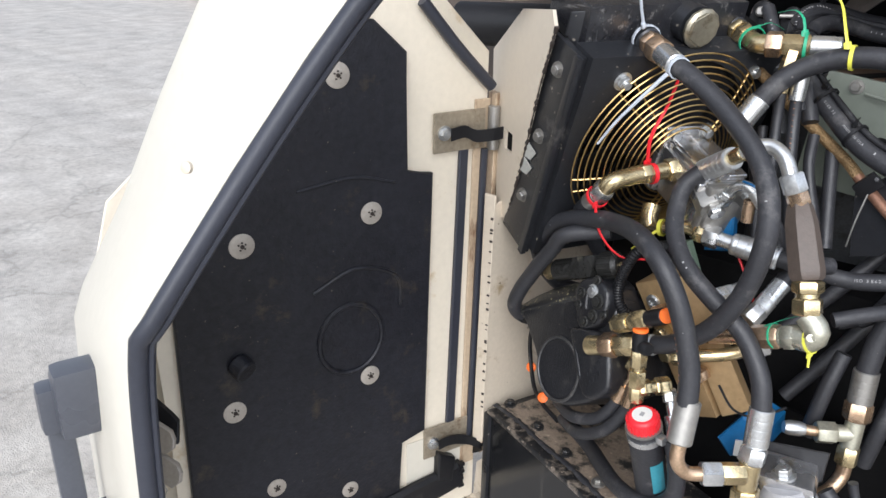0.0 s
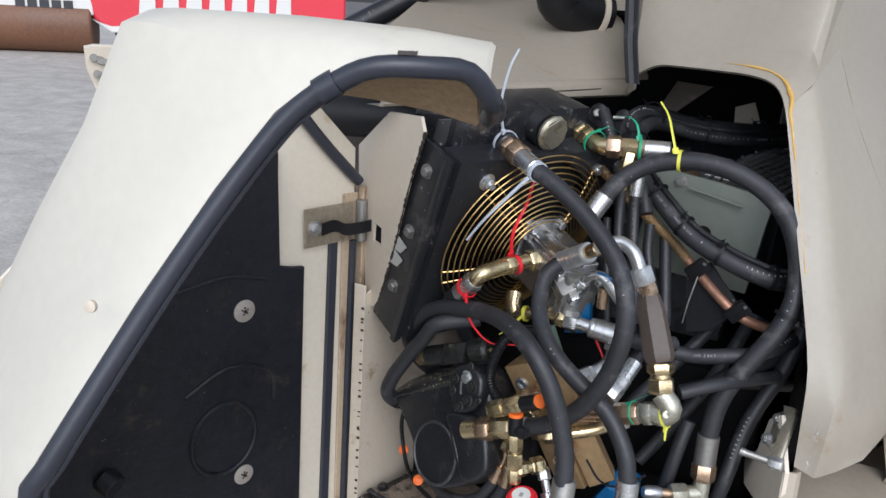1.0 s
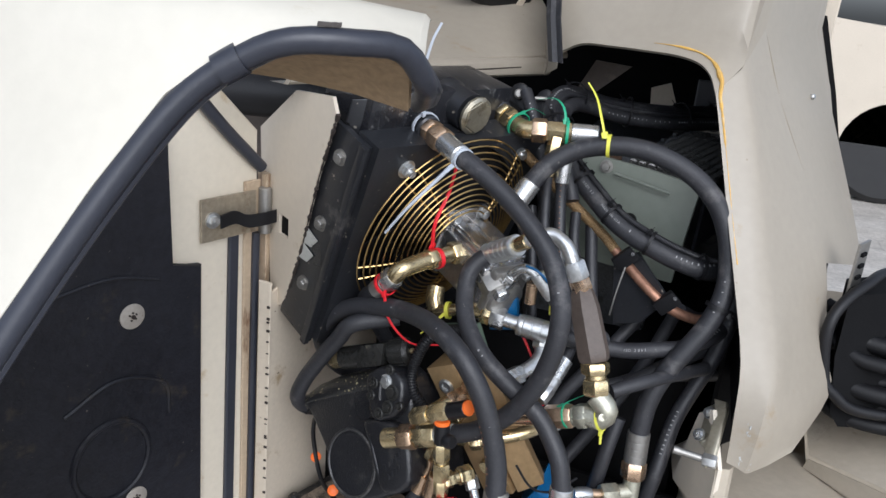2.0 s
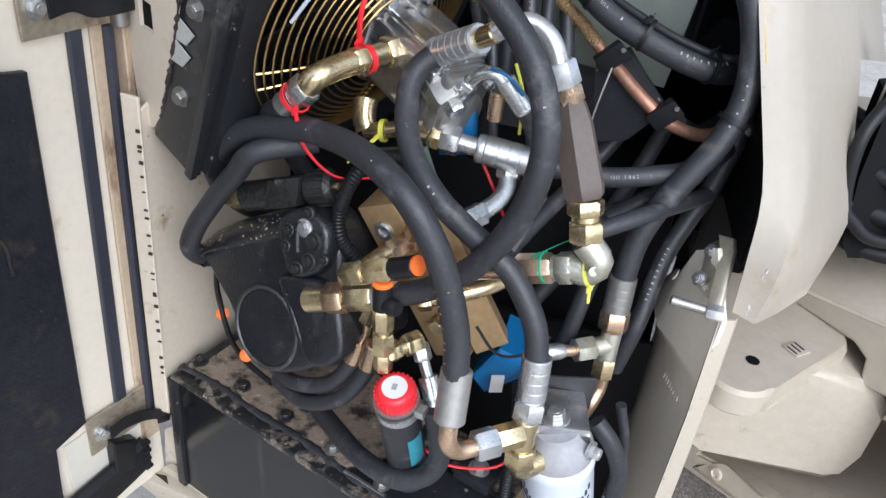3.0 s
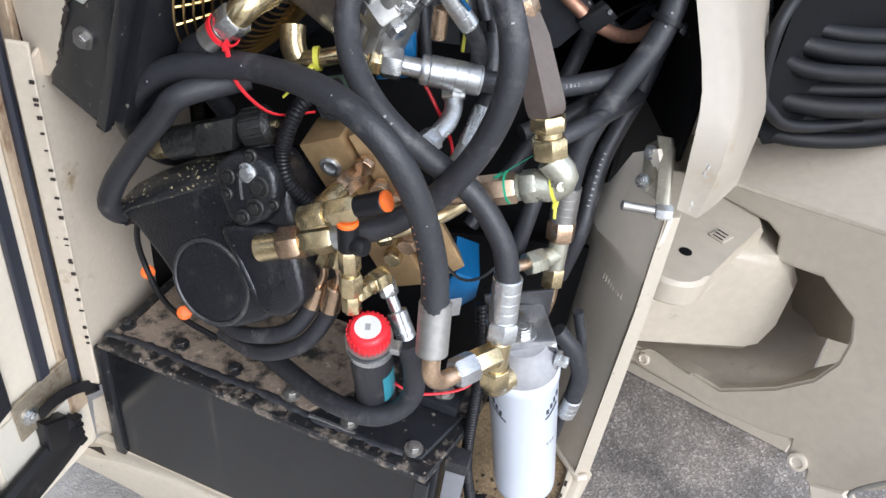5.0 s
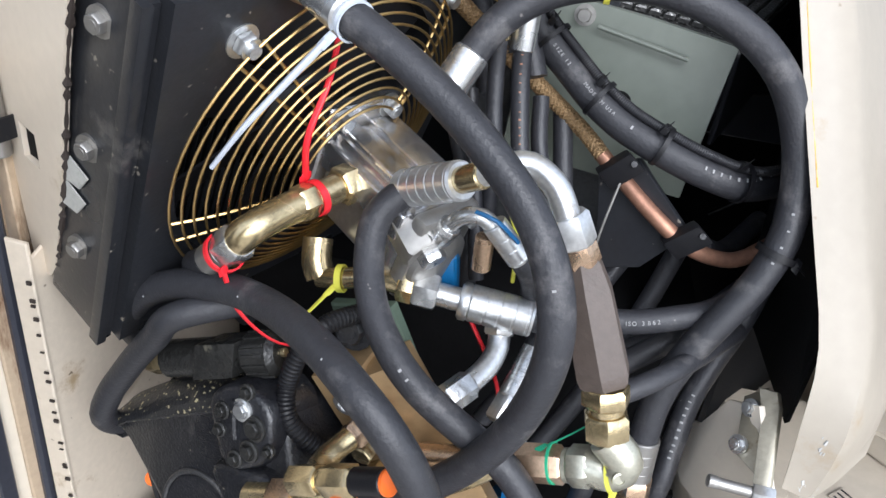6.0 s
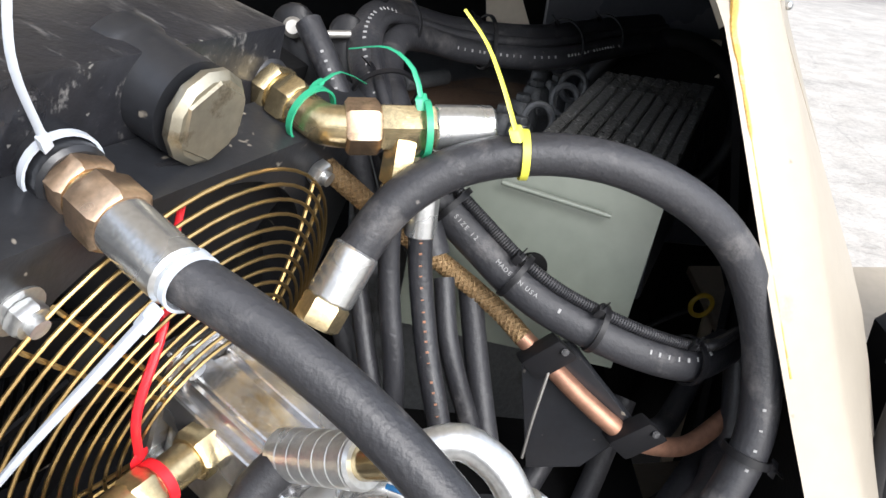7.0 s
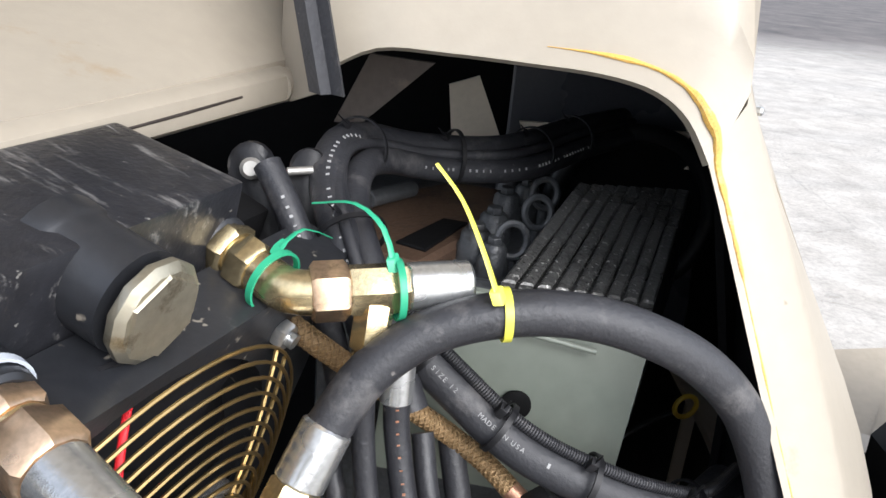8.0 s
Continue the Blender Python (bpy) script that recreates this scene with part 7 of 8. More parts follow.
part("backing", bm, "lens", sh, "grey sheet coloured as the lit inner wall of the hood")
# oil dipstick
dip = thing("dipstick", (0.80, 0.62, 1.03), "oil dipstick with ochre ring handle", "dipstick")
bm = BM()
c0 = V((0.843, 0.671, 1.067))
sweep(bm, [c0 + V((0.0165 * math.cos(a), 0.004 * math.cos(a), 0.0165 * math.sin(a))) for a in [2 * math.pi * j / 28 for j in range(28)]], 0.0036, 8, closed=True)
part("ring_handle", bm, "dipyellow", dip)
bm = BM()
sweep(bm, spline([c0 + V((-0.017, 0, -0.010)), c0 + V((-0.05, 0, -0.03)), c0 + V((-0.10, 0.0, -0.07))], 0.01), 0.004, 8)
part("stem", bm, "plastic", dip)

# ---- tank with filler ----
tank = thing("hydraulic_tank", (0.25, 0.0, 0.42), "black steel hydraulic tank with dusty bolted top", "tank")
TA, TB = V((0.008, 0.067, 0)), V((0.490, -0.104, 0))
TX = (TB - TA).normalized()
TY = V((-TX.y, TX.x, 0))
TL = (TB - TA).length


def tank_at(a, b, z):
    return TA + TX * a + TY * b + V((0, 0, z))


bm = BM()
plate(bm, [tank_at(0, 0, 0.655), tank_at(TL, 0, 0.655), tank_at(TL, 0.18, 0.655), tank_at(0, 0.18, 0.655)], (0, 0, -0.248), 0.004)
part("body", bm, "streaked", tank)
bm = BM()
plate(bm, [tank_at(0.0, -0.006, 0.664), tank_at(TL + 0.004, -0.006, 0.664), tank_at(TL + 0.03, 0.12, 0.664), tank_at(TL + 0.03, 0.19, 0.664), tank_at(0, 0.19, 0.664)], (0, 0, -0.012), 0.003)
part("top_flange", bm, "crusted", tank, "crusted black top flange")
bm = BM()
plate(bm, [tank_at(0.022, 0.024, 0.670), tank_at(0.33, 0.020, 0.670), tank_at(0.38, 0.10, 0.670), tank_at(0.36, 0.20, 0.670), tank_at(0.02, 0.20, 0.670)], (0, 0, -0.007), 0.002)
part("lid", bm, "tandirt", tank, "lid covered in brown dust")
bm = BM()
plate(bm, [tank_at(0.335, 0.016, 0.672), tank_at(TL - 0.012, 0.016, 0.672), tank_at(TL + 0.014, 0.11, 0.672), tank_at(0.385, 0.10, 0.672)], (0, 0, -0.008), 0.002)
part("lid_corner", bm, "black", tank)
bm = BM()
gk = [tank_at(0.004, 0.012, 0.6705), tank_at(0.08, 0.019, 0.6715), tank_at(0.16, 0.016, 0.671), tank_at(0.24, 0.018, 0.672), tank_at(0.33, 0.013, 0.671), tank_at(0.42, 0.012, 0.672), tank_at(0.475, 0.014, 0.671)]
gp = spline(gk, 0.008)
sweep(bm, gp, 0.008, 8, flat=0.35, radii=[0.0055 + random.uniform(-0.002, 0.003) for _ in gp])
part("gasket", bm, "rubber", tank, "squeezed black gasket along the lid")
bm = BM()
sweep(bm, spline([tank_at(0.335, 0.012, 0.673), tank_at(0.36, 0.013, 0.6735), tank_at(0.405, 0.013, 0.673)], 0.02), 0.003, 8, flat=0.5)
part("scraped_edge", bm, "zinc", tank)
for q in ((0.038, 0.098), (0.124, 0.069), (0.210, 0.034), (0.298, 0.000), (0.384, -0.038), (0.473, -0.070)):
    bolt(tank, (q[0], q[1], 0.672), (0, 0, 1), 0.0085, 0.006, "crusted" if q[0] < 0.25 else "greysteel")
for q in ((0.0, -0.002), (TL, -0.002)):
    bm = BM()
    obox(bm, tank_at(q[0], q[1], 0.53), TX, TY, (0, 0, 1), (0.018, 0.010, 0.245), 0.003)
    part("end_strip", bm, "black", tank)
bm = BM()
obox(bm, (0.507, 0.008, 0.694), (0.9, -0.3, 0), (0.3, 0.9, 0), (0, 0, 1), (0.055, 0.045, 0.018), 0.004)
part("lifting_lug", bm, "black", tank)
bolt(tank, (0.507, 0.006, 0.704), (0, -0.2, 1), 0.010, 0.008, "greysteel")
cyl_b = BM()
hexa(cyl_b, (0.515, -0.075, 0.46), (0.545, -0.070, 0.462), 0.016)
part("drain_plug", cyl_b, "blackdirty", tank)
# filler neck
fill = thing("oil_filler", (0.405, -0.04, 0.70), "black rubber filler neck with red and white cap", "filler neck")
f0, f1 = V((0.420, -0.035, 0.70)), V((0.403, -0.088, 0.885))
fd = (f1 - f0).normalized()
straight(fill, "neck", f0, f1, "cyl", 0.0255, "rubber")
bm = BM()
lathe(bm, f1 - fd * 0.020, fd, [(0, 0.0275), (0.010, 0.0275)], 28)
cl = part("hose_clamp", bm, "zinc", fill, "steel worm-drive clamp")
bm = BM()
obox(bm, f1 - fd * 0.014 + V((0.030, -0.006, 0.006)), (1, -0.2, 0.1), (0.2, 1, 0), fd, (0.012, 0.016, 0.014), 0.002)
part("screw_housing", bm, "zinc", cl)
bm = BM()
lathe(bm, f1 - fd * 0.004, fd, [(0, 0.0245), (0.004, 0.0275), (0.008, 0.0275)], 28)
part("rim", bm, "greysteel", fill)
bm = BM()
prof = [(0.002, 0.0225), (0.006, 0.0240), (0.020, 0.0232), (0.0245, 0.0205), (0.0255, 0.018)]
lathe(bm, f1, fd, prof, 28)
cap = part("cap", bm, "red", fill, "ribbed red plastic cap")
t_, s_, w_ = frame_of(fd)
bm = BM()
for k in range(26):
    a = 2 * math.pi * k / 26
    o = s_ * math.cos(a) + w_ * math.sin(a)
    obox(bm, f1 + fd * 0.012 + o * 0.0238, o, fd.cross(o), fd, (0.0025, 0.0032, 0.016), 0.0008)
part("rib", bm, "red", cap)
bm = BM()
lathe(bm, f1 + fd * 0.0250, fd, [(0, 0.0150), (0.0015, 0.0150)], 28)
disc = part("disc", bm, "white", cap, "white disc with a small pump sign")
bm = BM()
obox(bm, f1 + fd * 0.0267, s_, w_, fd, (0.006, 0.008, 0.0006), 0)
part("sign", bm, "whiteink", disc)
bm = BM()
t_, s_, w_ = frame_of(fd)
o = (V((0.55, -0.75, 0.2)) - fd * V((0.55, -0.75, 0.2)).dot(fd)).normalized()
o2 = fd.cross(o)
rows = []
for zz in (0.075, 0.105, 0.135):
    rows.append([f0 + fd * zz + (o * math.cos(a) + o2 * math.sin(a)) * 0.0259 for a in [radians(x) for x in (-6, 6, 18, 30, 44)]])
skin(bm, rows, o * 0.0006)
part("sticker", bm, "teal", fill, "faded blue sticker")

# ---- spin-on filter ----
filt = thing("oil_filter", (0.66, 0.02, 0.495), "white spin-on hydraulic oil filter canister", "oil filter")
fT, fBt = V((0.600, -0.008, 0.795)), V((0.658, 0.022, 0.497))
fa = (fT - fBt).normalized()
L_ = (fT - fBt).length
bm = BM()
lathe(bm, fBt, fa, [(0, 0.020), (0.001, 0.034), (0.006, 0.042), (0.016, 0.0465), (0.03, 0.047), (L_ - 0.022, 0.047), (L_ - 0.018, 0.0485), (L_ - 0.006, 0.0485), (L_ - 0.002, 0.047), (L_, 0.043)], 40)
can = part("canister", bm, "whitepaint", filt)
# black print on the can: two slanted lines and illegible lettering
face = (V((0.44, -0.74, 1.48)) - fBt)
o = (face - fa * face.dot(fa)).normalized()
o2 = fa.cross(o)


def on_can(ang, zz, rr=0.0472):
    a = radians(ang)
    return fBt + fa * zz + (o * math.cos(a) + o2 * math.sin(a)) * rr


for a0, a1, z0, z1 in ((38, 66, 0.228, 0.246), (-30, -62, 0.226, 0.246)):
    bm = BM()
    pts = [on_can(a0 + (a1 - a0) * k / 6, z0 + (z1 - z0) * k / 6) for k in range(7)]
    sweep(bm, pts, 0.0012, 6)
    part("print_line", bm, "ink", can)
bm = BM()
for k, a in enumerate((42, 50, 58, 66, -40, -48, -56)):
    z = 0.205 + 0.0009 * abs(a)
    c0 = on_can(a, z)
    out = (c0 - (fBt + fa * z)).normalized()
    obox(bm, c0, fa.cross(out), fa, out, (0.004, 0.009, 0.0012), 0)
part("print_block", bm, "ink", can)
bm = BM()
for a in (44, 52, 60):
    z = 0.165
    c0 = on_can(a, z)
    out = (c0 - (fBt + fa * z)).normalized()
    obox(bm, c0, fa.cross(out), fa, out, (0.003, 0.006, 0.0010), 0)
part("print_block", bm, "whiteink", can)
fh = BM()
lathe(fh, fT - fa * 0.002, fa, [(0, 0.046), (0.010, 0.047), (0.022, 0.044), (0.034, 0.034), (0.046, 0.030)], 30)
hd = part("filter_head", fh, "glass", filt, "grey cast filter head")
bm = BM()
obox(bm, fT + fa * 0.040 + V((0.0, 0.02, 0.0)), (1, 0.2, 0), (-0.2, 1, 0), fa, (0.075, 0.07, 0.030), 0.006)
part("head_block", bm, "alu", filt)
bolt(filt, fT + fa * 0.058 + V((0.0, 0.0, 0.0)), fa, 0.0115, 0.010, "zinc")
bolt(filt, fT + fa * 0.022 + V((0.044, -0.014, 0.004)), (0.9, -0.4, 0.1), 0.0085, 0.010, "zinc")
bm = BM()
plate(bm, [fT + V((-0.06, 0.05, 0.06)), fT + V((0.03, 0.06, 0.075)), fT + V((0.03, 0.05, 0.03)), fT + V((-0.05, 0.035, 0.0))], (0, 0.005, 0), 0.001)
part("mount_plate", bm, "blackdirty", filt)
# hose beside the filter
h, path = hose([(0.640, 0.02, 0.83), (0.668, 0.015, 0.80), (0.688, 0.02, 0.75), (0.692, 0.03, 0.69)], 0.0120, "black hose bending down beside the filter")
straight(h, "ferrule", (0.692, 0.030, 0.695), (0.690, 0.034, 0.655), "ferrule", 0.0140, "zinc")
h, path = hose([(0.668, 0.05, 0.84), (0.690, 0.05, 0.76), (0.695, 0.06, 0.62), (0.70, 0.08, 0.52)], 0.0070, "thin black hose behind the filter")
h, path = hose([(0.535, 0.02, 0.86), (0.545, -0.012, 0.80), (0.548, -0.022, 0.70), (0.553, -0.03, 0.60), (0.575, -0.035, 0.50)], 0.0075, "black corrugated cable beside the filter", 0.005, "plastic")
bm = BM()
for i in range(0, len(path) - 1):
    lathe(bm, path[i], path[i + 1] - path[i], [(0, 0.0075), (0.0014, 0.0086), (0.0028, 0.0075)], 10)
part("rib", bm, "plastic", h)
# grey switch box and plug with blue wires
sw_ = thing("switch_box", (0.55, -0.07, 0.5), "grey metal switch box with black plug and blue wires", "switch box")
bm = BM()
obox(bm, (0.535, -0.066, 0.578), (0.97, -0.22, 0), (0.22, 0.97, 0), (0.0, 0.0, 1), (0.027, 0.024, 0.125), 0.002)
part("box", bm, "lampgrey", sw_)
bm = BM()
obox(bm, (0.535, -0.065, 0.650), (0.97, -0.22, 0), (0.22, 0.97, 0), (0.0, 0.0, 1), (0.031, 0.028, 0.022), 0.002)
part("cover", bm, "blackdirty", sw_, "dark cover cap")
bm = BM()
obox(bm, (0.513, -0.045, 0.560), (0.97, -0.22, 0), (0.22, 0.97, 0), (0.0, 0.0, 1), (0.010, 0.060, 0.18), 0.002)
part("mount_plate", bm, "black", sw_)
bm = BM()
obox(bm, (0.578, -0.020, 0.478), (0.85, 0.3, -0.3), (-0.3, 0.9, 0), (0.3, 0, 0.9), (0.030, 0.022, 0.048), 0.004)
bolt(sw_, (0.553, -0.028, 0.49), (0.6, -0.7, 0.3), 0.009, 0.006, "greysteel")
part("plug", bm, "plastic", sw_)
for k in range(3):
    bm = BM()
    sweep(bm, spline([(0.590, -0.012 + 0.007 * k, 0.455), (0.598 + 0.003 * k, -0.014 + 0.004 * k, 0.440), (0.608 + 0.006 * k, -0.030 + 0.012 * k, 0.424)], 0.006), 0.0026, 6)
    part("blue_wire", bm, "blue", sw_)

# ---- latch on the end panel ----
lt = thing("latch", (0.745, 0.10, 1.0), "zinc-plated striker bracket with bolts and pin", "latch")
bm = BM()
plate(bm, [(0.737, 0.181, 1.044), (0.756, 0.175, 1.046), (0.758, 0.160, 1.038), (0.748, 0.081, 0.993), (0.738, 0.076, 0.983), (0.733, 0.085, 0.992), (0.744, 0.160, 1.028)], (0.005, 0.002, -0.004), 0.0012)
part("striker_plate", bm, "plug", lt, "upright striker plate")
bm = BM()
plate(bm, [(0.730, 0.188, 1.022), (0.748, 0.189, 1.037), (0.743, 0.106, 0.988), (0.724, 0.136, 0.988)], (0.006, 0.004, 0.0), 0.001)
part("back_plate", bm, "plug", lt)
for q in ((0.735, 0.171, 1.022), (0.725, 0.139, 0.998)):
    bolt(lt, q, (-0.7, -0.5, 0.4), 0.0066, 0.006, "zinc")
bm = BM()
cyl(bm, (0.697, 0.082, 0.994), (0.742, 0.083, 0.990), 0.0058, 14)
lathe(bm, (0.700, 0.082, 0.9938), (-1, 0, 0.08), [(0, 0.0058), (0.002, 0.0064), (0.009, 0.0064), (0.010, 0.005)], 14)
part("pin", bm, "greysteel", lt)
bm = BM()
hexa(bm, (0.734, 0.083, 0.990), (0.754, 0.080, 0.992), 0.0105)
part("nut", bm, "zinc", lt)

# ---- articulation joint beyond the end panel ----
art = thing("articulation_joint", (1.0, 0.4, 0.4), "cream cast articulation joint of the road roller", "machine frame")
bm = BM()
lug = [V((0.828, 0.185, 0.84)) + V((0.052 * math.cos(a), 0.052 * math.sin(a), 0)) for a in [radians(-170 + 12 * k) for k in range(13)]]
plate(bm, lug + [V((0.93, 0.24, 0.84)), V((0.996, 0.300, 0.84)), V((1.02, 0.45, 0.84)), V((0.78, 0.45, 0.84))], (0, 0, -0.045), 0.006)
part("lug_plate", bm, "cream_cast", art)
bm = BM()
lathe(bm, (0.848, 0.212, 0.8365), (0, 0, 1), [(0, 0.010), (0.0045, 0.010), (0.005, 0.007)], 24)
part("pin_hole", bm, "dark", art)
bm = BM()
obox(bm, (0.915, 0.262, 0.842), (0.75, 0.66, 0), (-0.66, 0.75, 0), (0, 0, 1), (0.030, 0.026, 0.003), 0.001)
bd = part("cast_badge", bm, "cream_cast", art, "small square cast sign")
bm = BM()
for k in range(3):
    obox(bm, (0.907 + 0.006 * k, 0.254 + 0.007 * k, 0.8445), (0.75, 0.66, 0), (-0.66, 0.75, 0), (0, 0, 1), (0.0018, 0.018, 0.001), 0)
part("cast_mark", bm, "blackdirty", bd)
bm = BM()
plate(bm, [(0.79, 0.252, 0.80), (0.93, 0.250, 0.812), (0.985, 0.252, 0.815), (1.055, 0.27, 0.798), (1.095, 0.29, 0.74), (1.095, 0.29, 0.65), (1.07, 0.275, 0.605), (1.045, 0.262, 0.594), (0.84, 0.250, 0.612), (0.79, 0.250, 0.62)], (-0.02, 0.40, 0.0), 0.016)
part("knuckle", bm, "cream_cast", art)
# one thick yoke plate with a deep cut-out
yoke_n = V((-0.746, -0.654, 0.125)).normalized()
outer = [(0.931, 0.398, 0.866), (1.128, 0.188, 0.927), (1.19, 0.122, 0.955), (1.40, -0.10, 1.00), (1.42, -0.16, 0.66), (1.228, 0.009, 0.596), (1.175, 0.054, 0.514), (1.138, 0.09, 0.479), (1.135, 0.098, 0.504), (1.112, 0.123, 0.495),
         (1.109, 0.134, 0.534), (1.083, 0.159, 0.515), (1.011, 0.235, 0.48), (0.888, 0.370, 0.454), (0.86, 0.40, 0.452)]
inner = [(0.86, 0.406, 0.470), (0.882, 0.382, 0.479), (0.925, 0.338, 0.502), (0.975, 0.284, 0.519), (1.016, 0.239, 0.527), (1.072, 0.188, 0.598), (1.105, 0.160, 0.655), (1.120, 0.152, 0.705), (1.123, 0.158, 0.748), (1.116, 0.172, 0.782), (1.076, 0.224, 0.812),
         (1.023, 0.281, 0.793), (1.020, 0.293, 0.832), (1.003, 0.314, 0.843), (0.931, 0.394, 0.836)]
bm = BM()
rim = outer + inner[::-1]
ring_v = [bm.verts.new(V(p)) for p in rim]
bmesh.ops.triangle_fill(bm, use_beauty=True, edges=[bm.edges.new((ring_v[k], ring_v[(k + 1) % len(ring_v)])) for k in range(len(ring_v))])
ex = bmesh.ops.extrude_face_region(bm, geom=list(bm.faces))
bmesh.ops.translate(bm, verts=[g for g in ex["geom"] if isinstance(g, bmesh.types.BMVert)], vec=-yoke_n * 0.09)
bmesh.ops.recalc_face_normals(bm, faces=list(bm.faces))
sharp = [e for e in bm.edges if len(e.link_faces) == 2 and e.calc_face_angle(0) > 1.0]
bmesh.ops.bevel(bm, geom=sharp, offset=0.005, segments=2, affect="EDGES", clamp_overlap=True)
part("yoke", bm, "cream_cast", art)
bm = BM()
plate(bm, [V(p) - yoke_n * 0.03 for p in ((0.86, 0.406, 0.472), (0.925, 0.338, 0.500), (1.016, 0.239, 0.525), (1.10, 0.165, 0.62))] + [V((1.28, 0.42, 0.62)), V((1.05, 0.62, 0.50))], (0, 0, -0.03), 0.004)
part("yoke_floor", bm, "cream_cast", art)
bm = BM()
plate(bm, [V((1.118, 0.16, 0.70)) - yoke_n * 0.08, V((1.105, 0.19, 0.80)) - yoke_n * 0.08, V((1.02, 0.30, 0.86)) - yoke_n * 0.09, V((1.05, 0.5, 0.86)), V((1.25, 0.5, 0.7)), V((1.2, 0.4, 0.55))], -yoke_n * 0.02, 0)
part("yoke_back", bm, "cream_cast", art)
bm = BM()
plate(bm, [(0.90, 0.40, 0.985), (0.931, 0.398, 0.866), (1.128, 0.188, 0.929), (1.40, -0.10, 1.0), (1.7, 0.2, 1.10), (1.3, 0.9, 1.06), (0.9, 0.9, 1.02)], (0, 0.004, -0.02), 0.004)
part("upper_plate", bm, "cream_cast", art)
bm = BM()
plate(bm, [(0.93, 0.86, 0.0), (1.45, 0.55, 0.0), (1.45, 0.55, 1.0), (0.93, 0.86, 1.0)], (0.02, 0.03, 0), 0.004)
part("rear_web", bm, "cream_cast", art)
for q, r in (((0.912, 0.347, 0.476), 0.012), ((1.122, 0.108, 0.512), 0.016)):
    bm = BM()
    lathe(bm, V(q) - yoke_n * 0.004, yoke_n, [(0, r), (0.008, r), (0.009, r * 0.7), (0.006, r * 0.55)], 20)
    part("threaded_boss", bm, "cream", art)
bm = BM()
lathe(bm, (1.03, 0.55, 0.96), (0.1, 0.1, 1), [(0, 0.13), (0.08, 0.13), (0.10, 0.12)], 32)
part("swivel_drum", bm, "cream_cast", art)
bm = BM()
plate(bm, [(1.142, 0.086, 0.487), (1.178, 0.052, 0.516), (1.198, 0.026, 0.492), (1.225, -0.03, 0.38), (1.212, -0.035, 0.30), (1.19, -0.01, 0.33)], -yoke_n * 0.03, 0.004)
part("lock_bar_lug", bm, "cream", art)
# locking cable with ring pin
lk = thing("lock_cable", (1.18, 0.0, 0.55), "steel lanyard cable with ring pin on the frame", "cable")
bm = BM()
sweep(bm, spline([(1.22, -0.015, 0.665), (1.175, 0.015, 0.589), (1.160, 0.022, 0.550), (1.180, 0.0, 0.545), (1.197, -0.015, 0.556)], 0.01), 0.0035, 8)
part("wire_rope", bm, "greysteel", lk)
bm = BM()
cyl(bm, (1.186, -0.006, 0.549), (1.205, -0.022, 0.560), 0.005)
part("crimp", bm, "zinc", lk)
bm = BM()
c0 = V((1.218, -0.035, 0.575))
sweep(bm, [c0 + V((0.022 * math.cos(a), 0.01 * math.cos(a), 0.018 * math.sin(a))) for a in [2 * math.pi * j / 24 for j in range(24)]], 0.004, 8, closed=True)
part("ring", bm, "zinc", lk)
# hose bundle with its clamp strip
for k in range(9):
    z = 0.985 + 0.0185 * k
    y = 0.345 + 0.026 * (k % 3) + 0.006 * math.sin(3.1 * k)
    hose([(0.90, y + 0.03, z + 0.02), (0.96, y, z + 0.006 * math.sin(k)), (1.06, y, z), (1.20, y + 0.05, z + 0.004), (1.6, y + 0.25, z + 0.02 + 0.01 * math.sin(2.3 * k))], 0.0125 + 0.003 * (k % 2), "thick black hose in the bundle over the joint", tex="hosedark")
# added dark sheet: the shade between the hoses as a colour
bm = BM()
plate(bm, [(0.93, 0.47, 1.0), (1.65, 0.74, 1.04), (1.65, 0.74, 1.13), (0.93, 0.47, 1.12)], (-0.005, 0.015, 0), 0)
solo("bundle_backing", bm, "dark", "dark sheet added to blacken the gaps in the hose bundle", "guide plate")
bm = BM()
skin(bm, [[(0.915, 0.33, 1.205), (0.915, 0.32, 1.10), (0.93, 0.315, 1.00), (0.95, 0.33, 0.972)], [(1.30, 0.62, 1.225), (1.30, 0.60, 1.10), (1.30, 0.49, 0.985), (1.30, 0.48, 0.965)]], (0.004, 0.09, 0.002))
tray = solo("hose_tray", bm, "dark", "black rubber tray round the hoses over the joint", "tray")
cs = thing("hose_clamp_strip", (0.90, 0.33, 1.2), "black rubber edge strip and slotted grey clamp plate", "clamp")
bm = BM()
sweep(bm, spline([(1.30, 0.62, 1.235), (1.02, 0.46, 1.232), (0.938, 0.360, 1.218), (0.892, 0.303, 1.168), (0.900, 0.298, 1.080), (0.922, 0.298, 1.045), (1.00, 0.325, 1.012), (1.30, 0.47, 1.0)], 0.01), 0.0095, 10)
part("edge_rubber", bm, "plastic", cs)
bm = BM()
obox(bm, (0.925, 0.385, 1.235), (0.5, 0.8, 0.1), (0.8, -0.5, 0), (0, 0, 1), (0.035, 0.005, 0.10), 0.001)
part("slotted_plate", bm, "greysteel", cs)
bm = BM()
for k in range(4):
    obox(bm, (0.926, 0.380, 1.205 + 0.02 * k), (0.5, 0.8, 0.1), (0.8, -0.5, 0), (0, 0, 1), (0.014, 0.007, 0.006), 0)
part("slot", bm, "dark", cs)

# ---- ties ----


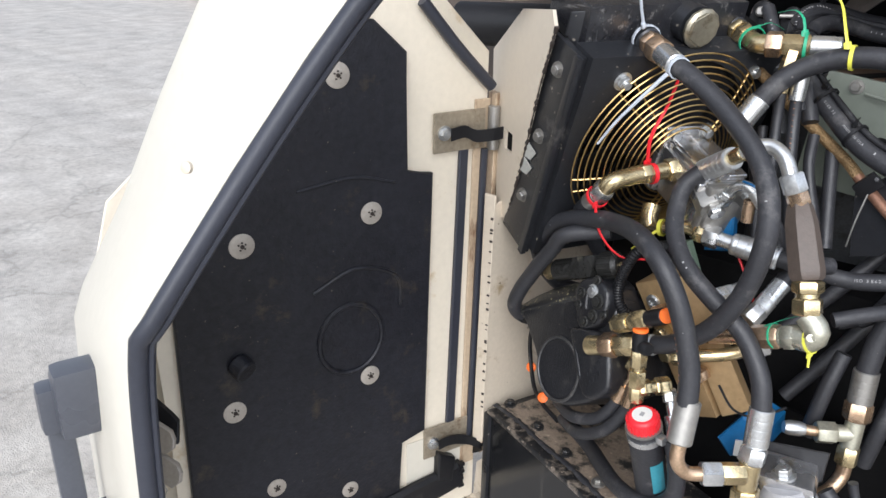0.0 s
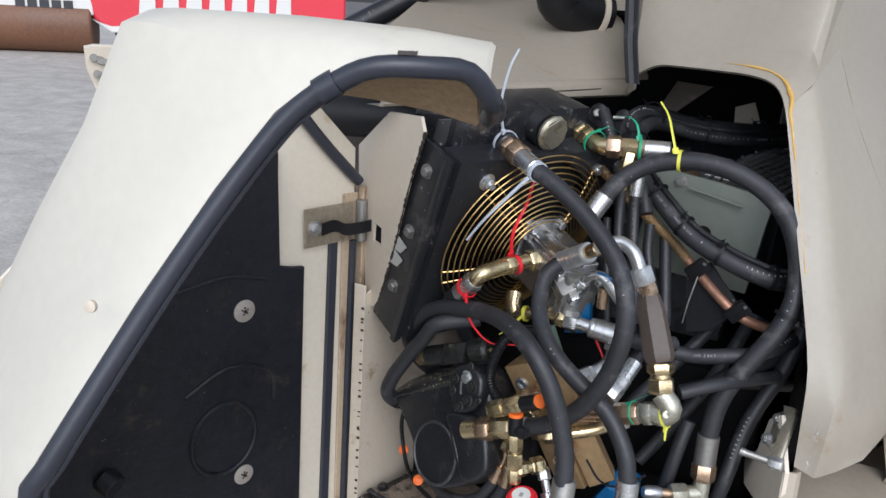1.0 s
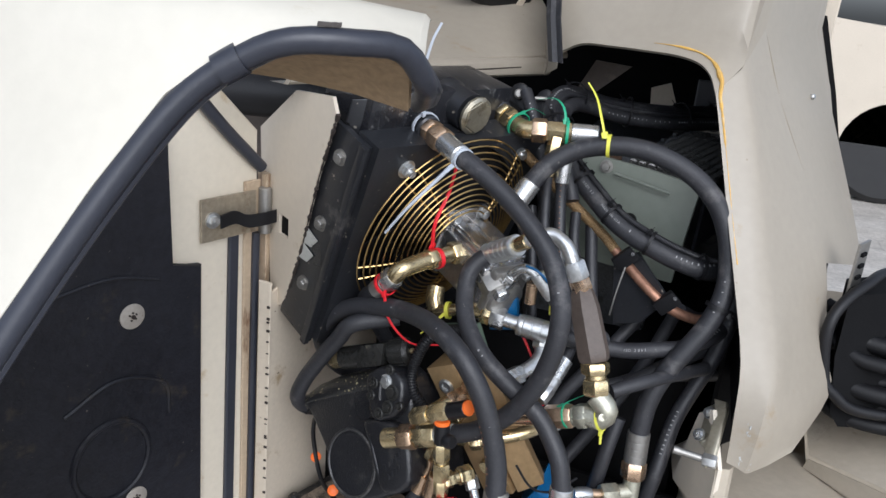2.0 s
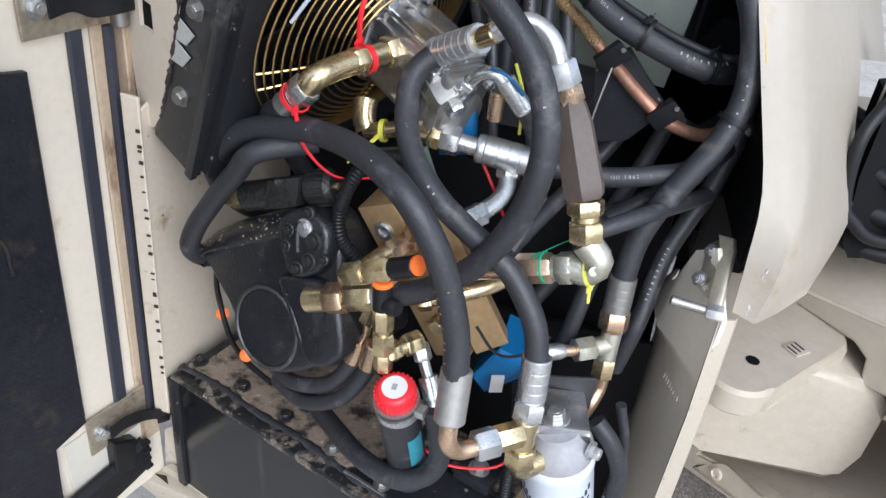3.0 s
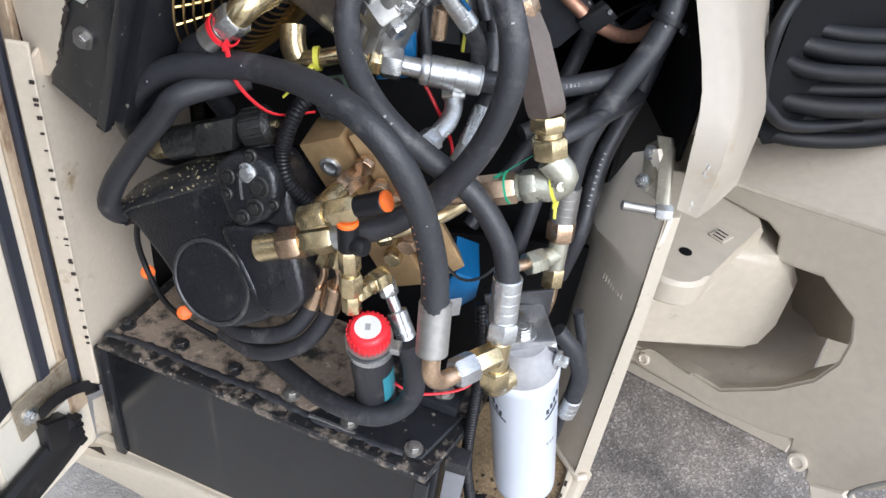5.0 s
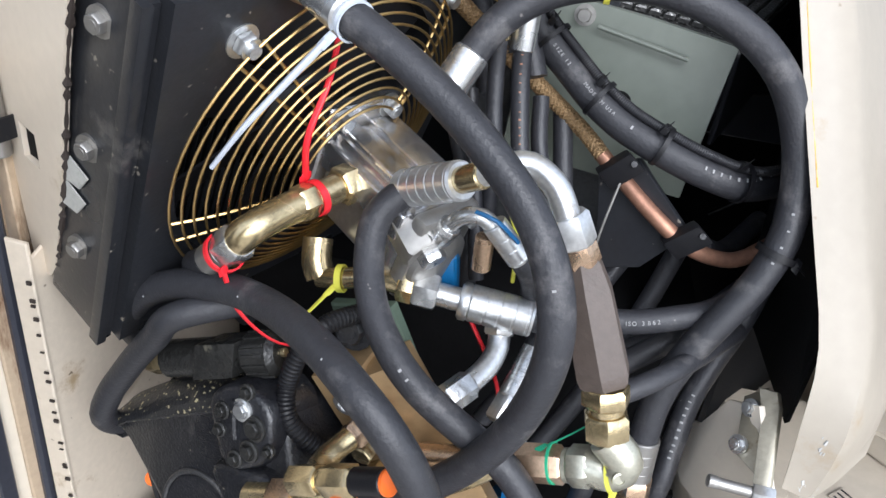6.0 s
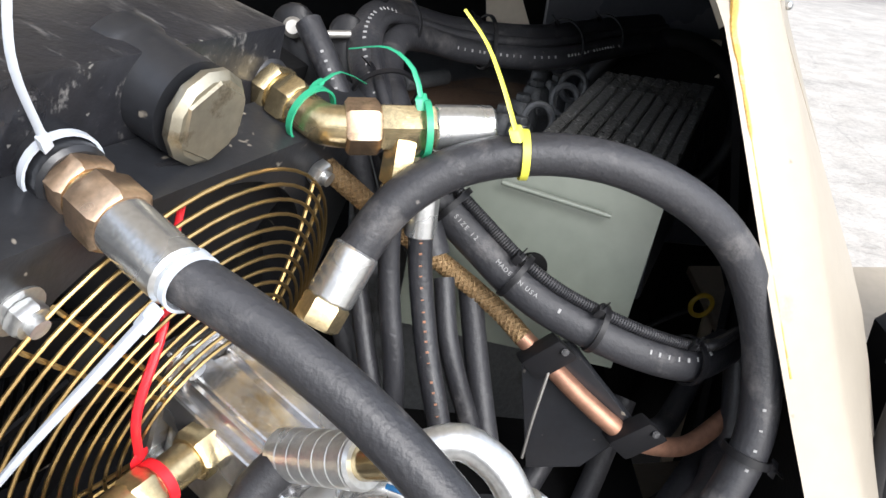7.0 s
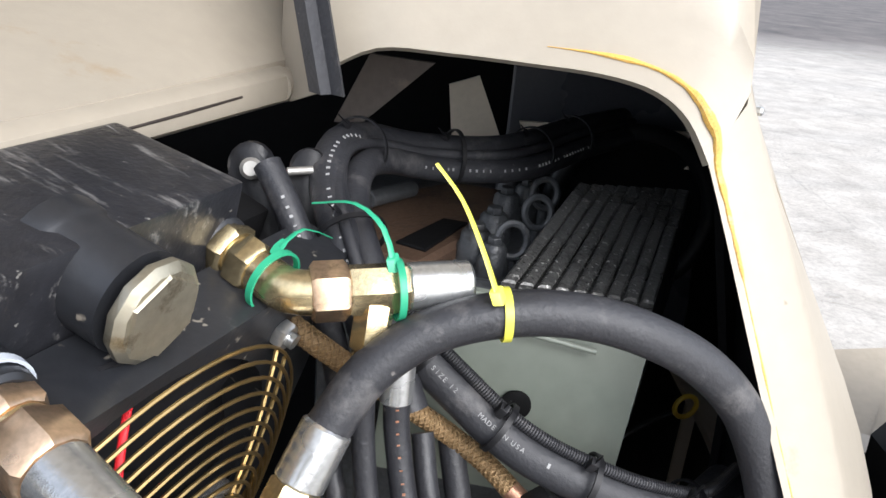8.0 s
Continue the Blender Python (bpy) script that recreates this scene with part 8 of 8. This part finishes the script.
def tie(label, material, around, axis, r, tail, width=0.004, flat=0.28):
    """A cable tie: a loop round a hose or pipe, its head, and a free tail."""
    ob = thing("cable_tie", around, label, "cable tie", "cable ties")
    t, s, w = frame_of(axis)
    bm = BM()
    c0 = V(around)
    ring = [c0 + (s * math.cos(a) + w * math.sin(a)) * r for a in [2 * math.pi * k / 28 for k in range(28)]]
    sec = []
    for p in ring:
        o = (p - c0).normalized()
        sec.append([bm.verts.new(p - t * width), bm.verts.new(p + t * width), bm.verts.new(p + t * width + o * 0.0018), bm.verts.new(p - t * width + o * 0.0018)])
    for i in range(28):
        A, B = sec[i], sec[(i + 1) % 28]
        for k in range(4):
            bm.faces.new((A[k], A[(k + 1) % 4], B[(k + 1) % 4], B[k]))
    part("loop", bm, material, ob)
    if tail:
        pts = spline(tail, 0.008)
        bm = BM()
        n = len(pts)
        sweep(bm, pts, width, 8, flat=flat, radii=[width * (1.0 - 0.35 * i / n) for i in range(n)])
        part("tail", bm, material, ob)
        bm = BM()
        q = V(tail[0])
        obox(bm, q, (pts[1] - pts[0]), V((0.3, 0.8, 0.4)), t, (0.009, 0.007, width * 2.6), 0.0012)
        part("head", bm, material, ob)
    return ob


tie("white cable tie with a long free tail", "tie", (0.326, 0.046, 1.391), (0.77, -0.6, -0.22), 0.0148, [(0.312, 0.030, 1.378), (0.285, 0.020, 1.345), (0.255, 0.012, 1.308), (0.226, 0.014, 1.268)], 0.0040, 0.8)
tie("white cable tie standing upright on the boss", "tie", (0.243, 0.104, 1.418), (0.77, -0.6, -0.22), 0.0212, [(0.245, 0.085, 1.440), (0.248, 0.06, 1.49), (0.262, 0.05, 1.545), (0.275, 0.05, 1.575)], 0.0026)
tie("yellow cable tie on the arched hose", "yellow", (0.504, 0.248, 1.404), (1, 0.05, 0.06), 0.0168, [(0.496, 0.238, 1.422), (0.484, 0.25, 1.45), (0.470, 0.27, 1.475), (0.452, 0.28, 1.495)], 0.0028)
tie("green cable tie round the plated elbow", "green", (0.350, 0.258, 1.414), uw, 0.0205, [(0.352, 0.268, 1.434), (0.366, 0.288, 1.440), (0.384, 0.30, 1.430)], 0.0024)
tie("green cable tie looping back over the nuts", "green", (0.432, 0.260, 1.412), uw2, 0.0195, [(0.428, 0.258, 1.432), (0.420, 0.268, 1.452), (0.400, 0.285, 1.462), (0.370, 0.30, 1.455)], 0.0024)
tie("red cable tie on the motor union", "red", (0.286, 0.090, 1.216), rw, 0.0150, [(0.274, 0.094, 1.232), (0.279, 0.085, 1.275), (0.290, 0.107, 1.323), (0.286, 0.150, 1.365), (0.286, 0.185, 1.396)], 0.0034, 0.6)
tie("red cable tie hanging under the elbow", "red", (0.222, 0.036, 1.176), (-0.03, 0.012, -0.03), 0.0172, [(0.228, 0.020, 1.168), (0.236, 0.03, 1.12), (0.27, 0.04, 1.085), (0.315, 0.05, 1.088)], 0.0028)
tie("yellow cable tie on the plated tube", "yellow", (0.308, 0.104, 1.126), (1, 0, 0.2), 0.0122, [(0.302, 0.090, 1.120), (0.285, 0.075, 1.10), (0.275, 0.07, 1.09)], 0.003)
tie("small yellow tie end below the elbow", "yellow", (0.584, -0.008, 1.066), (-0.82, 0.18, -0.36), 0.0163, [(0.588, -0.016, 1.050), (0.590, -0.020, 1.032)], 0.002)
tie("green cable tie near the tube nut", "green", (0.536, 0.001, 1.052), (-0.82, 0.18, -0.36), 0.0166, [(0.522, 0.004, 1.062), (0.545, 0.012, 1.078), (0.572, 0.035, 1.086)], 0.0012)
for u in (0.22, 0.42, 0.62, 0.85):
    i = int(u * (len(path9) - 2))
    tie("black cable tie on the insulated hose", "plastic", path9[i] + V((0.002, -0.002, 0.004)), path9[i + 1] - path9[i], 0.0205, [path9[i] + V((0.0, -0.012, 0.026)), path9[i] + V((0.006, -0.014, 0.036))], 0.0025)
for u in (0.16, 0.34, 0.50, 0.66, 0.80):
    q = bundle[0][1]
    i = int(u * (len(q) - 2))
    tie("black cable tie round the hose bundle", "plastic", q[i] + V((0.011, -0.009, -0.005)), q[i + 1] - q[i], 0.0285, [q[i] + V((0.0, -0.02, 0.020)), q[i] + V((-0.008, -0.026, 0.030))], 0.0022)
tie("black cable tie holding two hoses", "plastic", (0.715, 0.208, 1.185), (0.3, 0.3, 1.0), 0.0185, [(0.735, 0.20, 1.18), (0.745, 0.20, 1.172)], 0.0035)
# thin coloured wires
for nm, m_, pts, r in (("blue wire by the motor port", "blue", [(0.43, 0.085, 1.235), (0.45, 0.08, 1.232), (0.47, 0.09, 1.21)], 0.002),
                       ("red wire behind the hoses", "red", [(0.41, 0.13, 1.13), (0.44, 0.12, 1.09), (0.47, 0.11, 1.04), (0.48, 0.12, 0.99)], 0.0022),
                       ("yellow and green wire behind the coupling", "yellow", [(0.455, 0.10, 1.24), (0.468, 0.11, 1.20), (0.47, 0.12, 1.15)], 0.002),
                       ("red wire across the tank", "red", [(0.43, -0.03, 0.755), (0.47, -0.03, 0.735), (0.53, -0.02, 0.745), (0.56, 0.0, 0.78)], 0.002),
                       ("black wire by the manifold", "plastic", [(0.47, 0.01, 0.94), (0.50, -0.0, 0.915), (0.53, 0.02, 0.905), (0.56, 0.05, 0.92)], 0.002)):
    bm = BM()
    sweep(bm, spline(pts, 0.008), r, 6)
    solo("wire", bm, m_, "thin " + nm, "wire")

# ---- writing on the hoses ----


def writing(parent, text, path, i, back, size, r, face, material, flip=False):
    """Letters laid along a hose, one by one, on the side that faces the point face."""
    cu = bpy.data.curves.new("writing", "FONT")
    run = [0.0]
    for a, b in zip(path[:-1], path[1:]):
        run.append(run[-1] + (b - a).length)
    s = run[i]
    for ch in text:
        if ch == " ":
            s += size * 0.55
            continue
        k = 0
        while k < len(run) - 2 and run[k + 1] < s:
            k += 1
        u = (s - run[k]) / max(run[k + 1] - run[k], 1e-6)
        p = path[k].lerp(path[k + 1], u)
        t = (path[k + 1] - path[k]).normalized() * (-1 if flip else 1)
        o = V(face) - p
        o = (o - t * o.dot(t)).normalized()
        w = o.cross(t)
        c = bpy.data.curves.new("letter", "FONT")
        c.body, c.size, c.extrude, c.align_x, c.align_y = ch, size, 0.0004, "CENTER", "CENTER"
        tmp = bpy.data.objects.new("letter", c)
        me = bpy.data.meshes.new_from_object(tmp)
        me.transform(Matrix((t, w, o)).transposed().to_4x4())
        me.transform(Matrix.Translation(p + o * (r + 0.0003)))
        me.materials.clear()
        me.materials.append(M[material])
        bpy.data.objects.remove(tmp)
        ob = new("letter", me)
        ob.parent = parent
        ob.matrix_parent_inverse = root_of(parent).inverted()
        s += size * 0.78 * (1 if back else 1)
    bpy.data.curves.remove(cu)


writing(h9, "SIZE 12", path9, 10, True, 0.0056, 0.0170, EYE2, "whiteink")
writing(h9, "MADE IN USA", path9, 16, True, 0.0056, 0.0170, EYE2, "whiteink")
marks(h9, path9, 0.0170, EYE2, 0.50, 0.58, "whiteink", 0.0026, 0.0055)
marks(h9, path9, 0.0170, EYE2, 0.70, 0.95, "whiteink", 0.0026, 0.0055)
writing(h8, "ISO 3862", path8, 12, True, 0.0062, 0.0130, EYE1, "whiteink")
marks(h8, path8, 0.0130, EYE1, 0.60, 0.85, "whiteink", 0.0026, 0.0055)

# ---- things beyond the machine ----
lb = thing("lamp_bracket", (-1.50, 0.74, 1.25), "cream lamp bracket with grey sockets on the machine's far side", "bracket")
bx, by = V((0.63, 0.776, 0)), V((-0.776, 0.63, 0))
bo = V((-1.536, 0.707, 0))
bm = BM()
plate(bm, [bo + V((0, 0, 1.423)), bo + bx * 0.03 + V((0, 0, 1.430)), bo + bx * 0.35 + V((0, 0, 1.428)), bo + bx * 0.35 + V((0, 0, 1.20)), bo + bx * 0.035 + V((0, 0, 1.262)), bo + bx * 0.004 + V((0, 0, 1.35))], by * 0.05, 0.006)
part("bracket_plate", bm, "cream", lb)
for a, z in ((0.028, 1.388), (0.050, 1.380), (0.070, 1.372), (0.036, 1.335), (0.052, 1.330)):
    bm = BM()
    p = bo + bx * a + V((0, 0, z))
    cyl(bm, p + by * 0.004, p - by * 0.018, 0.013, 14)
    part("socket", bm, "greysteel", lb)
bm = BM()
cyl(bm, bo + bx * 0.33 + V((0, 0, 0.0)), bo + bx * 0.33 + V((0, 0, 1.25)), 0.05, 16)
part("support_post", bm, "cream", lb)

far = thing("road_roller", (-13, 12.5, 0), "far red road roller with white lettering on its frame", "road roller")
fx, fy = V((0.74, 0.673, 0)), V((-0.673, 0.74, 0))
fo = V((-14.4, 11.21, 0))
bm = BM()
plate(bm, [fo + V((0, 0, 0.80)), fo + fx * 0.35 + V((0, 0, 0.52)), fo + fx * 5.6 + V((0, 0, 0.92)), fo + fx * 5.6 + V((0, 0, 2.6)), fo + fx * 0.1 + V((0, 0, 1.6)), fo + fx * -0.1 + V((0, 0, 1.2))], fy * 1.6, 0.05)
part("frame", bm, "redpaint", far)
bm = BM()
plate(bm, [fo + fx * -0.05 - fy * 0.01 + V((0, 0, 0.78)), fo + fx * 0.35 - fy * 0.01 + V((0, 0, 0.50)), fo + fx * 5.6 - fy * 0.01 + V((0, 0, 0.88)), fo + fx * 5.6 - fy * 0.01 + V((0, 0, 1.0)), fo + fx * 0.35 - fy * 0.01 + V((0, 0, 0.62))], fy * 1.62, 0.02)
part("lower_edge", bm, "white", far)
for k, u in enumerate((0.95, 1.45, 1.95, 2.45, 2.95, 3.45, 3.95)):
    bm = BM()
    p = fo + fx * u - fy * 0.03
    h0 = 0.88 + 0.025 * u
    plate(bm, [p + V((0, 0, h0)), p + fx * 0.36 + V((0, 0, h0 + 0.02)), p + fx * 0.36 + V((0, 0, h0 + 0.62)), p + fx * 0.06 + V((0, 0, h0 + 0.62))], fy * 0.02, 0)
    part("lettering_bar", bm, "white", far, "white bar of lettering")
for u in (0.9, 3.6):
    bm = BM()
    p = fo + fx * u + fy * 0.4
    cyl(bm, p + V((0, 0, 0.55)), p + fy * 0.9 + V((0, 0, 0.55)), 0.55, 32)
    part("wheel", bm, "tyre", far)
roll2 = thing("road_roller", (-15, 10.5, 0), "far white road roller with a rusty steel drum", "road roller")
bm = BM()
p = fo + fx * -1.05 + fy * 0.5
lathe(bm, p - fx * 1.3 + V((0, 0, 0.62)), fx, [(0, 0.58), (0.04, 0.62), (2.26, 0.62), (2.30, 0.58)], 48)
part("drum", bm, "drumrust", roll2)
bm = BM()
plate(bm, [fo + fx * -2.6 + V((0, 0, 0.80)), fo + fx * 0.0 + V((0, 0, 0.86)), fo + fx * 0.0 + V((0, 0, 1.5)), fo + fx * -2.6 + V((0, 0, 1.5))], fy * 0.3, 0.02)
part("frame_beam", bm, "white", roll2)
for k in range(5):
    bm = BM()
    p = fo + fx * (-1.55 + 0.24 * k) - fy * 0.02
    plate(bm, [p + V((0, 0, 0.97)), p + fx * 0.19 + V((0, 0, 0.97)), p + fx * 0.19 + V((0, 0, 1.14)), p + V((0, 0, 1.14))], fy * 0.015, 0)
    part("lettering_bar", bm, "ink", roll2, "black bar of lettering")
bm = BM()
p = fo + fx * -1.1 - fy * 0.02
plate(bm, [p + V((0, 0, 0.90)), p + fx * 0.7 + V((0, 0, 0.90)), p + fx * 0.7 + V((0, 0, 0.935)), p + V((0, 0, 0.935))], fy * 0.015, 0)
part("lettering_bar", bm, "lens", roll2, "thin grey bar of lettering")
park = thing("parked_machine", (1.6, 7.5, 0), "cream machine parked in the yard behind", "construction machine")
bm = BM()
plate(bm, [(0.75, 7.0, 0.5), (2.6, 7.0, 0.5), (2.6, 7.0, 1.55), (1.35, 7.0, 1.60), (1.15, 7.0, 1.72), (0.85, 7.0, 1.72)], (0, 1.6, 0), 0.04)
part("body", bm, "cream", park)
bm = BM()
box(bm, (0.9, 7.4, 1.72), (1.5, 8.2, 1.86), 0.03)
part("top_box", bm, "dark", park)
for x in (1.1, 2.2):
    bm = BM()
    cyl(bm, (x, 7.0, 0.5), (x, 7.4, 0.5), 0.5, 32)
    part("wheel", bm, "tyre", park)
